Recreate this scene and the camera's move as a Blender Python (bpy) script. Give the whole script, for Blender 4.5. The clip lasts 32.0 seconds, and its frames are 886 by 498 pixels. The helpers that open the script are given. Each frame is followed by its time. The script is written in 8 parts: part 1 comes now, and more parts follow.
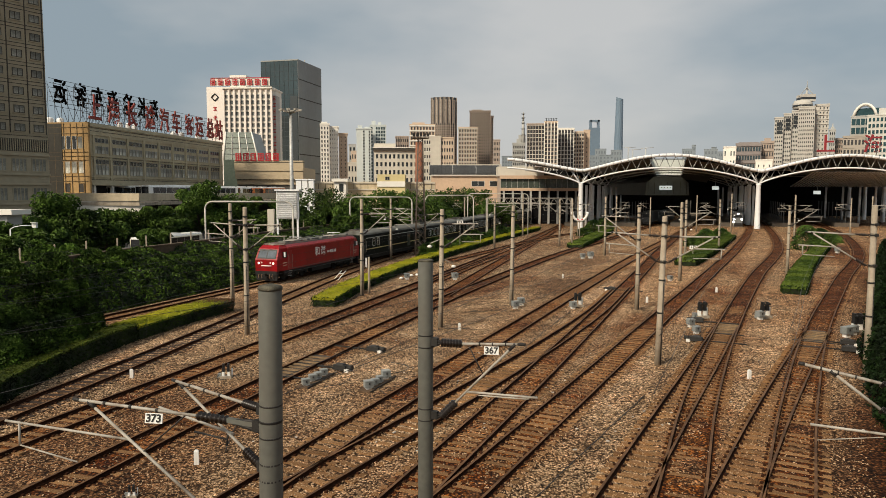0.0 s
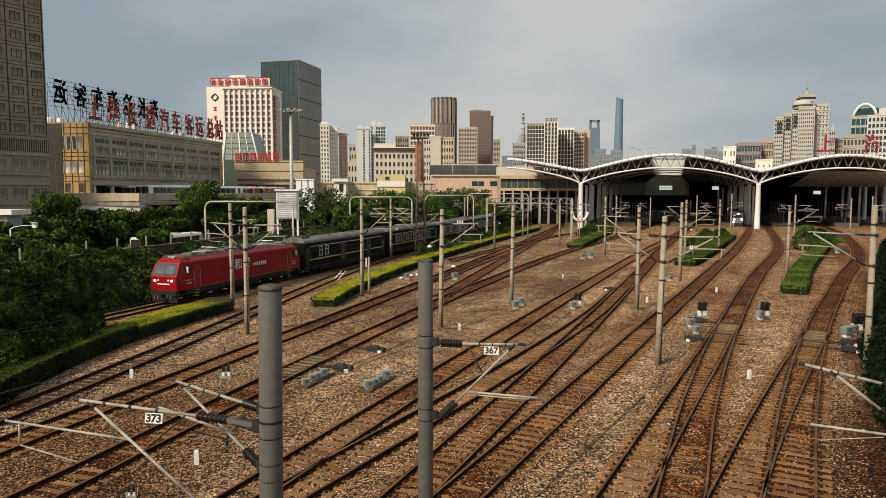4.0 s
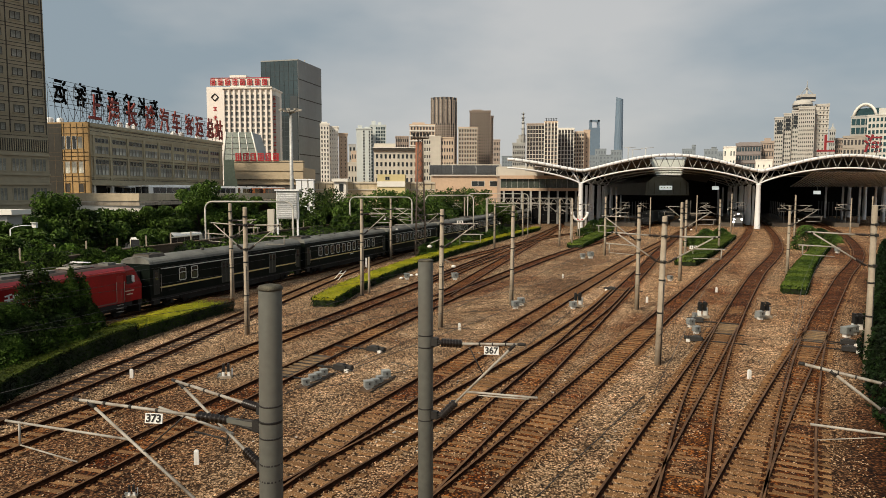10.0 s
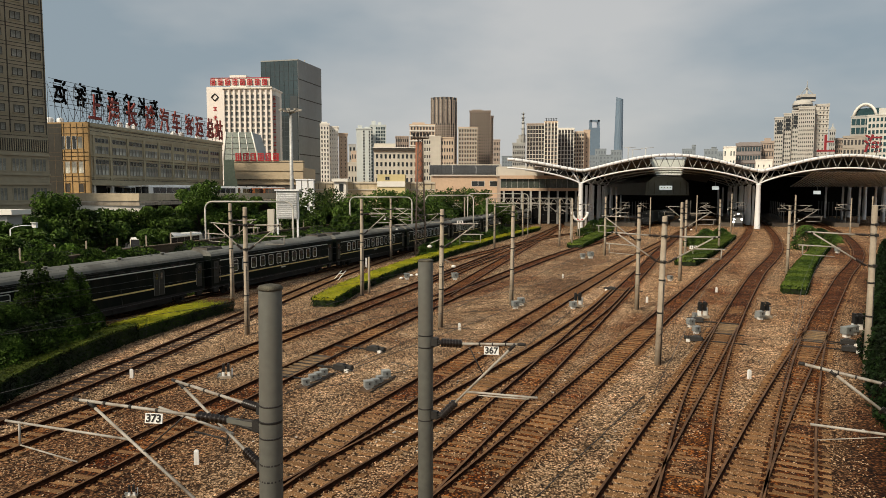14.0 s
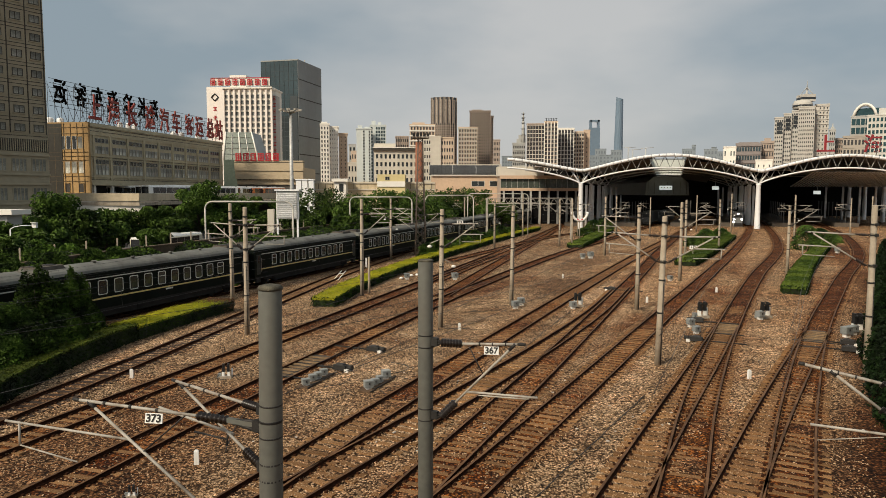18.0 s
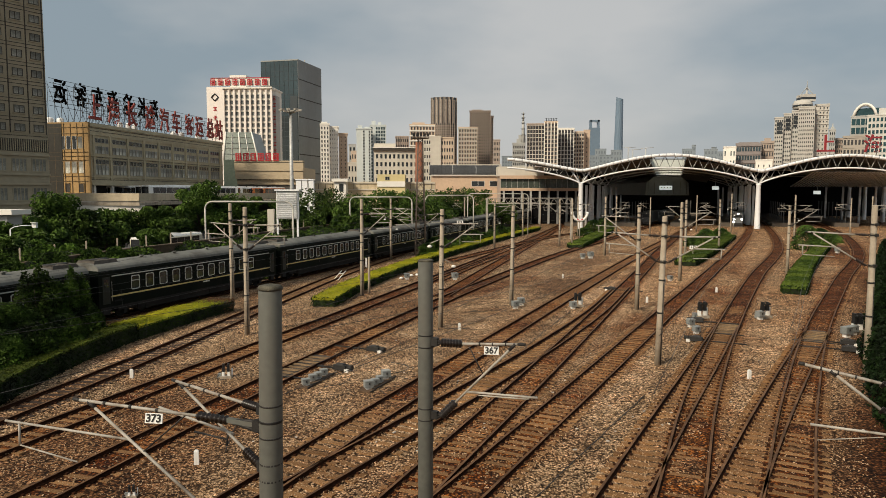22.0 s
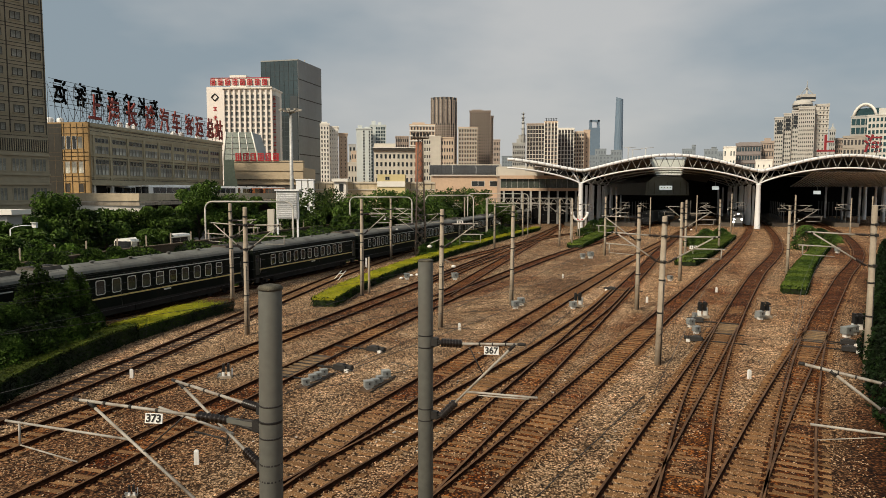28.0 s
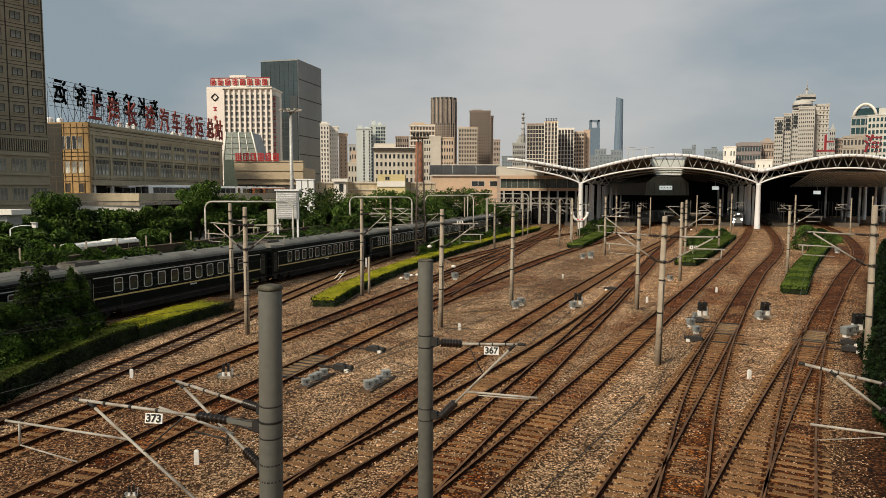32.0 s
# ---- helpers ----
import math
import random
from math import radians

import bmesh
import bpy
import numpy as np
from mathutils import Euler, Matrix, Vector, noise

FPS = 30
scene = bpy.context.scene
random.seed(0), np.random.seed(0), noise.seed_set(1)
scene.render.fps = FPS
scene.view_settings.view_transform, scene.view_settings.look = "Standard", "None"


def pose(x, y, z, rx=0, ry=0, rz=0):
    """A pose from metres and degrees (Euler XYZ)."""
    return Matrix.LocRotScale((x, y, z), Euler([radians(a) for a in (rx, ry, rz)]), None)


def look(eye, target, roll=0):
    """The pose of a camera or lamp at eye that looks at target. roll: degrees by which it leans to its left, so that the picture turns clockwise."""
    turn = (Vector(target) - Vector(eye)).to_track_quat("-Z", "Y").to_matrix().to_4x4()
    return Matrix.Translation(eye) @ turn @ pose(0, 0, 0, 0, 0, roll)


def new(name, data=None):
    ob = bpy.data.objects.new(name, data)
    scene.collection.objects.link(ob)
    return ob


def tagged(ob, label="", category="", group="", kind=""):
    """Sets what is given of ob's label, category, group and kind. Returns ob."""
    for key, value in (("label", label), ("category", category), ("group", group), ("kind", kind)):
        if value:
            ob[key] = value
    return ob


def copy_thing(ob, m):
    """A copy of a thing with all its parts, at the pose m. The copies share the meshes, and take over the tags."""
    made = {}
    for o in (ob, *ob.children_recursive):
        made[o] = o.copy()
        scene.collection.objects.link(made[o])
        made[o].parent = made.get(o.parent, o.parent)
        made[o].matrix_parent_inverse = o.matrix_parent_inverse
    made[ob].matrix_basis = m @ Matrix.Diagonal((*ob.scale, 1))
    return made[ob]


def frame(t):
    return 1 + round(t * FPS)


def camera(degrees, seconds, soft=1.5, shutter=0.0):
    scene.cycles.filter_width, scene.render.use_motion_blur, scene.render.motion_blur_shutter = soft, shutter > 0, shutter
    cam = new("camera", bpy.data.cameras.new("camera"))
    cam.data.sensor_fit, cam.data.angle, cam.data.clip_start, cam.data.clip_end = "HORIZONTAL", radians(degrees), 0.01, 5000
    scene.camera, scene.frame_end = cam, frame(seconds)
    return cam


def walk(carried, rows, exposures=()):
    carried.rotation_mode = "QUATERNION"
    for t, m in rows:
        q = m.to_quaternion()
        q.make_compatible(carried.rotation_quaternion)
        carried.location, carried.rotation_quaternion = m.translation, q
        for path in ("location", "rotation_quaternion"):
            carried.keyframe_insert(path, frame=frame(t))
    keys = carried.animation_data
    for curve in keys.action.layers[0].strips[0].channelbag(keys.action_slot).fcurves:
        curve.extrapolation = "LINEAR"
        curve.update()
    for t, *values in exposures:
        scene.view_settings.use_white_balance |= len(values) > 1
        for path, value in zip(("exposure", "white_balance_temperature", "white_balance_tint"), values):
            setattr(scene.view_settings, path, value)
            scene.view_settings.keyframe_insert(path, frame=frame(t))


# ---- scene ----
cam = camera(65.74, 32.0, soft=0.75)
EYE = (0.0, 0.0, 10.12)
AIM = (0.0, 100 * math.cos(radians(4.71)), 10.12 - 100 * math.sin(radians(4.71)))
walk(cam, [(0.0, look(EYE, AIM, 0.12)), (32.0, look(EYE, AIM, 0.12))], [(0.0, 0.0), (10.0, -0.02), (32.0, -0.1)])

# ---------------------------------------------------------------- light
SUN_EL, SUN_AZ = radians(38), radians(222)          # azimuth clockwise from +y
world = bpy.data.worlds.new("sky")
scene.world = world
world.use_nodes = True


def sky():
    nt = world.node_tree
    nt.nodes.clear()
    out = nt.nodes.new("ShaderNodeOutputWorld")
    bg = nt.nodes.new("ShaderNodeBackground")
    tex = nt.nodes.new("ShaderNodeTexSky")
    tex.sky_type, tex.sun_disc = "NISHITA", False
    tex.sun_elevation, tex.sun_rotation = SUN_EL, SUN_AZ
    tex.air_density, tex.dust_density, tex.ozone_density = 1.0, 4.0, 1.5
    # a veil of high grey cloud over the clear sky
    co = nt.nodes.new("ShaderNodeTexCoord")
    mp = nt.nodes.new("ShaderNodeMapping")
    mp.inputs["Scale"].default_value = (1.0, 1.0, 2.6)
    mp.inputs["Location"].default_value = (3.1, 0.4, 1.7)
    no = nt.nodes.new("ShaderNodeTexNoise")
    no.inputs["Scale"].default_value, no.inputs["Detail"].default_value, no.inputs["Roughness"].default_value = 1.7, 5, 0.5
    ramp = nt.nodes.new("ShaderNodeValToRGB")
    ramp.color_ramp.elements[0].position, ramp.color_ramp.elements[0].color = 0.40, (3.2, 3.9, 4.35, 1)
    ramp.color_ramp.elements[1].position, ramp.color_ramp.elements[1].color = 0.68, (6.3, 6.3, 6.15, 1)
    mix = nt.nodes.new("ShaderNodeMixRGB")
    mix.inputs[0].default_value = 0.86
    nt.links.new(co.outputs["Generated"], mp.inputs[0])
    nt.links.new(mp.outputs[0], no.inputs["Vector"])
    nt.links.new(no.outputs["Fac"], ramp.inputs[0])
    nt.links.new(tex.outputs[0], mix.inputs[1])
    nt.links.new(ramp.outputs[0], mix.inputs[2])
    nt.links.new(mix.outputs[0], bg.inputs[0])
    bg.inputs[1].default_value = 0.095
    nt.links.new(bg.outputs[0], out.inputs[0])


sky()
sun_dir = Vector((math.sin(SUN_AZ) * math.cos(SUN_EL), math.cos(SUN_AZ) * math.cos(SUN_EL), math.sin(SUN_EL)))
sun = new("sun", bpy.data.lights.new("sun", "SUN"))
sun.data.energy, sun.data.angle, sun.data.color = 4.4, radians(13), (1.0, 0.875, 0.685)
sun.matrix_world = look(sun_dir * 100, (0, 0, 0))
scene.view_settings.exposure = 0.0

# ---------------------------------------------------------------- materials
MATS = {}


def mat(name, colour, rough=0.8, metal=0.0, vary=0.15, scale=4.0, bump=0.0, second=None, island=0.0, stain=None, spec=0.4):
    """Noise at two scales varies the colour; second: a colour for patches; island: variation from object to object; stain: a colour that streaks."""
    if name in MATS:
        return MATS[name]
    m = bpy.data.materials.new(name)
    m.use_nodes = True
    nt = m.node_tree
    b = nt.nodes["Principled BSDF"]
    b.inputs["Roughness"].default_value, b.inputs["Metallic"].default_value = rough, metal
    b.inputs["Specular IOR Level"].default_value = spec
    co = nt.nodes.new("ShaderNodeTexCoord")
    geo = nt.nodes.new("ShaderNodeNewGeometry")
    fine = nt.nodes.new("ShaderNodeTexNoise")
    fine.inputs["Scale"].default_value, fine.inputs["Detail"].default_value = scale * 6, 4
    broad = nt.nodes.new("ShaderNodeTexNoise")
    broad.inputs["Scale"].default_value, broad.inputs["Detail"].default_value = scale * 0.5, 3
    for n in (fine, broad):
        nt.links.new(co.outputs["Object"], n.inputs["Vector"])
    second = second or tuple(c * (1 - vary * 1.6) for c in colour)
    r1 = nt.nodes.new("ShaderNodeValToRGB")
    r1.color_ramp.elements[0].position, r1.color_ramp.elements[1].position = 0.36, 0.66
    r1.color_ramp.elements[0].color, r1.color_ramp.elements[1].color = (*second, 1), (*colour, 1)
    nt.links.new(broad.outputs["Fac"], r1.inputs[0])
    hsv = nt.nodes.new("ShaderNodeHueSaturation")
    nt.links.new(r1.outputs[0], hsv.inputs["Color"])
    mr = nt.nodes.new("ShaderNodeMapRange")
    mr.inputs["From Min"].default_value, mr.inputs["From Max"].default_value = 0.25, 0.75
    mr.inputs["To Min"].default_value, mr.inputs["To Max"].default_value = 1 - vary, 1 + vary
    nt.links.new(fine.outputs["Fac"], mr.inputs["Value"])
    last = mr.outputs[0]
    if island:
        inf = nt.nodes.new("ShaderNodeObjectInfo")
        add = nt.nodes.new("ShaderNodeMath")
        add.operation = "ADD"
        nt.links.new(inf.outputs["Random"], add.inputs[0])
        nt.links.new(geo.outputs["Random Per Island"], add.inputs[1])
        m2 = nt.nodes.new("ShaderNodeMapRange")
        m2.inputs["From Max"].default_value = 2.0
        m2.inputs["To Min"].default_value, m2.inputs["To Max"].default_value = 1 - island, 1 + island
        nt.links.new(add.outputs[0], m2.inputs["Value"])
        mul = nt.nodes.new("ShaderNodeMath")
        mul.operation = "MULTIPLY"
        nt.links.new(last, mul.inputs[0])
        nt.links.new(m2.outputs[0], mul.inputs[1])
        last = mul.outputs[0]
    nt.links.new(last, hsv.inputs["Value"])
    col = hsv.outputs[0]
    if stain:
        st = nt.nodes.new("ShaderNodeTexNoise")
        st.inputs["Scale"].default_value, st.inputs["Detail"].default_value = 1.0, 5
        sm = nt.nodes.new("ShaderNodeMapping")
        sm.inputs["Scale"].default_value = (scale, scale, scale * 0.14)
        nt.links.new(co.outputs["Object"], sm.inputs[0])
        nt.links.new(sm.outputs[0], st.inputs["Vector"])
        sr = nt.nodes.new("ShaderNodeMapRange")
        sr.inputs["From Min"].default_value, sr.inputs["From Max"].default_value = 0.5, 0.75
        nt.links.new(st.outputs["Fac"], sr.inputs["Value"])
        mx = nt.nodes.new("ShaderNodeMixRGB")
        mx.inputs[2].default_value = (*stain, 1)
        nt.links.new(sr.outputs[0], mx.inputs[0])
        nt.links.new(col, mx.inputs[1])
        col = mx.outputs[0]
    nt.links.new(col, b.inputs["Base Color"])
    if bump:
        bp = nt.nodes.new("ShaderNodeBump")
        bp.inputs["Strength"].default_value, bp.inputs["Distance"].default_value = bump, 0.02
        nt.links.new(fine.outputs["Fac"], bp.inputs["Height"])
        nt.links.new(bp.outputs[0], b.inputs["Normal"])
    MATS[name] = m
    return m


def ballast_mat(name, tones, rust, dirt, fresh_rust):
    """Crushed stone: every cell of a Voronoi pattern is a stone with its own tone. Iron dust tints it
    where the mesh's "rust" value is high and in drifting patches; grey dirt fills other patches."""
    m = bpy.data.materials.new(name)
    m.use_nodes = True
    nt = m.node_tree
    L, N = nt.links.new, nt.nodes.new
    b = nt.nodes["Principled BSDF"]
    b.inputs["Roughness"].default_value = 0.95
    b.inputs["Specular IOR Level"].default_value = 0.15
    co = N("ShaderNodeTexCoord")

    def tex(scale, detail=4, rough=0.6):
        n = N("ShaderNodeTexNoise")
        n.inputs["Scale"].default_value, n.inputs["Detail"].default_value, n.inputs["Roughness"].default_value = scale, detail, rough
        L(co.outputs["Object"], n.inputs["Vector"])
        return n.outputs["Fac"]

    def span(value, a, z, lo, hi):
        n = N("ShaderNodeMapRange")
        for k, v in zip(("From Min", "From Max", "To Min", "To Max"), (a, z, lo, hi)):
            n.inputs[k].default_value = v
        L(value, n.inputs["Value"])
        return n.outputs[0]

    def blend(fac, a, c, mode="MULTIPLY"):
        n = N("ShaderNodeMixRGB")
        n.blend_type = mode
        for k, v in enumerate((fac, a, c)):
            if isinstance(v, tuple):
                n.inputs[k].default_value = (*v, 1)
            elif isinstance(v, float):
                n.inputs[k].default_value = v
            else:
                L(v, n.inputs[k])
        return n.outputs[0]

    vo = N("ShaderNodeTexVoronoi")
    vo.inputs["Scale"].default_value = 10.0
    L(co.outputs["Object"], vo.inputs["Vector"])
    ramp = N("ShaderNodeValToRGB")
    for i, (p, c) in enumerate(tones):
        e = ramp.color_ramp.elements[i] if i < 2 else ramp.color_ramp.elements.new(p)
        e.position, e.color = p, (*c, 1)
    sep = N("ShaderNodeSeparateColor")
    L(vo.outputs["Color"], sep.inputs[0])
    L(sep.outputs[0], ramp.inputs[0])
    # shade in the gaps is put into the colour: stones darken outwards
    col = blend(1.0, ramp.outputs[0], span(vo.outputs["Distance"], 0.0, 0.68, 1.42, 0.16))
    col = blend(1.0, col, span(tex(3.2, 6, 0.8), 0.3, 0.7, 0.45, 1.5))
    col = blend(1.0, col, span(tex(0.55, 7, 0.85), 0.36, 0.64, 0.42, 1.5))
    col = blend(span(tex(0.11, 5, 0.6), 0.50, 0.62, 0.0, 0.55), col, dirt)
    clean = N("ShaderNodeAttribute")
    clean.attribute_name = "clean"
    col = blend(clean.outputs["Fac"], col, (1.75, 1.78, 1.86))
    sand = N("ShaderNodeAttribute")
    sand.attribute_name = "sand"
    col = blend(sand.outputs["Fac"], col, (1.38, 1.25, 1.12))
    dust = N("ShaderNodeAttribute")
    dust.attribute_name = "dust"
    col = blend(dust.outputs["Fac"], col, (0.50, 0.345, 0.235))
    at_ = N("ShaderNodeAttribute")
    at_.attribute_name = "rust"
    mul = N("ShaderNodeMath")
    mul.operation = "MULTIPLY"
    L(at_.outputs["Fac"], mul.inputs[0])
    L(span(tex(0.7, 5, 0.7), 0.3, 0.62, 0.6, 1.1), mul.inputs[1])
    add = N("ShaderNodeMath")
    add.operation, add.use_clamp = "ADD", True
    L(mul.outputs[0], add.inputs[0])
    L(span(tex(0.2, 6, 0.75), 0.46, 0.66, 0.0, 0.62), add.inputs[1])
    iron = blend(span(tex(0.23, 4, 0.6), 0.40, 0.60, 0.0, 1.0), rust, fresh_rust, "MIX")
    col = blend(add.outputs[0], col, iron)
    oil = N("ShaderNodeAttribute")
    oil.attribute_name = "oil"
    darken = N("ShaderNodeMath")
    darken.operation = "MULTIPLY"
    L(oil.outputs["Fac"], darken.inputs[0])
    L(span(tex(0.35, 5, 0.7), 0.3, 0.5, 0.75, 1.0), darken.inputs[1])
    col = blend(darken.outputs[0], col, (0.36, 0.275, 0.215))
    L(col, b.inputs["Base Color"])
    bp = N("ShaderNodeBump")
    bp.invert = True
    bp.inputs["Strength"].default_value, bp.inputs["Distance"].default_value = 0.7, 0.03
    L(vo.outputs["Distance"], bp.inputs["Height"])
    L(bp.outputs[0], b.inputs["Normal"])
    MATS[name] = m
    return m


BALLAST = ballast_mat("crushed_stone_ballast", [(0.0, (0.075, 0.042, 0.020)), (0.38, (0.30, 0.180, 0.092)), (1.0, (0.96, 0.675, 0.42))], (0.36, 0.150, 0.042), (0.58, 0.45, 0.33), (0.56, 0.30, 0.105))
# rust of the rail sides, with their shade added to the colour
RAIL = mat("rusty_rail_side", (0.042, 0.015, 0.006), 0.85, 0.0, 0.35, 3, spec=0.1)
HEAD = mat("worn_rail_head", (0.165, 0.084, 0.040), 0.6, 0.0, 0.35, 1.2, spec=0.15)


def sleeper_mat():
    """Pale concrete under drifts of brown iron dust that run on from sleeper to sleeper."""
    m = bpy.data.materials.new("dusty_concrete_sleeper")
    m.use_nodes = True
    nt = m.node_tree
    L, N = nt.links.new, nt.nodes.new
    b = nt.nodes["Principled BSDF"]
    b.inputs["Roughness"].default_value, b.inputs["Specular IOR Level"].default_value = 0.92, 0.15
    geo = N("ShaderNodeNewGeometry")
    inf = N("ShaderNodeObjectInfo")
    col = None
    for scale, detail, lo, hi, a, z in ((0.16, 4, 0.40, 0.60, (0.19, 0.092, 0.033), (0.118, 0.047, 0.014)), (5.0, 5, 0.35, 0.7, None, (0.10, 0.045, 0.018)), (40.0, 3, 0.42, 0.70, None, (0.46, 0.30, 0.16))):
        n = N("ShaderNodeTexNoise")
        n.inputs["Scale"].default_value, n.inputs["Detail"].default_value, n.inputs["Roughness"].default_value = scale, detail, 0.65
        L(geo.outputs["Position"], n.inputs["Vector"])
        r = N("ShaderNodeMapRange")
        r.inputs["From Min"].default_value, r.inputs["From Max"].default_value = lo, hi
        r.inputs["To Max"].default_value = 1.0 if col is None else 0.6
        L(n.outputs["Fac"], r.inputs["Value"])
        x = N("ShaderNodeMixRGB")
        L(r.outputs[0], x.inputs[0])
        if col is None:
            x.inputs[1].default_value = (*a, 1)
        else:
            L(col, x.inputs[1])
        x.inputs[2].default_value = (*z, 1)
        col = x.outputs[0]
    hsv = N("ShaderNodeHueSaturation")
    v = N("ShaderNodeMapRange")
    v.inputs["To Min"].default_value, v.inputs["To Max"].default_value = 0.7, 1.25
    L(inf.outputs["Random"], v.inputs["Value"])
    L(v.outputs[0], hsv.inputs["Value"])
    L(col, hsv.inputs["Color"])
    L(hsv.outputs[0], b.inputs["Base Color"])
    MATS[m.name] = m
    return m


SLEEPER = sleeper_mat()
TIMBER = mat("oily_timber_sleeper", (0.045, 0.024, 0.013), 0.9, 0, 0.3, 5, 0.3, None, 0.3)
CONCRETE = mat("weathered_concrete", (0.40, 0.345, 0.27), 0.9, 0, 0.14, 1.5, 0.2, (0.29, 0.24, 0.18), 0.1, (0.15, 0.12, 0.09))
GREYPOLE = mat("grey_painted_steel_pole", (0.115, 0.118, 0.102), 0.6, 0.0, 0.14, 2.0, 0.05, (0.088, 0.09, 0.08), 0, (0.10, 0.09, 0.075))
GALV = mat("dull_galvanised_steel", (0.42, 0.39, 0.34), 0.7, 0.15, 0.15, 5, 0, None, 0, (0.2, 0.16, 0.12))
DARK = mat("dark_iron", (0.03, 0.028, 0.026), 0.6, 0.3, 0.2, 8)
CERAMIC = mat("brown_ceramic", (0.016, 0.011, 0.009), 0.3, 0.0, 0.15, 8)
WHITEP = mat("white_enamel", (0.8, 0.79, 0.76), 0.5, 0.0, 0.05, 3, 0, None, 0, (0.55, 0.5, 0.42))
BLACKP = mat("black_paint", (0.015, 0.015, 0.015), 0.5)
STEELW = mat("white_painted_steel", (0.80, 0.80, 0.80), 0.4, 0, 0.05, 0.6)
REDP = mat("locomotive_red", (0.29, 0.005, 0.009), 0.35, 0, 0.12, 0.8, 0, (0.22, 0.005, 0.007), 0, (0.15, 0.007, 0.006), 0.25)
REDSIGN = mat("red_sign", (0.42, 0.025, 0.03), 0.5, 0, 0.1, 1)
GREENCAR = mat("dark_green_coach_paint", (0.005, 0.008, 0.006), 0.55, 0, 0.2, 0.8, 0, None, 0, (0.013, 0.012, 0.009), 0.06)
ROOFG = mat("grey_coach_roof", (0.19, 0.19, 0.17), 0.7, 0, 0.15, 0.7, 0, (0.13, 0.13, 0.118), 0, (0.085, 0.08, 0.07), 0.15)
YELLOWL = mat("cream_yellow_stripe", (0.65, 0.50, 0.20), 0.5, 0, 0.1, 2)
LIGHTL = mat("pale_stripe", (0.60, 0.60, 0.55), 0.5, 0, 0.1, 2)
GLASS = mat("dark_window_glass", (0.03, 0.035, 0.04), 0.08, 0.0, 0.2, 0.3, 0, None, 0.5, None, 0.8)
SKYGLASS = mat("blue_grey_curtain_glass", (0.055, 0.085, 0.095), 0.18, 0.25, 0.15, 0.08, 0, None, 0.15, None, 0.6)
# near-black second tones put the shade between leaves into the colour
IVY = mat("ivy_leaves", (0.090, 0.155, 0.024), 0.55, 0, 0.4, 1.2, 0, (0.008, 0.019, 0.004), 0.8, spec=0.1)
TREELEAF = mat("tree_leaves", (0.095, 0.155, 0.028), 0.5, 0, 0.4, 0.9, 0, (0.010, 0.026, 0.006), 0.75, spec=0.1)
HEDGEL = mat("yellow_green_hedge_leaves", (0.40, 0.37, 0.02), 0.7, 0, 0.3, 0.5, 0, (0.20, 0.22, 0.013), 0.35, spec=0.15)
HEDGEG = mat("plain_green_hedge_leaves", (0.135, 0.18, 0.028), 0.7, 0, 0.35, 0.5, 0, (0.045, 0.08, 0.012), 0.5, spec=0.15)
# dark green side leaves, with the shade of the sides added in colour
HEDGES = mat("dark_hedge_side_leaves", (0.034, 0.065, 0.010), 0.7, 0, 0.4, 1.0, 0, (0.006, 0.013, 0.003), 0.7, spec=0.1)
BARK = mat("bark", (0.10, 0.075, 0.055), 0.95, 0, 0.3, 6, 0.4)


# ---------------------------------------------------------------- mesh helpers
def thing(name, x=0, y=0, z=0, rz=0, label="", category="", group="", kind=""):
    e = new(name)
    e.empty_display_size = 0.3
    e.matrix_basis = pose(x, y, z, 0, 0, rz)
    return tagged(e, label, category, group, kind)


def part(name, bm, material, parent=None, label="", smooth=False):
    me = bm if isinstance(bm, bpy.types.Mesh) else bpy.data.meshes.new(name)
    if not isinstance(bm, bpy.types.Mesh):
        bm.to_mesh(me)
        bm.free()
        for m in (material if isinstance(material, (list, tuple)) else [material]):
            me.materials.append(m)
        if smooth:
            for p in me.polygons:
                p.use_smooth = True
    ob = new(name, me)
    if parent is not None:
        ob.parent = parent
    return tagged(ob, label)


def at(ob, x, y, z, rx=0, ry=0, rz=0):
    ob.matrix_basis = pose(x, y, z, rx, ry, rz)
    return ob


def box(bm, x, y, z, sx, sy, sz, rz=0, m=0, taper=1.0):
    """A box by its centre and size."""
    c, s = math.cos(radians(rz)), math.sin(radians(rz))
    v = []
    for k in (-1, 1):
        t = taper if k > 0 else 1.0
        for a, b in ((-1, -1), (1, -1), (1, 1), (-1, 1)):
            px, py = a * sx / 2 * t, b * sy / 2 * t
            v.append(bm.verts.new((x + px * c - py * s, y + px * s + py * c, z + k * sz / 2)))
    for f in ((3, 2, 1, 0), (4, 5, 6, 7), (0, 1, 5, 4), (1, 2, 6, 5), (2, 3, 7, 6), (3, 0, 4, 7)):
        bm.faces.new([v[i] for i in f]).material_index = m
    return bm


def tube(bm, p, q, r, r2=None, n=8, m=0, caps=True):
    p, q = Vector(p), Vector(q)
    r2 = r if r2 is None else r2
    d = (q - p).normalized()
    u = d.orthogonal().normalized()
    w = d.cross(u)
    ring = []
    for c, rr in ((p, r), (q, r2)):
        ring.append([bm.verts.new(c + (u * math.cos(2 * math.pi * i / n) + w * math.sin(2 * math.pi * i / n)) * rr) for i in range(n)])
    for i in range(n):
        j = (i + 1) % n
        f = bm.faces.new((ring[0][i], ring[0][j], ring[1][j], ring[1][i]))
        f.material_index, f.smooth = m, True
    if caps:
        bm.faces.new(ring[0][::-1]).material_index = m
        bm.faces.new(ring[1]).material_index = m
    return bm


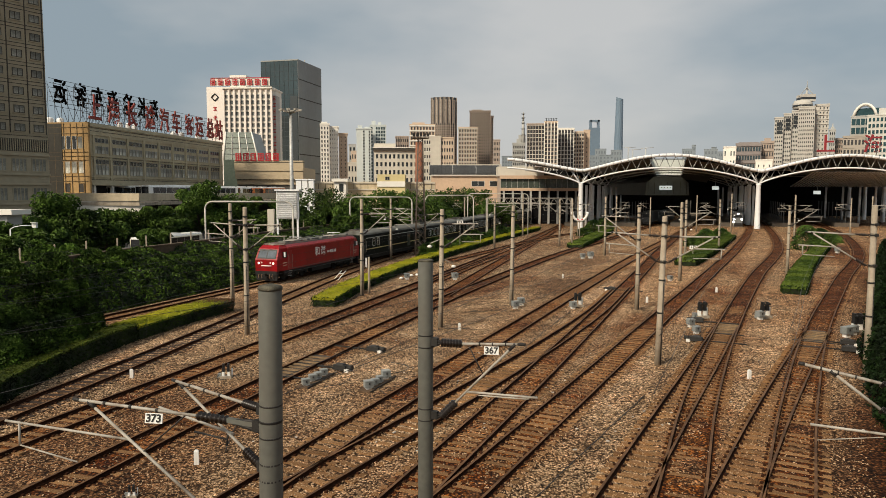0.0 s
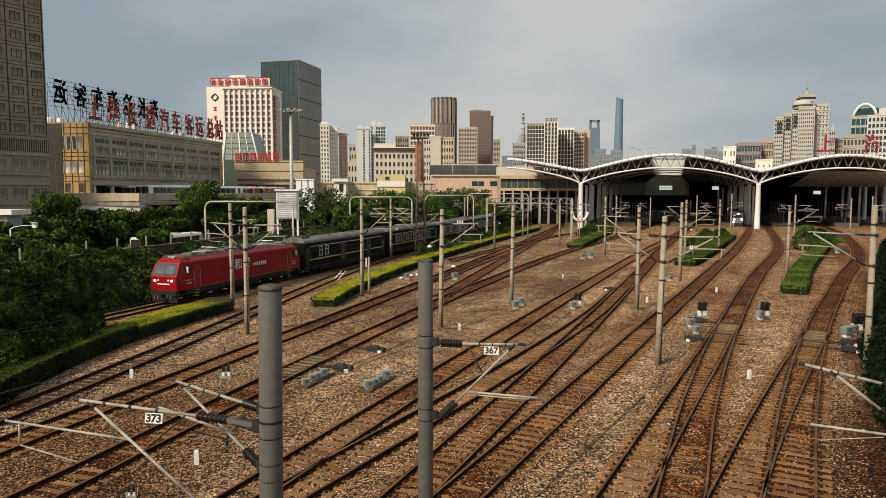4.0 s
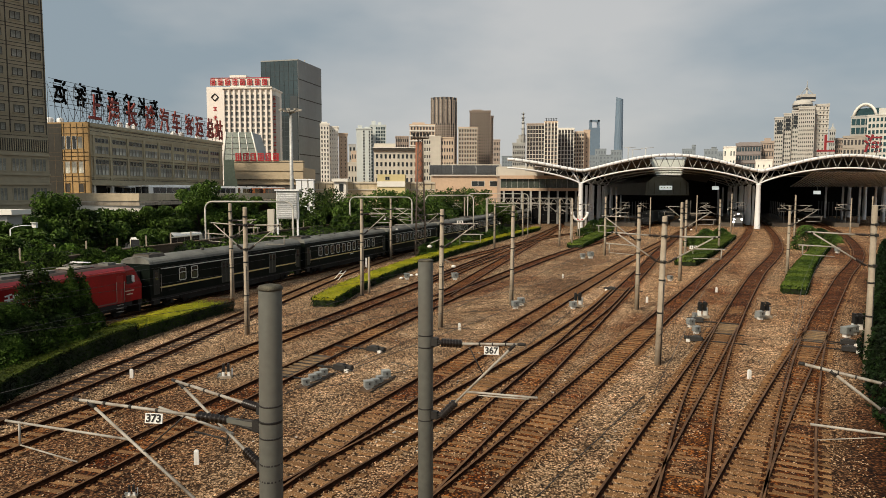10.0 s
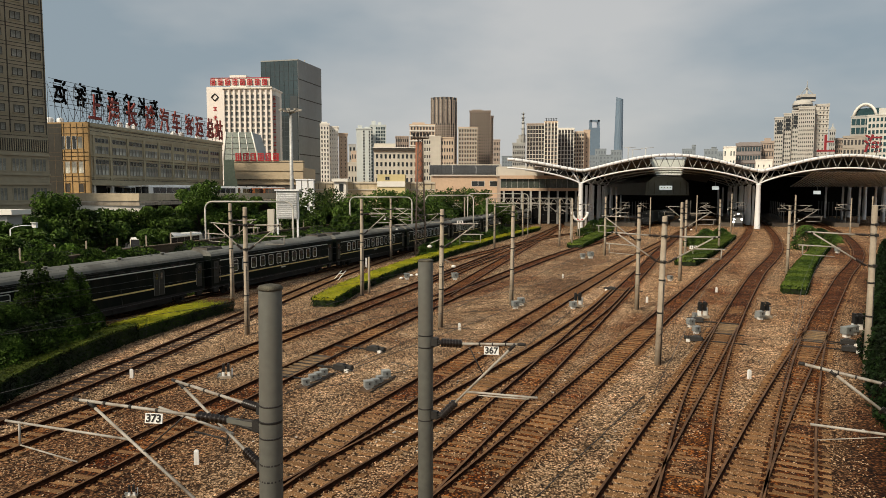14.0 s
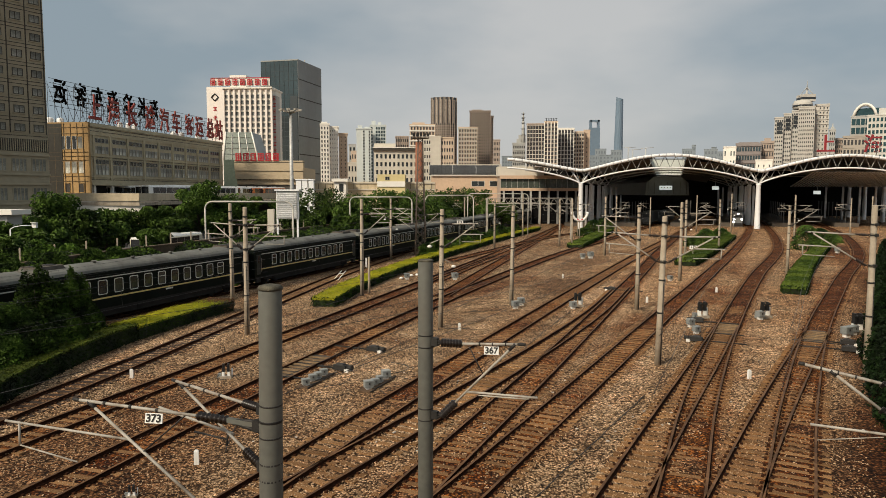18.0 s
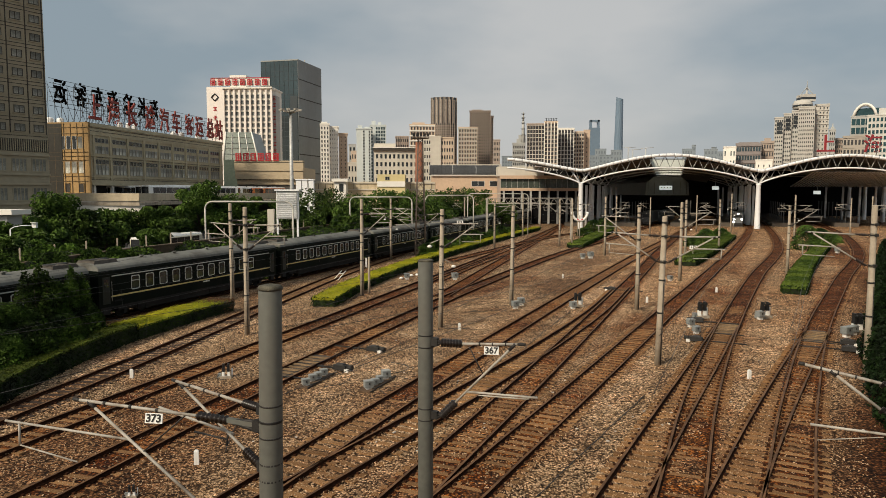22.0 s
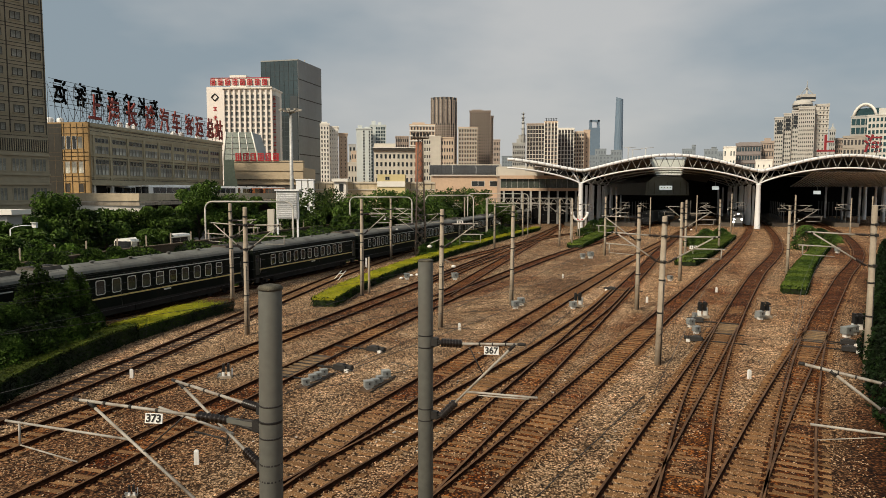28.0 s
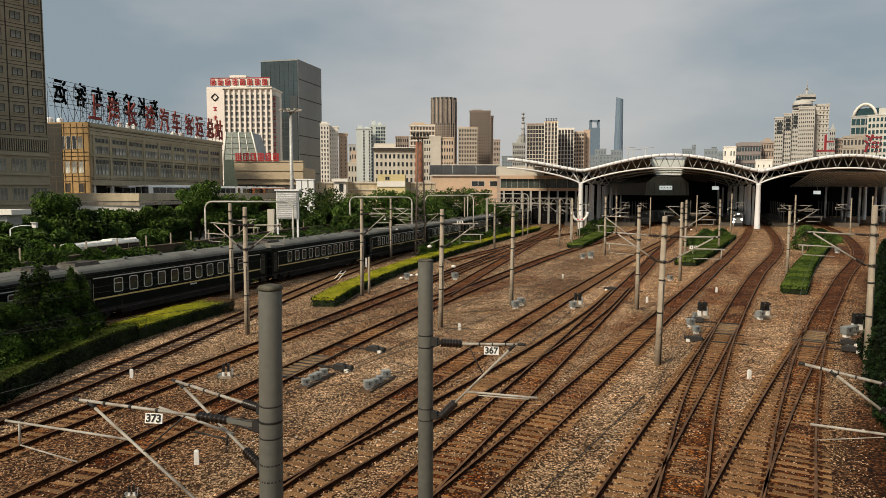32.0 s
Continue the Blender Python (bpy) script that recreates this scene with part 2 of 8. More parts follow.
def polytube(bm, pts, r, n=8, m=0, radii=None):
    """One continuous tube through the points; radii: a radius for each."""
    pts = [Vector(p) for p in pts]
    rings, u = [], None
    for k, p in enumerate(pts):
        d = (pts[min(k + 1, len(pts) - 1)] - pts[max(k - 1, 0)]).normalized()
        if u is None:
            u = d.orthogonal().normalized()
        else:
            u = (u - d * u.dot(d)).normalized()
        w = d.cross(u)
        rr = radii[k] if radii else r
        rings.append([bm.verts.new(p + (u * math.cos(2 * math.pi * i / n) + w * math.sin(2 * math.pi * i / n)) * rr) for i in range(n)])
    for a, b in zip(rings, rings[1:]):
        for i in range(n):
            j = (i + 1) % n
            f = bm.faces.new((a[i], a[j], b[j], b[i]))
            f.material_index, f.smooth = m, True
    bm.faces.new(rings[0][::-1]).material_index = m
    bm.faces.new(rings[-1]).material_index = m
    return bm


def lathe(bm, profile, n=16, x=0, y=0, z=0, m=0):
    """profile: (radius, height) from bottom to top."""
    rings = [[bm.verts.new((x + r * math.cos(2 * math.pi * i / n), y + r * math.sin(2 * math.pi * i / n), z + h)) for i in range(n)] for r, h in profile]
    for a, b in zip(rings, rings[1:]):
        for i in range(n):
            j = (i + 1) % n
            f = bm.faces.new((a[i], a[j], b[j], b[i]))
            f.material_index, f.smooth = m, True
    bm.faces.new(rings[0][::-1]).material_index = m
    bm.faces.new(rings[-1]).material_index = m
    return bm


def prism(bm, outline, x0, x1, m=0):
    """A closed outline of (y, z), extruded along x."""
    a = [bm.verts.new((x0, y, z)) for y, z in outline]
    b = [bm.verts.new((x1, y, z)) for y, z in outline]
    n = len(outline)
    for i in range(n):
        j = (i + 1) % n
        bm.faces.new((a[i], b[i], b[j], a[j])).material_index = m
    bm.faces.new(a[::-1]).material_index = m
    bm.faces.new(b).material_index = m
    return bm


def B():
    return bmesh.new()


class Path:
    """A smooth curve through points of the plan, measured by its length."""

    def __init__(self, pts, step=0.5):
        p = [Vector((a, b)) for a, b in pts]
        p = [p[0] * 2 - p[1]] + p + [p[-1] * 2 - p[-2]]
        out = []
        for i in range(1, len(p) - 2):
            n = max(2, int((p[i + 1] - p[i]).length / step))
            for k in range(n):
                t = k / n
                t2, t3 = t * t, t * t * t
                out.append(0.5 * ((2 * p[i]) + (p[i + 1] - p[i - 1]) * t + (2 * p[i - 1] - 5 * p[i] + 4 * p[i + 1] - p[i + 2]) * t2 + (3 * p[i] - p[i - 1] - 3 * p[i + 1] + p[i + 2]) * t3))
        out.append(p[-2])
        self.p = np.array([(v.x, v.y) for v in out])
        self.s = np.concatenate([[0], np.cumsum(np.hypot(*np.diff(self.p, axis=0).T))])
        self.length = self.s[-1]

    def at(self, s):
        s0 = min(max(s, 0), self.length)
        q = np.array([np.interp(s0, self.s, self.p[:, k]) for k in (0, 1)])
        a, b = max(s0 - 0.6, 0), min(s0 + 0.6, self.length)
        d = np.array([np.interp(b, self.s, self.p[:, k]) - np.interp(a, self.s, self.p[:, k]) for k in (0, 1)])
        d /= np.hypot(*d)
        return q + d * (s - s0), d

    def side(self, s, off):
        """The point at s, off metres to the right of the way."""
        q, d = self.at(s)
        return q[0] + d[1] * off, q[1] - d[0] * off

    def near_y(self, y):
        return float(np.interp(y, self.p[:, 1], self.s))


def sweep(path, s0, s1, step, outline, closed=False, m=None):
    """Carry an outline of (offset to the right, height) along a path; m: the material of each strip."""
    bm = B()
    n = max(1, int((s1 - s0) / step))
    rows = []
    for i in range(n + 1):
        s = s0 + (s1 - s0) * i / n
        rows.append([bm.verts.new((*path.side(s, o), z)) for o, z in outline])
    k = len(outline)
    for a, b in zip(rows, rows[1:]):
        for i in range(k if closed else k - 1):
            j = (i + 1) % k
            f = bm.faces.new((a[i], a[j], b[j], b[i]))
            f.material_index = m[i] if m else 0
    if closed:
        bm.faces.new(rows[0])
        bm.faces.new(rows[-1][::-1])
    bmesh.ops.recalc_face_normals(bm, faces=bm.faces)
    return bm


# ---------------------------------------------------------------- ground and tracks
# soft-edged ovals of washed, browner, rusty and darker stone: centre, half length along the tracks, half width,
# strength
SPOTS = {"clean": ((-4.5, 38, 6, 2.6, 0.5), (15, 34, 16, 2.4, 0.5), (22.5, 47, 16, 2.6, 0.5), (9.5, 37, 10, 2.0, 0.75), (14, 66, 9, 2.6, 0.6), (5.5, 55, 9, 1.6, 0.4), (28, 78, 14, 2.5, 0.25), (-3.0, 26, 9, 1.2, 0.5), (-20.0, 41, 18, 2.2, 0.8), (-28.0, 50, 16, 2.6, 0.8), (-20.5, 72, 18, 2.6, 0.7), (13.3, 56.9, 8, 2.2, 0.9), (19.0, 72.3, 12, 2.6, 1.0), (31.7, 107.6, 16, 3.2, 0.9), (18.9, 54.4, 8, 1.6, 0.5), (18.5, 40.5, 6, 1.6, 0.5)),
         "dust": ((-14, 24, 15, 6.0, 0.8), (-4, 20, 9, 3.0, 0.5), (9, 22, 8, 2.5, 0.55), (-3, 62, 9, 3.5, 0.45), (24, 58, 8, 1.6, 0.3), (4, 72, 10, 3.0, 0.4), (17.5, 25, 13, 3.0, 1.0), (25, 37, 14, 2.2, 1.0), (33, 50, 14, 2.4, 0.9), (50, 78, 22, 3.5, 0.8), (66, 112, 26, 5.0, 0.9), (82, 140, 22, 6.0, 0.9)),
         "rust": ((15.0, 52.0, 7, 2.2, 0.8), (12.6, 46.9, 6, 1.6, 0.6), (26.4, 68.2, 9, 2.6, 0.6), (39.8, 95.0, 12, 3.0, 0.5), (7.4, 76.9, 10, 2.0, 0.6), (41.9, 76.9, 10, 2.0, 0.6), (-3.9, 55.6, 8, 1.6, 0.5)),
         "oil": ((40.6, 68.2, 8, 2.2, 0.8), (72.4, 124.1, 16, 4.0, 0.8), (127.8, 251.6, 30, 8.0, 0.5), (18.5, 24, 12, 4.0, 1.0), (24, 34, 12, 3.0, 1.0), (33, 49, 18, 3.0, 1.0), (44, 66, 18, 3.4, 1.0), (12.4, 74.6, 10, 3.6, 0.6), (20.2, 98.9, 14, 3.4, 0.55), (18.4, 48.8, 3, 1.6, 0.6), (25.2, 54.4, 3, 1.5, 0.5), (-13, 18.5, 7, 4.0, 0.75), (2.5, 18.0, 6, 3.2, 0.5), (12.5, 20, 9, 3.0, 0.75))}


def spots(key, places):
    v = np.array(places, float)
    out = np.zeros(len(v))
    for x, y, a, b, k in SPOTS[key]:
        d = v[:, :2] - (x, y)
        u, w = d @ (0.42, 0.9075) / a, d @ (0.9075, -0.42) / b
        out = np.maximum(out, k * np.clip(2.1 - 2.0 * np.hypot(u, w), 0, 1))
    return out


def far_paleness(places):
    """How much paler and warmer the stones get towards the station."""
    return [min(1.0, max(0.0, (y - 38) / 30)) * min(1.0, max(0.25, (x - 0.2 * y + 6) / 18)) * (0.75 + 0.7 * noise.noise((x * 0.11, y * 0.08, 5))) for x, y, _ in places]


def ground():
    """One sheet to the horizon: fine mounds in the yard, flat beyond."""
    xs = np.concatenate([[-3500, -1200, -400, -120], np.arange(-60, 121, 1.5), [200, 500, 1300, 3500]])
    ys = np.concatenate([[-3500, -600, -60], np.arange(-6, 130, 1.5), [150, 180, 230, 320, 600, 1500, 4500]])
    verts, faces = [], []
    for y in ys:
        for x in xs:
            inside = -60 <= x <= 120 and -6 <= y <= 130
            z = 0.03 * noise.noise((x * 0.25, y * 0.25, 0)) + 0.02 * noise.noise((x * 0.9, y * 0.9, 3)) if inside else 0
            verts.append((x, y, z - 0.04))
    w = len(xs)
    for j in range(len(ys) - 1):
        for i in range(w - 1):
            faces.append((j * w + i, j * w + i + 1, (j + 1) * w + i + 1, (j + 1) * w + i))
    me = bpy.data.meshes.new("ground")
    me.from_pydata(verts, [], faces)
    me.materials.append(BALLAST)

    for key in SPOTS:
        me.attributes.new(key, "FLOAT", "POINT").data.foreach_set("value", spots(key, verts))
    me.attributes.new("sand", "FLOAT", "POINT").data.foreach_set("value", far_paleness(verts))
    tagged(new("ground", me), "pale crushed stone ballast ground of the rail yard, stained brown by rust", "ground", kind="structure")


ground()

RAIL_OUT = [(a * 1.35, z) for a, z in [(-0.07, 0.03), (-0.07, 0.045), (-0.012, 0.06), (-0.012, 0.15), (-0.036, 0.16), (-0.036, 0.19), (0.036, 0.19), (0.036, 0.16), (0.012, 0.15), (0.012, 0.06), (0.07, 0.045), (0.07, 0.03)]]
RAIL_MAT = [0, 0, 0, 0, 0, 1, 0, 0, 0, 0, 0, 0]


def sleeper_mesh(name, material):
    bm = B()
    prism(bm, [(-0.14, -0.12), (0.14, -0.12), (0.12, 0.03), (-0.12, 0.03)], -1.25, 1.25)
    for o in (-0.7525, 0.7525):                 # rail clips
        for k in (-0.16, 0.16):
            box(bm, o + k, 0, 0.055, 0.12, 0.13, 0.07, 0, 1, 0.7)
    me = bpy.data.meshes.new(name)
    bm.to_mesh(me)
    bm.free()
    me.materials.append(material)
    me.materials.append(RAIL)
    return me


SLEEPER_ME, TIMBER_ME = sleeper_mesh("sleeper", SLEEPER), sleeper_mesh("timber", TIMBER)
TRACKS = {}


def railway_track(key, pts, label, lift=0.0, near=1.0, rust=1.0, grey_to=0.0, timber=None, sleepers=True, oil=0.0, bedded=True):
    """Two rails on sleepers in a rusty bed. near: extra length towards the bridge; timber: a stretch with wooden sleepers."""
    path = Path(pts)
    TRACKS[key] = path
    e = thing("railway_track", label=label, category="railway track", group="tracks of the yard")
    L = path.length
    outline = [(-1.6, -0.06, 0), (-1.15, lift, 0.3), (-0.8, lift + 0.012, 1), (0, lift + 0.012, 0.85), (0.8, lift + 0.012, 1), (1.15, lift, 0.3), (1.6, -0.06, 0)]
    bm = sweep(path, -near, L, 0.5, [(o[0], o[1] - (0 if bedded else 0.10)) for o in outline])
    for i, v in enumerate(bm.verts):
        if i % 7 not in (0, 6):
            v.co.z += 0.022 * noise.noise(v.co * 0.9) + 0.012 * noise.noise(v.co * 2.3)
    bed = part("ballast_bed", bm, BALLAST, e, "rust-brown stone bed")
    tint = bed.data.attributes.new("rust", "FLOAT", "POINT")
    tint.data.foreach_set("value", [outline[i % 7][2] * rust * (1.0 if not grey_to else 0.25 + 0.75 * min(1, max(0, (v.co.y - grey_to) / 10))) for i, v in enumerate(bed.data.vertices)])
    grime = bed.data.attributes.new("oil", "FLOAT", "POINT")
    share = [0, 0.55, 1, 1, 1, 0.55, 0]
    places = [tuple(v.co) for v in bed.data.vertices]
    dark_spots = spots("oil", places)
    grime.data.foreach_set("value", [max(k, 0.55 * share[i % 7] * oil * min(1, max(0, (p[1] - 44) / 14))) for i, (p, k) in enumerate(zip(places, dark_spots))])
    edge = np.tile([1.0, 0.8, 0.5, 0.35, 0.5, 0.8, 1.0] if rust > 0.5 else [1.0] * 7, len(places) // 7)
    for name, values in (("clean", spots("clean", places)), ("dust", spots("dust", places)), ("sand", np.array(far_paleness(places)))):
        bed.data.attributes.new(name, "FLOAT", "POINT").data.foreach_set("value", values * edge)
    for o in (-0.7525, 0.7525):
        part("rail", sweep(path, -near, L, 0.9, [(o + a, z) for a, z in RAIL_OUT], True, RAIL_MAT), [RAIL, HEAD], e, "rusty steel rail with a worn head")
    if not sleepers:
        return e
    rnd = random.Random(len(TRACKS))
    far = []
    s, n = -near, 0
    while s < L:
        q, d = path.at(s)
        rz = math.degrees(math.atan2(d[1], d[0])) - 90 + rnd.uniform(-0.8, 0.8)
        wood = timber and timber[0] < s < timber[1]
        if 12 < q[1] < 62 and n < 90:
            ob = part("sleeper", TIMBER_ME if wood or rust < 0.5 else SLEEPER_ME, None, e)
            at(ob, q[0], q[1], lift - (0.008 if bedded else 0.024) + rnd.uniform(-0.014, 0.012) + (0.055 if rust > 0.5 else 0.01) * noise.noise((q[0] * 0.13, q[1] * 0.13, len(TRACKS))) - (0.03 if oil > 0.4 and q[1] > 50 else 0) + (0.006 if rust < 0.5 else 0), 0, 0, rz)
            n += 1
        else:
            far.append((q[0], q[1], rz))
        s += 0.6
    bm = B()
    for x, y, rz in far:
        box(bm, x, y, lift - (0.046 if oil > 0.4 else 0.03), 2.5, 0.26, 0.1, rz)
    tagged(part("sleepers_beyond", bm, SLEEPER, e, "dusty concrete sleepers in a long row"), kind="stuff")
    return e


TK = "rusty running rails on dust-brown concrete sleepers"
railway_track("train", [(-31.5, 38.0), (-27.35, 52.5), (-19.2, 76.8), (-7.6, 112.4), (8.8, 164.4), (32.3, 240.6), (68.0, 352.0)], "main line track along the ivy bank, used by the passenger train", 0.0, 30, rust=0.55)
railway_track("one", [(-19.98, 29.1), (-18.5, 37.9), (-16.95, 49.3), (-15.1, 64.2), (-12.4, 83.5), (-7.0, 112.0)], "track beside the hedge with pale ballast between its sleepers", 0.0, 28, rust=0.3)
railway_track("two", [(-17.24, 26.9), (-13.3, 39.8), (-7.42, 58.8), (1.1, 87.0), (13.4, 128.7), (30.6, 190.4), (60, 300)], TK, 0.004, 26, oil=0.5)
railway_track("three", [(-13.44, 21.7), (-10.07, 33.0), (-4.56, 50.05), (4.65, 76.0), (20.5, 115.4), (48.1, 175.1), (85, 260)], TK + ", with a switch", 0.008, 22, oil=0.45)
railway_track("four", [(-6.7, 21.4), (-2.04, 32.7), (5.2, 49.9), (16.5, 76.2), (34.1, 116.3), (61.7, 177.5), (100, 270)], TK, 0.012, 24, grey_to=27)
railway_track("four_b", [(-5.0, 22.3), (-1.7, 28.3), (2.36, 35.8), (7.3, 45.4), (13.0, 57.5), (19.2, 72.8)], "branch track that joins its neighbour by a switch", 0.016, 24, bedded=False, grey_to=27)
railway_track("five", [(0.41, 25.7), (5.86, 38.8), (13.9, 58.6), (25.8, 88.4), (43.7, 133.6), (72.4, 201.7), (105, 280)], TK, 0.020, 27, oil=0.7)
railway_track("six", [(1.7, 24.1), (8.3, 36.8), (18.4, 56.4), (33.9, 86.3), (57.2, 132.1), (90.3, 202.1), (122, 280)], TK, 0.024, 25, oil=0.6)
railway_track("seven", [(7.65, 21.4), (13.0, 33.6), (22.3, 52.6), (38.0, 82.6), (63.5, 129.5), (95.9, 203.1), (128, 285)], TK + ", splitting at a switch", 0.028, 22, oil=1.0)
railway_track("seven_b", [(8.15, 26.1), (11.6, 32.6), (15.9, 40.6), (21.2, 50.7)], "branch track leaving a switch", 0.032, 26, bedded=False)
railway_track("eight", [(11.2, 21.4), (17.6, 33.0), (28.3, 51.0), (46.1, 78.7), (73.7, 121.4), (106.9, 187.4), (140, 270)], TK + ", splitting at a switch", 0.036, 22, oil=1.0)
railway_track("eight_b", [(9.9, 22.3), (14.2, 29.2), (20.0, 38.2), (27.8, 50.0)], "branch track leaving a switch", 0.040, 22, bedded=False)
# crossovers in the throat
railway_track("cross_a", [(0.12, 66.74), (4.63, 84.53), (11.00, 109.83), (21.91, 152.53), (37.75, 214.07)], "crossover track with rusty rails joining two lines", 0.044, 0.5, sleepers=False)
railway_track("cross_b", [(1.35, 101.39), (8.41, 118.28), (16.72, 138.60), (27.32, 160.68), (42.19, 185.36)], "crossover track with rusty rails near the station throat", 0.048, 0.5, sleepers=False)
railway_track("cross_c", [(-0.51, 78.42), (4.42, 95.11), (12.58, 120.72), (26.71, 169.51)], "siding track running close beside its neighbour", 0.052, 0.5, sleepers=False)


# ---------------------------------------------------------------- poles of the overhead line
def concrete_pole(x, y, h=9.1, lean=0.0, label="tapered concrete mast of the overhead line, weathered grey-brown", r0=0.2, r1=0.15):
    e = thing("catenary_pole", x, y, -0.1, 0, label, "pole", "overhead line masts")
    bm = B()
    lathe(bm, [(r0, 0), (r0 * 0.6 + r1 * 0.4, h * 0.4), (r1, h), (r1 * 0.85, h + 0.08)], 14)
    part("shaft", bm, CONCRETE, e)
    e.rotation_euler = (0, radians(lean), 0)
    return e


POLE_AT = [(-18.90, 61.06, 9.15, -0.3), (-13.95, 48.29, 9.1, 0), (-7.96, 67.00, 9.5, 0), (-7.84, 102.91, 9.2, 0), (-0.16, 51.12, 8.9, 0.6), (6.22, 61.70, 9.0, 0.6),
           (9.35, 124.32, 9.0, 0), (18.66, 160.40, 9.8, 0), (22.36, 131.33, 9.0, 0), (26.31, 111.18, 9.5, 0), (42.36, 167.75, 9.4, 0), (16.90, 59.11, 8.9, 0),
           (12.74, 39.95, 8.8, 1.2), (27.44, 78.88, 9.1, 0), (36.81, 103.87, 9.1, 0), (49.08, 121.63, 9.0, 0), (70.88, 168.73, 10.0, 0), (43.34, 85.81, 8.6, 0),
           (71.92, 140.18, 9.8, 0), (23.98, 38.12, 9.5, 0)]
POLES = [concrete_pole(x, y, h, lean) for x, y, h, lean in POLE_AT]


concrete_pole(-7.42, 68.4, 3.7, 0, "short pale concrete stub post beside a mast", 0.13, 0.11)


def steel_pole(x, y, h, r, label):
    e = thing("steel_catenary_pole", x, y, -0.1, 0, label, "pole", "grey steel masts")
    bm = B()
    lathe(bm, [(r * 1.12, 0), (r, h), (r * 0.97, h + 0.015)], 28)
    part("shaft", bm, GREYPOLE, e)
    return e


# ---------------------------------------------------------------- left side: terrace, ivy bank, trees, hedges
def leaf_mesh(name, pts, size, material, flat=0.0, seed=1, out=None):
    """Many small bent leaves round the given places; flat: how far they lie level; out: the way they face."""
    r = np.random.default_rng(seed)
    n = len(pts)
    pts = np.asarray(pts, float)
    nrm = r.normal(size=(n, 3))
    if out is not None:
        nrm = nrm * 0.55 + np.asarray(out) * 1.0
    nrm[:, 2] = np.abs(nrm[:, 2]) + flat
    nrm /= np.linalg.norm(nrm, axis=1)[:, None]
    a = np.cross(nrm, r.normal(size=(n, 3)))
    a /= np.linalg.norm(a, axis=1)[:, None]
    b = np.cross(nrm, a)
    s = size * r.uniform(0.55, 1.35, n)[:, None]
    droop = nrm * s * 0.25
    v = np.stack([pts - a * s * 0.6, pts - b * s * 0.32 + droop, pts + a * s * 0.6 - droop * 0.6, pts + b * s * 0.32 + droop], 1).reshape(-1, 3)
    i = np.arange(n)[:, None] * 4
    f = np.concatenate([i, i + 1, i + 2, i, i + 2, i + 3], 1).reshape(-1, 3)
    me = bpy.data.meshes.new(name)
    me.from_pydata(v.tolist(), [], f.tolist())
    me.materials.append(material)
    return me


WALLP = Path([(-33.93, 48.48), (-33.29, 54.76), (-31.62, 66.61), (-28.34, 79.04), (-25.16, 97.08), (-18.74, 123.51), (-10.24, 147.72), (2.46, 188.67)])
ASPHALT = mat("worn_asphalt", (0.07, 0.068, 0.065), 0.9, 0, 0.2, 0.8, 0.2)
BROWNWALL = mat("brown_stained_parapet", (0.13, 0.088, 0.052), 0.9, 0, 0.25, 0.5, 0.2, (0.07, 0.048, 0.03), 0, (0.09, 0.065, 0.05))


def terrace():
    bm = B()
    edge = [WALLP.side(s, -0.25) for s in np.arange(0, WALLP.length, 3.0)]
    lo = [bm.verts.new((x, y, 1.0)) for x, y in edge]
    hi = [bm.verts.new((-700 + i * 0.01, y + 40, 1.0)) for i, (x, y) in enumerate(edge)]
    for i in range(len(lo) - 1):
        bm.faces.new((lo[i], lo[i + 1], hi[i + 1], hi[i]))
    tagged(part("service_road", bm, ASPHALT), "grey asphalt road and yard behind the parapet wall", "road", kind="structure")
    w = thing("retaining_wall", label="long brown-stained concrete parapet wall above the ivy", category="wall", kind="structure")
    part("wall", sweep(WALLP, -6, WALLP.length, 2.0, [(0.0, -0.2), (0.0, 4.4), (-0.3, 4.4), (-0.3, -0.2)], True), BROWNWALL, w)
    part("coping", sweep(WALLP, -6, WALLP.length, 2.0, [(0.1, 4.4), (0.1, 4.52), (-0.4, 4.52), (-0.4, 4.4)], True), BROWNWALL, w)


terrace()


def fence_posts():
    for i, s in enumerate(np.arange(4, 75, 4.2)):
        x, y = WALLP.side(s, -2.2)
        e = thing("fence_post", x, y, 1.15, 0, "weathered grey concrete fence post behind the wall", "post", "fence posts")
        part("post", box(B(), 0, 0, 2.1, 0.13, 0.13, 4.2, 10), CONCRETE, e)
        part("top", box(B(), 0, 0, 4.25, 0.12, 0.12, 0.1, 10, 0, 0.6), CONCRETE, e)


fence_posts()


def camera_arm():
    """A pale outreach arm with a small housing on a post among the trees."""
    e = thing("camera_mast", -45.51, 72, 1.0, 0, "pale steel post with an outreach arm and a small housing", "mast")
    z, k = 6.18 - 1.0, 2.40
    part("post", tube(B(), (0, 0, -0.1), (0, 0, z), 0.06, n=8), STEELW, e)
    part("arm", polytube(B(), [(0, 0, z), (0.4, 0, z + 0.22), (k * 0.5, 0, z + 0.38), (k, 0, z + 0.42)], 0.045, 6), STEELW, e)
    part("housing", box(B(), k + 0.2, 0, z + 0.42, 0.45, 0.3, 0.5), WHITEP, e, "white camera housing")
    part("hood", box(B(), k + 0.2, -0.1, z + 0.70, 0.55, 0.5, 0.05), WHITEP, e)


camera_arm()


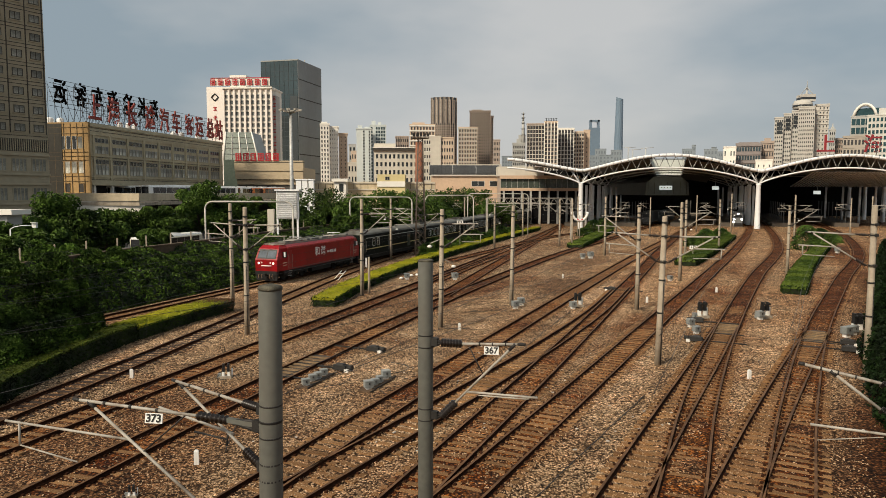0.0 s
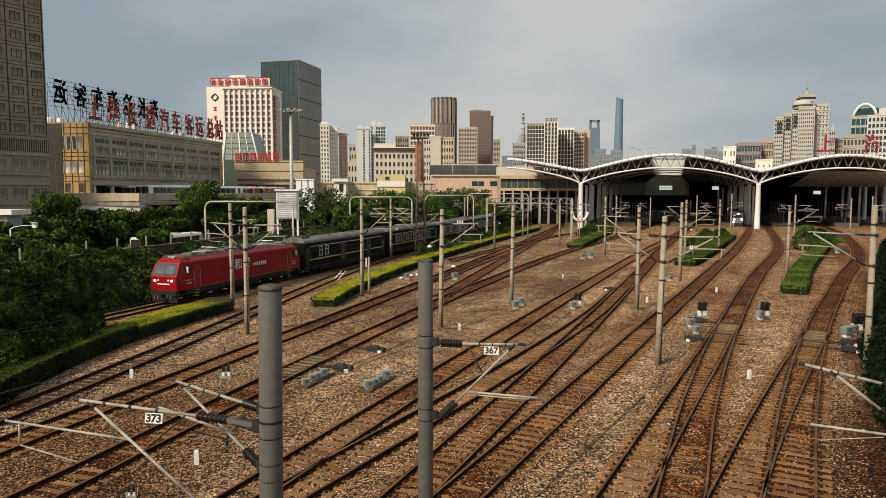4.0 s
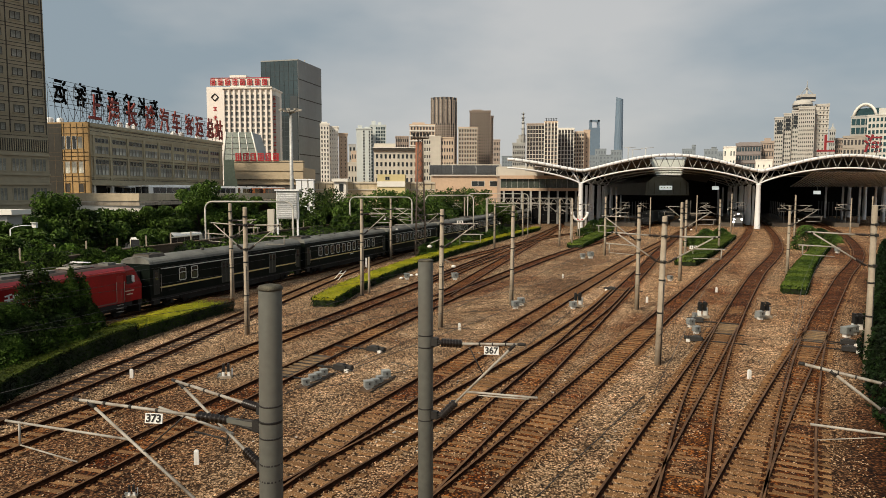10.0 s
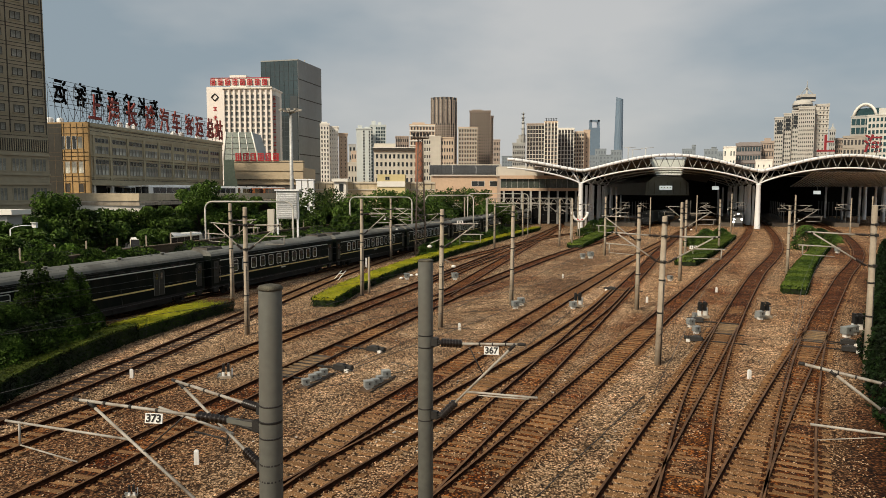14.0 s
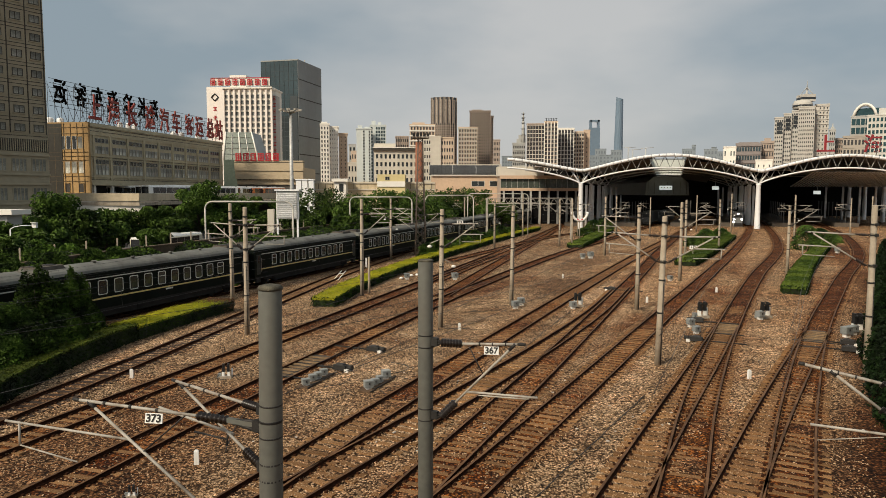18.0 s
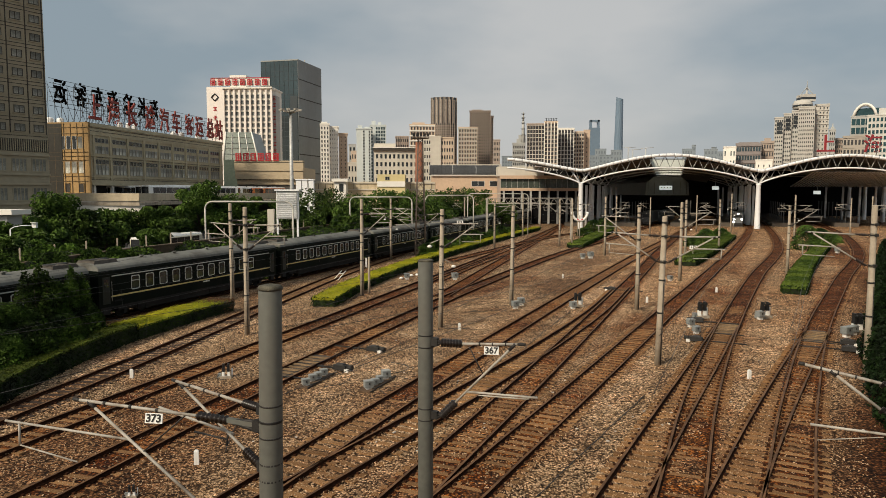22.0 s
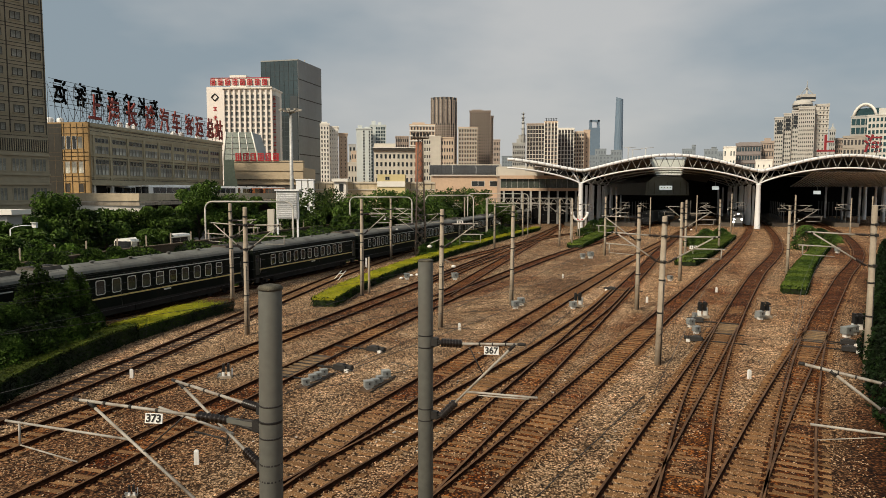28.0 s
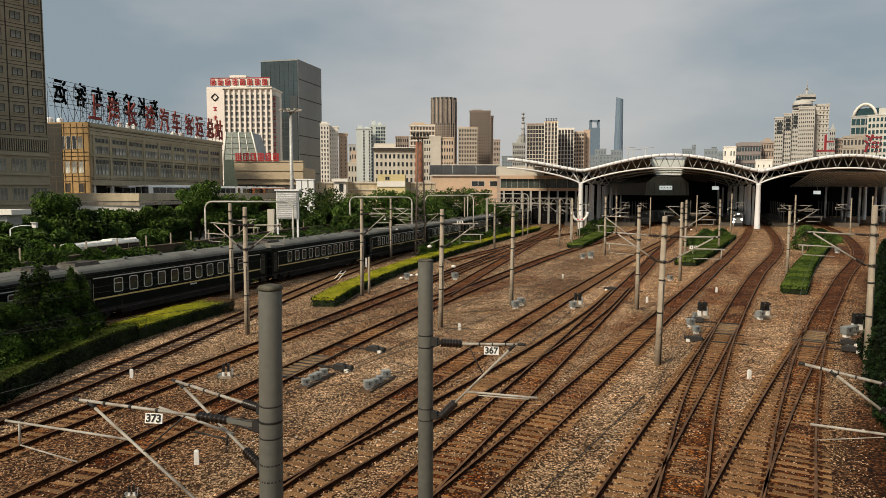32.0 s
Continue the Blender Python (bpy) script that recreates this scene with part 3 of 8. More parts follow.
def ivy_bank():
    e = thing("ivy_bank", label="dense dark green ivy and shrubs covering the bank below the wall", category="shrubs", kind="stuff")
    r = np.random.default_rng(5)
    pts, out = [], []
    tr = TRACKS["train"]
    rows = []
    bm = B()
    for s in np.arange(-6, WALLP.length - 20, 1.2):
        w, d = WALLP.at(s)
        st = tr.near_y(w[1] + (w[0] - 0) * 0.0 - 4)
        # nearest point of the track
        k = np.argmin(np.hypot(tr.p[:, 0] - w[0], tr.p[:, 1] - w[1]))
        q, dq = tr.at(tr.s[k])
        gap = np.hypot(*(q - w))
        n = (q - w) / gap
        base = max(gap - 2.3, 1.2)
        row = []
        for j in range(9):
            u = j / 8
            bulge = 0.5 * noise.noise((s * 0.16, u * 2.0, 1)) + 0.35 * noise.noise((s * 0.5, u * 4.0, 7))
            o = 0.1 + (base - 0.1) * u ** 0.75 + bulge * (0.3 + 0.7 * math.sin(math.pi * u))
            z = 4.05 * (1 - u) ** 0.8 + 0.9 * noise.noise((s * 0.22, u * 3.0, 4)) * (1 - u) - 0.15 * u
            row.append(bm.verts.new((w[0] + n[0] * o, w[1] + n[1] * o, max(z, -0.1))))
        rows.append(row)
    for a, b in zip(rows, rows[1:]):
        for j in range(8):
            bm.faces.new((a[j], a[j + 1], b[j + 1], b[j]))
    bmesh.ops.recalc_face_normals(bm, faces=bm.faces)
    for f in bm.faces:
        c = [v.co for v in f.verts]
        dist = f.calc_center_median().y
        n = int(f.calc_area() * (34 if dist < 80 else 16))
        for _ in range(n):
            u, v = r.random(2)
            p = (c[0] * (1 - u) + c[1] * u) * (1 - v) + (c[3] * (1 - u) + c[2] * u) * v
            lump = 0.35 * abs(noise.noise(p * 0.9)) + r.random() * 0.16
            pts.append(p + f.normal * lump * (1 if f.normal.z >= 0 else -1))
    # near-black sheet under the leaves stands in for the shade there
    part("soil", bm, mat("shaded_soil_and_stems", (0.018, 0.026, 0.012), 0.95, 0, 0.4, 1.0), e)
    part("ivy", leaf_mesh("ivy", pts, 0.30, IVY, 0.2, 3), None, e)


ivy_bank()


def hedge(path, s0, s1, off, w, h, label, leaf=0.16, dens=55, brown_end=False, z0=0.0, top_mat=None):
    """A clipped hedge along a path: a near-black core for the inner shade under a skin of small leaves, yellow-green on
    top.
    """
    e = thing("hedge", label=label, category="hedge")
    r = np.random.default_rng(int(s0 * 10 + h * 100))
    core = sweep(path, s0 + 0.1, s1 - 0.1, 0.8, [(off - w / 2 + 0.1, z0 - 0.1), (off - w / 2 + 0.08, z0 + h - 0.12), (off + w / 2 - 0.08, z0 + h - 0.12), (off + w / 2 - 0.1, z0 - 0.1)], True)
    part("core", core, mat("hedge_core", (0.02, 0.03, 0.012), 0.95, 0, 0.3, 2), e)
    top, side, brown = [], [], []
    L = s1 - s0
    for _ in range(int(L * w * dens * 1.6)):
        s, o = s0 + r.random() * L, off + (r.random() - 0.5) * w
        z = h + 0.10 * noise.noise((s * 0.6, o * 0.8, 2)) + r.normal() * 0.035
        (top if not (brown_end and s > s1 - 2.4 * r.random() - 0.4) else brown).append((*path.side(s, o), z0 + z))
    for _ in range(int(L * h * dens * 2)):
        s, z, k = s0 + r.random() * L, r.random() * h, 1 if r.random() < 0.6 else -1
        o = off + k * (w / 2 + 0.06 * noise.noise((s * 0.8, z * 2, 5)) + r.normal() * 0.04)
        (side if not (brown_end and s > s1 - 2.4 * r.random()) else brown).append((*path.side(s, o), z0 + z))
    for _ in range(int(w * h * dens * 2.5)):
        k = r.random() < 0.5
        s, o, z = (s0 if k else s1) + r.normal() * 0.04, off + (r.random() - 0.5) * w, r.random() * h
        (brown if brown_end and not k else side).append((*path.side(s, o), z0 + z))
    slab = sweep(path, s0 + 0.06, s1 - (1.6 if brown_end else 0.06), 0.8, [(off - w / 2 + 0.1, z0 + h - 0.3), (off - w / 2 + 0.06, z0 + h - 0.05), (off + w / 2 - 0.06, z0 + h - 0.05), (off + w / 2 - 0.1, z0 + h - 0.3)], True)
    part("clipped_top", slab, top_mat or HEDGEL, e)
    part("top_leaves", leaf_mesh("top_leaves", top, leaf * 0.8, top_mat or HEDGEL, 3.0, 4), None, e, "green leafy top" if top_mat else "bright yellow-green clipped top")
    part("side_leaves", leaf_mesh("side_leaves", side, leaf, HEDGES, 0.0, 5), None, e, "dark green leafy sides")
    if brown:
        part("dry_leaves", leaf_mesh("dry_leaves", brown, leaf, mat("dry_brown_leaves", (0.16, 0.08, 0.035), 0.8, 0, 0.3, 2, 0, None, 0.4), 0.2, 6), None, e, "dry brown leaves at the end")
    return e


H1 = Path([(-21.63, 30.07), (-22.25, 35.16), (-22.19, 43.24), (-20.77, 51.48), (-18.83, 58.63)])
H1S = H1.length - 12.5
# this stretch lies in shade, which is put into its darker leaves
hedge(H1, 0, H1S - 0.05, 0.42, 1.15, 1.15, "narrow hedge with shade in its colour before evergreen shrubs", dens=75, leaf=0.13, top_mat=mat("olive_hedge_leaves", (0.085, 0.105, 0.010), 0.7, 0, 0.35, 0.5, 0, (0.022, 0.035, 0.005), 0.5, spec=0.15))
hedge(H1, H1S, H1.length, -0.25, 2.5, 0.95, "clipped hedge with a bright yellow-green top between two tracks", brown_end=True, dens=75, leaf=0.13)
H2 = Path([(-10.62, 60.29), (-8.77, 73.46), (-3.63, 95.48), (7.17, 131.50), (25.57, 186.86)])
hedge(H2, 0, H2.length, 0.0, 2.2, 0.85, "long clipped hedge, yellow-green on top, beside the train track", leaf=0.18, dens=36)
H3 = Path([(35.34, 68.47), (48.48, 91.29), (74.74, 133.43)])
hedge(H3, 0, H3.length, 0.0, 2.3, 0.8, "rough green hedge on the strip between two curving tracks", leaf=0.24, dens=34, top_mat=HEDGEG)
H4 = Path([(33.92, 95.48), (44.10, 114.43), (64.33, 154.01)])
hedge(H4, 0, H4.length, 0.0, 3.0, 0.8, "low green hedge between the tracks before the station", leaf=0.22, dens=26, top_mat=HEDGEG)
H5 = Path([(24.42, 126.28), (32.73, 149.07), (42.31, 176.29)])
hedge(H5, 0, H5.length, 0.0, 3.0, 0.8, "low green hedge at the station throat", leaf=0.24, dens=24, top_mat=HEDGEG)


def tree(x, y, z, h, rad, seed, label, leaf=0.30, n=2600, name="tree", trunk=0.3):
    e = thing(name, x, y, z, 0, label, "tree")
    r = np.random.default_rng(seed)
    bm = B()
    tube(bm, (0, 0, -0.2), (r.normal() * 0.1, r.normal() * 0.1, h * 0.45), 0.035 * h * 0.5, 0.02 * h * 0.5, 8)
    tips = []
    for k in range(9):
        a = 2 * math.pi * k / 9 + r.random()
        b0 = Vector((0, 0, h * (trunk + 0.03 * k)))
        tip = Vector((math.cos(a) * rad * r.uniform(0.45, 0.85), math.sin(a) * rad * r.uniform(0.45, 0.85), h * r.uniform(0.3, 0.92)))
        tube(bm, b0, (b0 + tip) / 2 + Vector((0, 0, 0.2)), 0.055, 0.04, 5)
        tube(bm, (b0 + tip) / 2 + Vector((0, 0, 0.2)), tip, 0.04, 0.012, 5)
        tips += [tip, (b0 + tip * 2) / 3]
    part("trunk", bm, BARK, e)
    tips.append(Vector((0, 0, h * 0.9)))
    pts = []
    per = n // len(tips)
    for t in tips:
        cr = rad * r.uniform(0.25, 0.48)
        q = r.normal(size=(per, 3))
        q /= np.linalg.norm(q, axis=1)[:, None]
        q *= (r.random((per, 1)) ** 0.45) * cr * np.array([1.1, 1.1, 0.8])
        pts.append(q + np.array(t))
    pts = np.concatenate(pts)
    pts = pts[pts[:, 2] > h * 0.1]
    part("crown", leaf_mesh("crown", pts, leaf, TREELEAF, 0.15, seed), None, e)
    return e


TL = "leafy green street tree behind the parapet wall"
for i, (x, y, h, rad) in enumerate(((-53.04, 92, 8.2, 3.6), (-49.1, 92.4, 6.2, 3.3), (-47.43, 96, 6.0, 3.2), (-45.8, 101.2, 6.3, 3.4), (-34.05, 80, 4.5, 1.5), (-42.37, 104, 6.4, 3.4),
                                    (-38.8, 109, 11.2, 3.4), (-34.53, 112, 9.0, 3.6), (-30.37, 112, 9.0, 3.4), (-23.63, 120, 10.3, 4.2), (-20.14, 126, 10.5, 4.4), (-15.48, 122, 9.6, 4.0), (-11.68, 130, 10.6, 4.4), (-7.51, 132, 10.3, 4.2), (-14.16, 108, 6.0, 2.6),
                                    (11.64, 182, 7.6, 4.0), (15.18, 178, 7.2, 3.6), (-2.52, 160, 10.0, 5.0), (2.27, 175, 11.0, 5.0), (7.72, 185, 11.5, 5.0), (-41.0, 101, 7.4, 2.8), (-45.00, 76, 4.4, 2.2), (-47.6, 74, 5.2, 2.2), (-43.6, 71, 4.3, 2.0))):
    tree(x, y, 1.1, h * (1.04 if y < 99 else 0.93 if x < -30 else 0.86), rad * 1.2, 40 + i, TL, n=7600 if y < 110 else 4200, leaf=0.46 if y < 110 else 0.5, trunk=0.16)


def shrub(x, y, h, rad, seed, label, n=3200, name="shrub", leaf=0.2, material=None, point=1.0, z=0):
    """A bushy plant grown from the ground; point above 1 makes it a pointed cone."""
    e = thing(name, x, y, z, 0, label, "shrub")
    r = np.random.default_rng(seed)
    bm = B()
    for k in range(5):
        a = k * 1.3 + seed
        tube(bm, (math.cos(a) * 0.1, math.sin(a) * 0.1, -0.1), (math.cos(a) * rad * 0.4, math.sin(a) * rad * 0.4, h * 0.75), 0.05, 0.015, 5)
    part("stems", bm, BARK, e)
    if point > 1:
        # several ragged spires grown together
        pts = []
        for k in range(7):
            a, d = k * 2.4 + seed, 0 if k == 0 else rad * r.uniform(0.3, 0.75)
            hh, rr = h * (1 if k == 0 else r.uniform(0.62, 0.95)), rad * r.uniform(0.35, 0.6)
            u = r.random(n // 7) ** 0.8
            b = r.random(n // 7) * 2 * math.pi
            lump = np.array([1 + 0.95 * noise.noise((math.cos(q) * 1.3, math.sin(q) * 1.3, z * hh * 1.4 + k * 5)) for q, z in zip(b, u)])
            w = (rr * (1 - u ** 2.2) ** 0.6 + 0.1) * lump * (0.4 + 0.6 * r.random(n // 7) ** 0.4)
            pts.append(np.stack([math.cos(a) * d + np.cos(b) * w, math.sin(a) * d + np.sin(b) * w, u * hh + 0.15 * r.normal(size=n // 7)], 1))
        part("leaves", leaf_mesh("leaves", np.concatenate(pts), leaf, material or IVY, 0.1, seed), None, e)
        return e
    t = r.random(n)
    ang = r.random(n) * 2 * math.pi
    prof = rad * (1 - t ** (1.6 if point <= 1 else 1.0)) ** (0.5 if point <= 1 else 0.8) + 0.12
    lump = np.array([1 + 0.35 * noise.noise((math.cos(a) * 1.6, math.sin(a) * 1.6, z * 4 + seed)) for a, z in zip(ang, t)])
    rr = prof * lump * (0.45 + 0.55 * r.random(n) ** 0.35)
    pts = np.stack([np.cos(ang) * rr, np.sin(ang) * rr, t * h * (0.93 + 0.07 * lump)], 1)
    part("leaves", leaf_mesh("leaves", pts, leaf, material or IVY, 0.1, seed), None, e)
    return e


SL = "dense dark green evergreen shrub between the tracks"
for i, (px, py, h, rad, pt) in enumerate(((-25.47, 42.94, 5.4, 1.35, 2), (-24.30, 44.56, 5.0, 1.15, 2), (-25.80, 40.30, 3.5, 1.9, 1), (-25.76, 37.72, 3.9, 2.0, 1), (-24.93, 43.57, 2.9, 1.7, 1), (-25.47, 41.43, 2.9, 1.6, 1), (-23.45, 38.35, 2.7, 1.5, 1), (-23.22, 41.45, 2.6, 1.4, 1), (-23.63, 35.90, 2.7, 1.5, 1), (-23.63, 44.57, 2.9, 1.2, 1))):
    # the shrubs' inner shade is part of the near-black second tone
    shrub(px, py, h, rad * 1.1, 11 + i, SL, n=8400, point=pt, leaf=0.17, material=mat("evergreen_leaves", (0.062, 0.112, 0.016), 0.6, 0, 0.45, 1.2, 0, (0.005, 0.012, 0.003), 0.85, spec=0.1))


for i, (px, py, h, rad) in enumerate(((65.33, 123.25, 4.3, 2.6), (72.26, 131.28, 3.4, 2.4), (79.57, 140.40, 2.0, 2.0), (54.78, 142.92, 2.6, 2.2), (60.83, 150.03, 2.4, 2.2), (47.61, 130.62, 1.8, 1.8), (38.64, 174.74, 3.2, 2.6), (45.10, 191.21, 3.0, 2.6), (33.46, 160.89, 2.0, 2.0),
                                     (1.93, 146.45, 2.2, 2.0), (-1.44, 124.04, 2.0, 1.8), (6.07, 159.98, 2.0, 1.8))):
    shrub(px, py, h, rad, 60 + i, "rounded green bush beside the tracks", n=1600, leaf=0.34, material=TREELEAF)


for i, (s, h, rad) in enumerate(((2, 4.6, 2.4), (6, 4.0, 2.0), (10, 4.8, 2.2), (14, 4.2, 1.8))):
    x, y = WALLP.side(s, -1.9)
    shrub(x, y, h, rad, 90 + i, "dark leafy bush growing behind the parapet wall", n=2600, leaf=0.26, z=1.15)


for i, (s, h, rad) in enumerate(((8.2, 1.9, 1.5), (13.4, 1.8, 1.3), (16.8, 1.7, 1.2), (3.5, 1.6, 1.4))):
    x, y = WALLP.side(s, 0.7)
    shrub(x, y, h, rad, 170 + i, "leafy bush leaning over the top of the wall", n=2200, leaf=0.24, z=3.2)


# darkness of this edge is put into the near-black leaf colour
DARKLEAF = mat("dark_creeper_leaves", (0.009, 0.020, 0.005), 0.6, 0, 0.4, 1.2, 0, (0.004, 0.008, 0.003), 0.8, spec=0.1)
for i, (px, py, h, rad) in enumerate(((41.9, 62.0, 6.0, 2.5), (34.0, 50.0, 5.0, 2.2), (28.0, 41.5, 4.4, 1.9), (52.0, 77.0, 6.4, 2.8))):
    shrub(px, py, h, rad, 150 + i, "tall dark green bush behind the boundary wall", n=5200, leaf=0.24, material=DARKLEAF)


for i, s in enumerate(np.linspace(H2.length * 0.36, H2.length * 0.86, 10)):
    x, y = H2.side(s, -2.0)
    shrub(x, y, 2.3 + 0.5 * math.sin(i * 2.1), 1.5, 120 + i, "dark green bush between the hedge and the train track", n=1500, leaf=0.3)


def creeper_wall():
    """The ivy-grown wall at the yard's edge."""
    p = Path([(17.6, 25.07), (21.8, 33.76), (26.0, 40.74), (35.6, 56.04), (61.55, 96.24), (91.98, 140.75)])
    e = thing("creeper_wall", label="boundary wall overgrown with dark green creeper", category="wall", kind="structure")
    part("wall", sweep(p, -10, p.length, 2.0, [(0.6, -0.1), (0.6, 2.6), (0.9, 2.6), (0.9, -0.1)], True), BROWNWALL, e)
    r = np.random.default_rng(8)
    pts = []
    for _ in range(30000):
        s, u = r.random() ** 1.5 * (p.length * 0.7 + 6) - 6, r.random()
        z = 3.1 * u ** 0.8 + 0.5 * noise.noise((s * 0.4, u, 2))
        o = 0.35 - 0.6 * (1 - u) + 0.35 * noise.noise((s * 0.5, z * 0.8, 9)) + r.normal() * 0.12
        pts.append((*p.side(s, o), max(z, 0.02)))
    part("creeper", leaf_mesh("creeper", pts, 0.20, DARKLEAF, 0.1, 3), None, e)


creeper_wall()


# ---------------------------------------------------------------- buildings
WIN = {}


def win_mesh(w, h, frame, pane, cross=1, t=0.12):
    """A window: a glass pane behind a raised frame with mullions; it faces -y, its centre at the origin."""
    key = (round(w, 2), round(h, 2), frame.name, pane.name, cross)
    if key in WIN:
        return WIN[key]
    bm = B()
    b = max(0.05, 0.06 * min(w, h))
    n = cross + 1
    pw = (w - b * (n + 1)) / n
    xs = [-w / 2]
    for i in range(n):
        xs += [-w / 2 + b + i * (pw + b), -w / 2 + (i + 1) * (pw + b)]
    xs.append(w / 2)
    zs = [-h / 2, -h / 2 + b, h / 2 - b, h / 2]
    V = [[bm.verts.new((x, -t * 0.6, z)) for z in zs] for x in xs]
    back = {(i, j): bm.verts.new((xs[i], t, zs[j])) for i in (0, len(xs) - 1) for j in (0, 3)}
    k = len(xs) - 1
    for i in range(k):
        for j in range(3):
            q = [V[i][j], V[i + 1][j], V[i + 1][j + 1], V[i][j + 1]]
            if j == 1 and i % 2 == 1:
                r = [bm.verts.new((c.co.x, -0.01, c.co.z)) for c in q]
                for u in range(4):
                    bm.faces.new((q[u], q[(u + 1) % 4], r[(u + 1) % 4], r[u]))
                bm.faces.new(r).material_index = 1
            else:
                bm.faces.new(q)
    bm.faces.new([V[i][0] for i in range(k, -1, -1)] + [back[0, 0], back[k, 0]])
    bm.faces.new([V[i][3] for i in range(k + 1)] + [back[k, 3], back[0, 3]])
    bm.faces.new([V[0][j] for j in range(4)] + [back[0, 3], back[0, 0]])
    bm.faces.new([V[k][j] for j in range(3, -1, -1)] + [back[k, 0], back[k, 3]])
    me = bpy.data.meshes.new("window")
    bm.to_mesh(me)
    bm.free()
    me.materials.append(frame)
    me.materials.append(pane)
    WIN[key] = me
    return me


def building(name, label, x, y, rz, w, d, h, wall, category="building", z0=-0.2, group=""):
    """A body whose front lies on local y = 0 and faces -y, from x = 0 to w."""
    e = thing(name, x, y, z0, rz, label, category, group)
    bm = box(B(), w / 2, d / 2, h / 2, w, d, h)
    part("wall", bm, wall, e)
    return e


def windows(e, face, w, d, rows, cols, z0, z1, a0, a1, me, skip=0.0, seed=1, off=0.03):
    """A grid of windows on a face of a building; a0, a1: the stretch along the face."""
    r = random.Random(seed)
    for i in range(rows):
        z = z0 + (z1 - z0) * (i + 0.5) / rows
        for j in range(cols):
            if r.random() < skip:
                continue
            a = a0 + (a1 - a0) * (j + 0.5) / cols
            ob = part("window", me, None, e)
            if face == "front":
                at(ob, a, -off, z)
            elif face == "left":
                at(ob, -off, a, z, 0, 0, -90)
            else:
                at(ob, w + off, a, z, 0, 0, 90)


def band(e, name, x0, x1, z, hz, proud, material, face="front", w=0, label=""):
    """A ledge or fascia along a face."""
    bm = B()
    L = abs(x1 - x0)
    if face == "front":
        box(bm, (x0 + x1) / 2, -proud / 2, z, L, proud, hz)
    elif face == "right":
        box(bm, w + proud / 2, (x0 + x1) / 2, z, proud, L, hz)
    else:
        box(bm, -proud / 2, (x0 + x1) / 2, z, proud, L, hz)
    return part(name, bm, material, e, label)


TAUPE = mat("taupe_facade_panels", (0.36, 0.315, 0.22), 0.75, 0, 0.12, 0.15, 0, (0.28, 0.24, 0.165))
TAUPED = mat("dark_joint", (0.06, 0.052, 0.042), 0.8)
TANSTONE = mat("tan_stone_cladding", (0.43, 0.275, 0.115), 0.8, 0, 0.15, 0.12, 0, (0.30, 0.19, 0.08))
FACADEG = mat("grey_green_facade_panels", (0.46, 0.40, 0.265), 0.7, 0, 0.12, 0.2, 0, (0.35, 0.30, 0.20), 0.12)
PALEFRAME = mat("pale_aluminium_frame", (0.34, 0.33, 0.28), 0.5, 0.3, 0.1, 1)
PALEPANE = mat("curtained_pane", (0.55, 0.54, 0.47), 0.35, 0, 0.4, 0.5, 0, (0.07, 0.07, 0.065), 0.8, None, 0.4)
DARKPANE = mat("dark_pane", (0.035, 0.04, 0.042), 0.15, 0, 0.3, 0.4, 0, None, 0.6, None, 0.6)
WHITEFRAME = mat("white_window_frame", (0.6, 0.6, 0.57), 0.6)
CREAM = mat("cream_render", (0.58, 0.535, 0.455), 0.85, 0, 0.08, 0.05, 0, None, 0, (0.42, 0.36, 0.28))
WHITEW = mat("white_render", (0.80, 0.77, 0.70), 0.85, 0, 0.06, 0.05, 0, None, 0, (0.55, 0.51, 0.44))
BROWNW = mat("brown_cladding", (0.27, 0.22, 0.18), 0.8, 0, 0.1, 0.05)
PINKW = mat("pink_brown_render", (0.40, 0.325, 0.27), 0.85, 0, 0.08, 0.05)
GREYW = mat("grey_render", (0.42, 0.42, 0.40), 0.85, 0, 0.08, 0.05)
# haze of the distance is mixed into this glass colour
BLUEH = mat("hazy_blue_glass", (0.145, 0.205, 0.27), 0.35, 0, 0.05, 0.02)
PALEPIER = mat("pale_stone_pier", (0.50, 0.45, 0.39), 0.85, 0, 0.08, 0.05)
ROOFDARK = mat("dark_roofing", (0.05, 0.052, 0.055), 0.8, 0, 0.2, 0.3)


def glyph_mesh(text, size, depth, material, mirror=False, tall=1.0, bold=0.0):
    """One word or character as a solid, centred, standing in the x-z plane, read from -y."""
    c = bpy.data.curves.new("glyph", "FONT")
    c.body, c.size, c.extrude, c.align_x = text, size, depth / 2, "CENTER"
    c.offset = bold
    ob = bpy.data.objects.new("glyph", c)
    scene.collection.objects.link(ob)
    me = bpy.data.meshes.new_from_object(ob.evaluated_get(bpy.context.evaluated_depsgraph_get()))
    bpy.data.objects.remove(ob)
    me.transform(Matrix.Rotation(radians(90), 4, "X") @ Matrix.Diagonal((1, tall, 1, 1)))
    if mirror:
        me.transform(Matrix.Rotation(radians(180), 4, "Z"))
    me.materials.clear()
    me.materials.append(material)
    return me


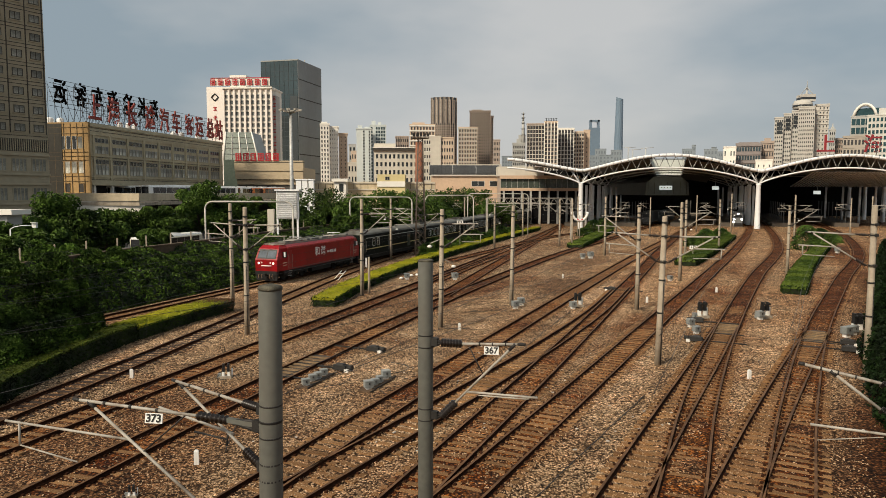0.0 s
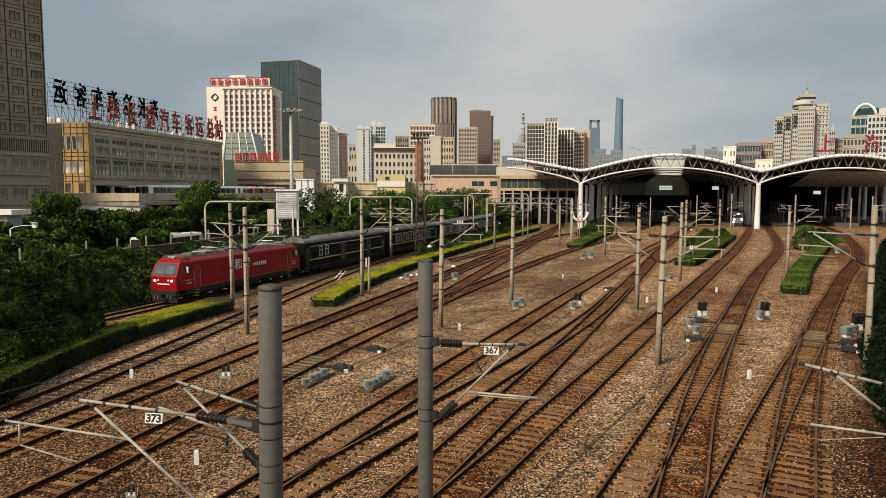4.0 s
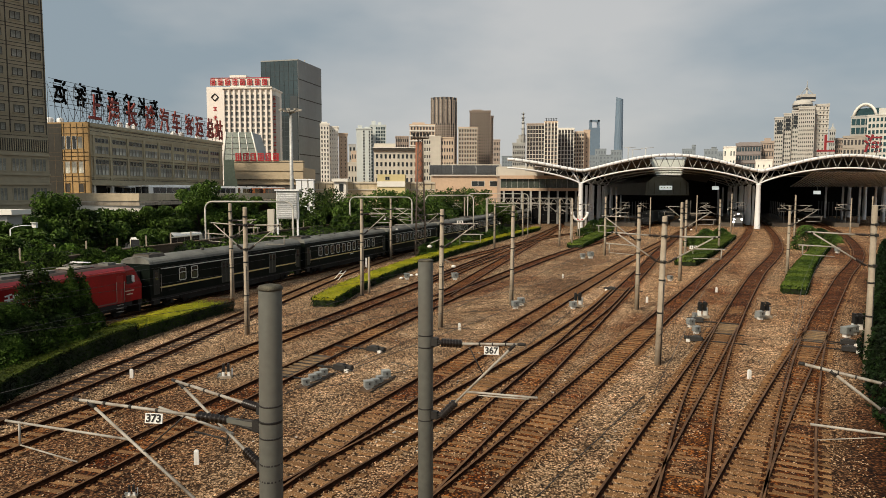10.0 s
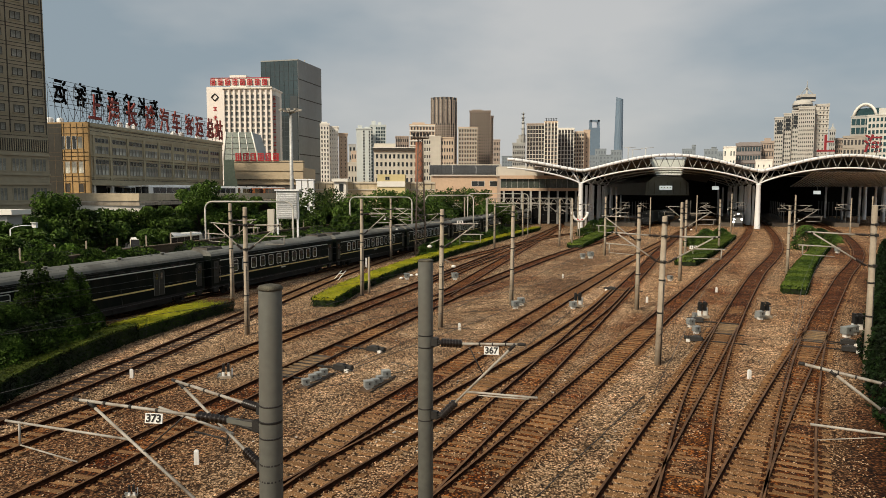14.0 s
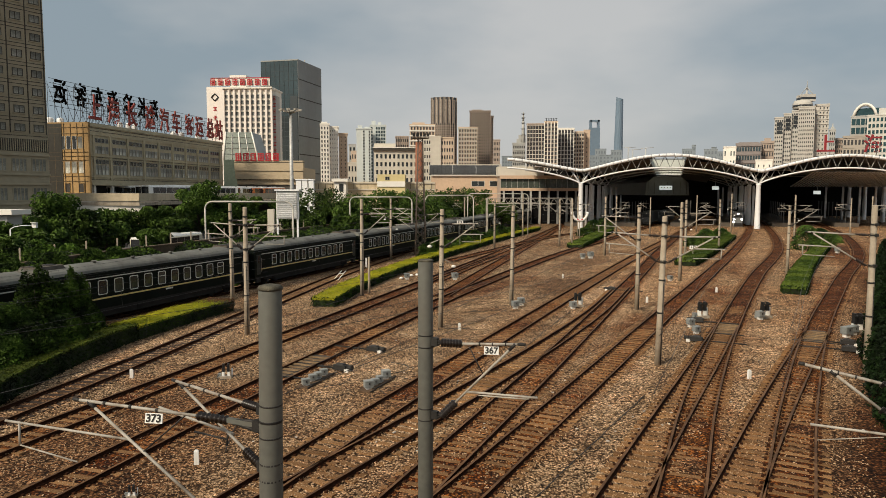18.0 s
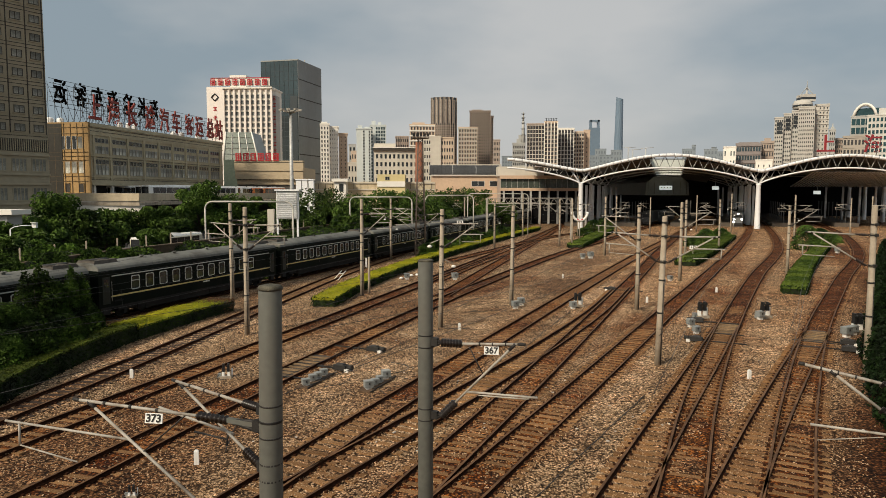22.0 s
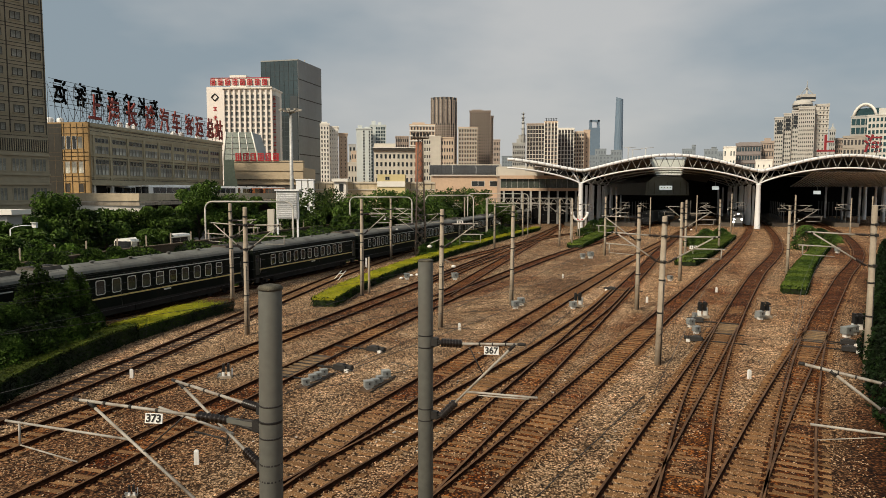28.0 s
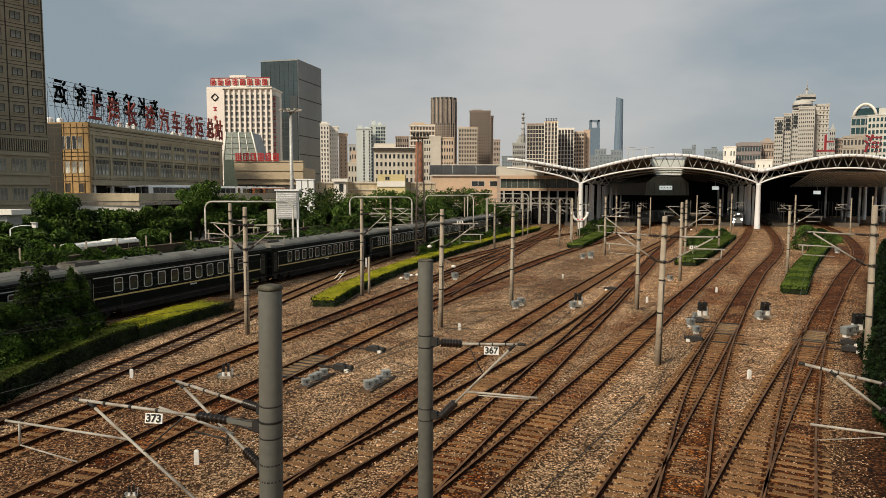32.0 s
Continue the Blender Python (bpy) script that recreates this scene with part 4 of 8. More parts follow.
def window_grid(e, places, w, h, pane, frame, single, face="front", wide=0.0):
    """Windows with proud sills at (along, height) places of a face: single parts, or one joined part where they are too small to pick apart."""
    def one(bm, a, z):
        box(bm, a, -0.03, z, w, 0.10, h, 0, 0)
        box(bm, a, -0.10, z - h / 2 - 0.12, w + 0.3, 0.28, 0.24, 0, 1)
        return bm

    def put(ob, a, z):
        if face == "front":
            at(ob, a, 0, z)
        elif face == "left":
            at(ob, 0, a, z, 0, 0, -90)
        else:
            at(ob, wide, a, z, 0, 0, 90)

    if not single:
        bm = B()
        for a, z in places:
            one(bm, a, z)
        ob = tagged(part("windows", bm, [pane, frame], e, "grid of small far windows"), kind="stuff")
        put(ob, 0, 0)
        return
    me = None
    for a, z in places:
        ob = part("window", me or one(B(), 0, 0), [pane, frame], e)
        me = ob.data
        put(ob, a, z)


def hotel():
    """The tall block at the yard's edge; its long face turns a little towards the viewer."""
    L, d, h = 10.0, 12.0, 45.5
    cx, cy, rz = -69.07, 121.0, 57.8
    c, s = math.cos(radians(rz)), math.sin(radians(rz))
    e = thing("hotel_tower", cx - c * L, cy - s * L, 0, rz, "tall taupe hotel tower with rows of windows and dark panel joints", "building")
    part("wall", box(B(), L / 2, d / 2, h / 2, L, d, h), TAUPE, e)
    pane = mat("shaded_hotel_pane", (0.34, 0.34, 0.29), 0.4, 0, 0.4, 0.7, 0, (0.13, 0.13, 0.11), 0.5, None, 0.3)
    small = win_mesh(1.7, 1.25, TAUPED, pane, 1)
    big = win_mesh(2.5, 2.3, TAUPE, pane, 3)
    for z in np.arange(20.95, 44, 3.08):
        for a in (L - 1.5, L - 4.6, L - 7.7):
            at(part("window", small, None, e), a, -0.03, z)
            part("window_sill", box(B(), a, -0.08, z - 0.80, 2.1, 0.2, 0.16), TAUPE, e)
        for dz in (1.15, -1.35):
            part("joint_band", box(B(), L / 2, -0.03, z + dz, L, 0.08, 0.09), TAUPED, e)
    for a in (L - 3.05, L - 6.15, L - 0.25):
        part("joint_strip", box(B(), a, -0.04, h / 2 + 10, 0.14, 0.10, h - 20), TAUPED, e, "dark panel joint")
    # louvred floor, then tall windows with ledges
    part("louvre_band", box(B(), L / 2, 0.02, 18.0, L, 0.10, 2.1), TAUPED, e, "dark louvred storey")
    for k in range(28):
        part("louvre_post", box(B(), 0.2 + k * (L - 0.4) / 27, -0.08, 18.0, 0.13, 0.14, 2.0), TAUPE, e)
    for z in (14.66, 9.7):
        for a in (L - 1.75, L - 5.0, L - 8.25):
            at(part("window", big, None, e), a, -0.03, z)
        part("ledge", box(B(), L / 2, -0.15, z - 1.6, L, 0.3, 0.35), TAUPE, e)
        part("ledge", box(B(), L / 2, -0.15, z + 1.7, L, 0.3, 0.3), TAUPE, e)
    # low white annexe roof
    a = thing("annexe", -60.26, 84, 0, 0, "low white flat-roofed annexe behind the trees", "building")
    part("wall", box(B(), -2.0, 1.6, 3.6, 17.6, 3.0, 7.2), GREYW, a)
    part("roof", box(B(), -1.8, 1.4, 7.6, 19.2, 4.0, 0.6), WHITEW, a, "white flat roof slab")
    part("window", box(B(), 3.0, 0.08, 5.9, 1.6, 0.08, 1.3), DARKPANE, a)
    part("door", box(B(), 2.6, 0.08, 3.2, 1.1, 0.08, 2.2), GREYW, a)


hotel()


def bus_terminal():
    x0, y0, x1, y1 = -70.5, 138.0, -61.2, 191.5
    L = math.hypot(x1 - x0, y1 - y0)
    rz = math.degrees(math.atan2(y1 - y0, x1 - x0))
    top = 23.75
    e = thing("bus_terminal", x0, y0, 0, rz, "long brown-grey coach terminal with ribbon windows and a tan stone end", "building")
    part("wall", box(B(), L / 2, 14, (top + 11.4) / 2, L, 28, top - 11.4), FACADEG, e)
    # a solid near-black box stands in for the shade inside the bays
    part("lower_wall", box(B(), L / 2, 16, 5.7, L - 1, 24, 11.4), mat("shaded_bay", (0.05, 0.045, 0.04), 0.9), e, "near-black solid for the shaded open bus bays")
    part("end_wall", box(B(), -0.25, 14, top / 2 + 0.1, 0.5, 28.2, top + 0.2), TANSTONE, e, "tan stone end wall")
    for z, hz, pr in ((top - 0.25, 0.7, 0.30), (21.6, 0.25, 0.2), (17.4, 0.3, 0.25), (16.8, 0.2, 0.2), (13.2, 0.3, 0.25), (11.7, 0.5, 0.3)):
        band(e, "ledge", 0, L, z, hz, pr, FACADEG)
    for z in (22.9, 22.3, 17.1, 12.6):
        band(e, "joint", 0, L, z, 0.09, 0.05, TAUPED)
    upper, lower_row = win_mesh(1.02, 1.5, PALEFRAME, PALEPANE, 0), win_mesh(1.02, 2.0, PALEFRAME, PALEPANE, 0)
    trans = win_mesh(1.02, 0.9, PALEFRAME, DARKPANE, 0)
    n = 45
    for i in range(n):
        a = 1.0 + (i + 0.5) * (L - 2) / n
        if i % 5 == 4:
            continue
        at(part("window", upper, None, e), a, -0.03, 18.6)
        at(part("window", trans, None, e), a, -0.03, 20.5)
        at(part("window", lower_row, None, e), a, -0.03, 14.6)
        at(part("window", trans, None, e), a, -0.03, 16.2)
    for i in range(10):
        part("mullion", box(B(), 1.0 + i * (L - 2) / 9 - (0.6 if i else 0), -0.1, 17.2, 0.55, 0.22, 9.2), FACADEG, e)
    for i in range(10):
        part("pillar", box(B(), 1.5 + i * (L - 3) / 9, 0.6, 9.8, 0.6, 0.6, 3.4), WHITEW, e, "pale bay pillar")
    # openings of the end wall: a ribbon above, curtained windows below, two doorways
    joint = mat("tan_joint", (0.13, 0.095, 0.055), 0.9)
    dm, pm = win_mesh(0.95, 2.6, WHITEFRAME, DARKPANE, 0), win_mesh(1.25, 2.5, TANSTONE, PALEPANE, 0)
    for y in (1.7, 3.0, 4.3, 5.6, 6.9, 8.2):
        at(part("window", dm if y > 1.8 else pm, None, e), -0.53, y, 19.9, 0, 0, -90)
    for y in (1.7, 3.2, 4.7, 6.2):
        at(part("window", pm, None, e), -0.53, y, 15.0, 0, 0, -90)
    # doorway panes take the same near-black as their inner shade
    for y in (1.8, 4.9):
        at(part("doorway", win_mesh(1.2, 1.9, TANSTONE, mat("shaded_bay", (0, 0, 0)), 0), None, e), -0.53, y, 10.9, 0, 0, -90)
    # near-black strip over the far part of the end wall
    part("glass_strip", box(B(), -0.56, 18, 11.9, 0.10, 24.4, 23.6), mat("dark_tinted_glazing", (0.045, 0.042, 0.034), 0.35, 0, 0.2, 0.3, spec=0.3), e, "dark strip on the end wall")
    for z in (22.9, 21.7, 18.0, 17.2, 16.4, 13.2, 12.2):
        part("joint", box(B(), -0.58, 14, z, 0.10, 28, 0.06), joint, e)
    for y in (1.0, 2.35, 3.8, 5.3, 7.4, 9.4, 11.4):
        part("joint", box(B(), -0.575, y, 11.9, 0.10, 0.06, 23.6), joint, e)

    # roof sign: red characters along the edge, black ones behind, seen from their back
    def sign(chars, places, off, z, size, material, mirror, label, name):
        g = thing(name, x0, y0, 0, rz, label, "sign")
        lo, hi = min(places), max(places)
        bm = B()
        for zz in [z - 0.7 + size * 0.2 * k for k in range(7)]:
            tube(bm, (lo - 2.5, off + 0.5, zz), (hi + 2.5, off + 0.5, zz), 0.045, n=5)
        part("rail_frame", bm, DARK, g)
        for px in np.arange(lo - 3, hi + 3, 1.9):
            bm = B()
            tube(bm, (px, off + 0.5, top - 0.1), (px, off + 0.5, z + size * 0.9), 0.05, n=5)
            tube(bm, (px, off + 0.5, z + size * 0.8), (px, off + (3.0 if not mirror else -2.5), top), 0.045, n=5)
            part("strut", bm, DARK, g)
        for ch, px in zip(chars, places):
            at(part("character", glyph_mesh(ch, size * 0.8, 0.3, material, mirror, 1.45, bold=0.045 if mirror else 0.055), None, g), px, off, z + size * 0.1)

    red = (3.01,8.9,15.09,22.05,27.76,32.88,38.85,43.83,49.39,54.35)
    sign("上海长途汽车客运总站", red, 0.8, top + 0.8, 4.9, mat("faded_red_letters", (0.25, 0.035, 0.025), 0.6, 0, 0.2, 0.5), False, "faded red rooftop characters on a steel frame", "terminal_sign")
    black = (3.57,9.63,15.09,20.35,25.98,31.57,36.55)
    sign("运客车汽途长海", black, 9.0, top + 4.5, 4.6, mat("black_letters", (0.006, 0.006, 0.006), 0.95, spec=0.0), True, "black rooftop characters seen from behind on a lattice", "terminal_sign")
    dx, dy = (x1 - x0) / L, (y1 - y0) / L
    # white tanks and plant on the roof
    for i, (k, o, r) in enumerate(((3.0, 13.0, 0.75), (3.2, 11.4, 0.75), (4.5, 10.0, 0.7), (14.0, 3.0, 0.6), (16.5, 2.6, 0.6), (19.0, 2.8, 0.6), (37.0, 4.0, 0.9), (40.0, 4.0, 1.0), (47.0, 3.0, 0.8))):
        t = thing("roof_tank", x0 + dx * k - dy * o, y0 + dy * k + dx * o, top - 0.05, 0, "white water tank on the flat roof", "tank", "roof tanks")
        part("tank", lathe(B(), [(r * 0.9, 0), (r, 0.15), (r, 1.3), (r * 0.8, 1.6), (r * 0.25, 1.75)], 14), STEELW, t)
        part("stand", box(B(), 0, 0, 0.02, r * 2.1, r * 2.1, 0.12), CONCRETE, t)


bus_terminal()

BUS_GLASS = mat("bus_glass", (0.02, 0.022, 0.025), 0.1, 0, 0.2, 1, 0, None, 0, None, 0.7)


def bus(x, y, z, rz, body, label, L=11.5, stripe=None):
    """A coach: rounded body, window band, windscreen, wheels with hubs, mirrors."""
    e = thing("coach_bus", x, y, z, rz, label, "bus", "coaches of the terminal")
    w, h = 2.5, 3.3
    out = [(-w / 2, 0.35), (w / 2, 0.35), (w / 2, h - 0.35), (w / 2 - 0.25, h - 0.05), (0, h), (-w / 2 + 0.25, h - 0.05), (-w / 2, h - 0.35)]
    bm = prism(B(), out, -L / 2, L / 2)
    part("body", bm, body, e)
    cap = [(w / 2 + 0.01, h - 0.37), (w / 2 - 0.245, h - 0.04), (0, h + 0.012), (-w / 2 + 0.245, h - 0.04), (-w / 2 - 0.01, h - 0.37)]
    part("roof", prism(B(), cap, -L / 2 - 0.01, L / 2 + 0.01), WHITEP, e, "bright white roof")
    for k in (-1, 1):
        for i in range(6):
            bm = box(B(), -L / 2 + 1.0 + (i + 0.5) * (L - 1.8) / 6, k * (w / 2 + 0.004), 2.28, (L - 1.8) / 6 - 0.08, 0.03, 1.15)
            part("side_window", bm, BUS_GLASS, e)
        for wx in (-L * 0.28, L * 0.32):
            bm = B()
            tube(bm, (wx, k * (w / 2 - 0.25), 0.48), (wx, k * (w / 2 + 0.02), 0.48), 0.48, n=14)
            wh = part("wheel", bm, BLACKP, e)
            part("hub", tube(B(), (wx, k * (w / 2 + 0.02), 0.48), (wx, k * (w / 2 + 0.04), 0.48), 0.25, n=10), GALV, wh)
        bm = B()
        tube(bm, (-L / 2 - 0.05, k * 1.1, 2.7), (-L / 2 - 0.4, k * 1.4, 2.5), 0.03, n=5)
        box(bm, -L / 2 - 0.42, k * 1.45, 2.3, 0.12, 0.22, 0.45)
        part("mirror", bm, BLACKP, e)
    part("windscreen", box(B(), -L / 2 - 0.012, 0, 2.15, 0.03, 2.2, 1.7), BUS_GLASS, e)
    part("rear_window", box(B(), L / 2 + 0.004, 0, 2.4, 0.03, 1.8, 0.8), BUS_GLASS, e)
    if stripe:
        part("stripe", box(B(), 0, 0, 1.2, L * 0.98, w + 0.02, 0.4), stripe, e)
    bm = box(B(), 0.8, 0, h + 0.05, 2.4, 1.5, 0.16, 0, 0, 0.85)
    part("roof_unit", bm, WHITEP, e)
    return e


def bus_deck():
    x0, y0, x1, y1 = -70.75, 138.0, -58.67, 184.0
    d = thing("bus_deck", label="raised concrete bus deck with a beige parapet in front of the terminal", category="deck", kind="structure")
    pts = [(-97, 128), (-55.70, 126), (-54.09, 145), (-40.11, 200), (-42.72, 232), (-95, 232)]
    bm = B()
    a = [bm.verts.new((x, y, 7.6)) for x, y in pts]
    b = [bm.verts.new((x, y, 8.2)) for x, y in pts]
    bm.faces.new(b)
    bm.faces.new(a[::-1])
    for i in range(len(pts)):
        j = (i + 1) % len(pts)
        bm.faces.new((a[i], a[j], b[j], b[i]))
    bmesh.ops.recalc_face_normals(bm, faces=bm.faces)
    part("slab", bm, CONCRETE, d)
    BEIGE = mat("beige_parapet", (0.55, 0.46, 0.32), 0.85, 0, 0.12, 0.3, 0, None, 0, (0.3, 0.25, 0.18))
    for (ax, ay), (bx, by) in zip(pts[:-2], pts[1:-1]):
        L = math.hypot(bx - ax, by - ay)
        ob = part("parapet", box(B(), L / 2, 0, 0.95, L, 0.25, 1.4), BEIGE, d)
        at(ob, ax, ay, 8.2, 0, 0, math.degrees(math.atan2(by - ay, bx - ax)))
    part("under_wall", box(B(), (pts[0][0] + pts[1][0]) / 2, 126.75, 4.9, pts[1][0] - pts[0][0] - 0.6, 0.4, 7.8), WHITEW, d, "pale sunlit wall below the deck")
    for i in range(7):
        k = i / 6
        ax, ay = pts[0][0] + (pts[1][0] - pts[0][0]) * k, pts[0][1] + (pts[1][1] - pts[0][1]) * k
        part("column", box(B(), ax, ay + 1.0, 4.4, 0.8, 0.8, 6.5), WHITEW, d, "white deck column")
    WHITEB = mat("white_bus_paint", (0.88, 0.87, 0.84), 0.35, 0, 0.05, 1)
    ORANGEB = mat("orange_bus_paint", (0.60, 0.16, 0.03), 0.35, 0, 0.05, 1)
    REDB = mat("dull_red_bus_paint", (0.35, 0.06, 0.04), 0.35, 0, 0.05, 1)
    WB, OB, RB = "white long-distance coach parked on the raised deck", "orange coach parked on the raised deck", "dull red coach parked on the raised deck"
    for px, D, rz, c, l in ((208, 150, 8, WHITEB, WB), (258, 156, 10, WHITEB, WB), (236, 163, 76, WHITEB, WB), (282, 150, 74, WHITEB, WB), (300, 146, 60, WHITEB, WB), (316, 152, 70, WHITEB, WB), (331, 156, 72, ORANGEB, OB), (345, 163, 72, WHITEB, WB), (385, 172, 60, WHITEB, WB), (405, 178, 68, WHITEB, WB), (425, 182, 70, REDB, RB), (443, 186, 70, WHITEB, WB), (462, 190, 72, ORANGEB, OB), (480, 194, 72, ORANGEB, OB),
                        (505, 205, 74, WHITEB, WB)):
        bus((px - 784) / 1213.5 * D, D, 8.2, rz, c, l)


bus_deck()


def shopping_block():
    """The tan canopy block with red roof characters, and the sloped glass hall behind."""
    D = 200.0
    x0, x1 = -59.66, -40.5
    w = x1 - x0
    tan = mat("tan_fascia", (0.45, 0.36, 0.24), 0.7, 0, 0.08, 0.3)
    e = building("shopping_block", "low dark block with a broad tan fascia", x0, D, 0, w, 18, 14.0, mat("dark_stone", (0.09, 0.08, 0.07), 0.6, 0, 0.15, 0.3))
    band(e, "fascia", -0.3, w + 0.3, 17.89, 2.93, 1.8, tan)
    band(e, "fascia_line", -0.3, w + 0.3, 18.87, 0.18, 1.86, TAUPED)
    part("roof", box(B(), w / 2, 8, 15.7, w + 0.4, 19, 3.4), tan, e)
    band(e, "sill", 0, w, 13.17, 1.3, 0.6, tan)
    windows(e, "front", w, 18, 1, 8, 13.6, 16.4, 0.5, w - 0.5, win_mesh(2.0, 2.3, BLACKP, DARKPANE, 0))
    g = thing("red_roof_sign", x0, D - 1.9, 18.99, 0, "row of red block characters on a roof edge, unreadable", "sign")
    for i in range(6):
        x = 0.9 + i * 2.15
        bm = B()
        for k in range(4):
            box(bm, x, 0, 0.25 + k * 0.62, 1.75 - 0.45 * ((k + i) % 2), 0.25, 0.30)
        for k in (-0.62, 0.05 + 0.2 * (i % 3), 0.68):
            box(bm, x + k, 0.02, 1.15, 0.30, 0.25, 2.2)
        part("character", bm, REDSIGN, g)
    part("sign_frame", tube(tube(B(), (0, 0.3, 0.2), (13, 0.3, 0.2), 0.06, n=5), (0, 0.3, 2.0), (13, 0.3, 2.0), 0.06, n=5), GALV, g)
    # sloped glass hall
    D = 215.0
    h = thing("glass_hall", -68.4, D, 0, 0, "sloping glass hall with pale ribs beside the terminal", "building")
    w, wt = 10.81, 8.06
    zt, zb = 28.87, 20.18
    bm = B()
    v = [bm.verts.new(c) for c in ((0, 0, 0), (w, 0, 0), (w, 0, zb), (wt, 3, zt), (0, 3, zt), (0, 0, zb), (0, 14, 0), (w, 14, 0), (w, 14, zb), (wt, 14, zt), (0, 14, zt))]
    for f in ((0, 1, 2, 5), (5, 2, 3, 4), (1, 7, 8, 2), (2, 8, 9, 3), (3, 9, 10, 4), (0, 5, 4, 10, 6), (6, 10, 9, 8, 7)):
        bm.faces.new([v[i] for i in f])
    bmesh.ops.recalc_face_normals(bm, faces=bm.faces)
    part("glass", bm, mat("greenish_hall_glass", (0.10, 0.125, 0.10), 0.3, 0.1, 0.25, 0.25, 0, (0.05, 0.07, 0.06), 0, None, 0.5), h)
    for k in range(5):
        q = k / 4
        part("rib", tube(B(), (w * q, -0.1, zb), (wt * q, 2.9, zt + 0.1), 0.24 if k in (0, 2, 4) else 0.12, n=6), WHITEW, h)
    for k in range(1, 5):
        q = k / 5
        part("cross_rib", tube(B(), (0, 3 * q - 0.05, zb + (zt - zb) * q), (w + (wt - w) * q, 3 * q - 0.05, zb + (zt - zb) * q), 0.08, n=5), TAUPED, h)


shopping_block()


def hospital():
    D, rz = 430.0, -4
    xl, xc, xr = -146.09, -135.59, -105.5
    zt = 73.86
    w = xr - xc
    bright = mat("bright_white_render", (0.80, 0.74, 0.68), 0.85, 0, 0.04, 0.1)
    e = building("hospital_tower", "white hospital slab with tall pale piers and stacked windows", xc, D, rz, w, 20, zt, WHITEW)
    part("stair_tower", box(B(), (xl - xc) / 2, 4.8, zt / 2 + 0.5, xc - xl, 12, zt + 1.0), bright, e, "blank bright white stair tower")
    n = 9
    bay = w / n
    grid = [((i + 0.5) * bay, 8 + (zt - 11) * (k + 0.5) / 18) for i in range(n) for k in range(18)]
    window_grid(e, grid, bay * 0.6, 2.2, mat("grey_blind_pane", (0.16, 0.17, 0.17), 0.3, 0, 0.5, 0.4, 0, (0.05, 0.055, 0.055), 0.6, None, 0.4), GREYW, True)
    for i in range(n + 1):
        part("pier", box(B(), i * bay, -0.6, zt / 2 + 3, bay * 0.34, 1.3, zt - 7), bright, e)
    part("cornice", box(B(), w / 2, 9, zt + 0.3, w + 1.4, 22, 1.0), WHITEW, e)
    part("penthouse", box(B(), 6.11, 12, zt + 5.0, 10.45, 8, 9.16), WHITEW, e)
    part("shaft", box(B(), w + 0.9, 6, zt / 2 - 2, 1.8, 8, zt - 4), GREYW, e, "grey service shaft with red marks")
    part("dome", lathe(B(), [(1.5, 0), (1.4, 0.8), (0.8, 1.6), (0.1, 1.9)], 12, w + 0.6, 3, zt - 1.0), WHITEW, e)
    part("mast", tube(B(), (w * 0.62, 14, zt), (w * 0.62, 14, zt + 11), 0.25, 0.08, n=6), GREYW, e)
    g = thing("roof_letters", xc, D - 1.5, zt + 0.7, rz, "row of large red unreadable characters on a roof frame", "sign")
    part("panel", box(B(), w / 2 - 4.4, 0.9, 3.0, w + 7.0, 0.3, 4.6), WHITEW, g, "pale sign panel")
    part("panel_edge", box(B(), w / 2 - 4.4, 0.7, 5.5, w + 7.2, 0.5, 0.4), REDSIGN, g)
    for i in range(8):
        x = -6.4 + i * 4.65
        bm = B()
        for k in range(4):
            box(bm, x, 0, 1.2 + k * 1.05, 3.0 - 0.9 * ((k + i) % 2), 0.3, 0.5)
        for k in (-1.2, 0.2 - 0.3 * (i % 3), 1.25):
            box(bm, x + k, 0.02, 2.8, 0.5, 0.3, 3.6)
        part("character", bm, REDSIGN, g)
    s = thing("wall_letters", xc, D, 0, rz, "columns of small red unreadable characters on the tower wall", "sign")
    for i in range(6):
        bm = B()
        z = zt - 12.5 - i * 5.4
        for k in range(3):
            box(bm, (xl - xc) / 2, -1.45, z + (k - 1) * 0.9, 2.2 - 0.7 * ((k + i) % 2), 0.2, 0.35)
        box(bm, (xl - xc) / 2, -1.43, z, 0.4, 0.2, 2.4)
        part("character", bm, REDSIGN, s)
    bm = B()
    for q in range(4):
        an = radians(90 * q)
        tube(bm, ((xl - xc) / 2 + 2.2 * math.cos(an), -1.42, zt - 5.5 + 2.2 * math.sin(an)), ((xl - xc) / 2 + 2.2 * math.cos(an + math.pi / 2), -1.42, zt - 5.5 + 2.2 * math.sin(an + math.pi / 2)), 0.35, n=5)
    part("emblem", bm, BLACKP, s, "plain diamond emblem")
    for i in range(14):
        bm = B()
        for k in range(3):
            box(bm, w + 1.0, 1.85, zt - 6 - i * 4.0 + (k - 1) * 0.9, 1.7 - 0.5 * (k % 2), 0.25, 0.45)
        part("character", bm, REDSIGN, s)


hospital()


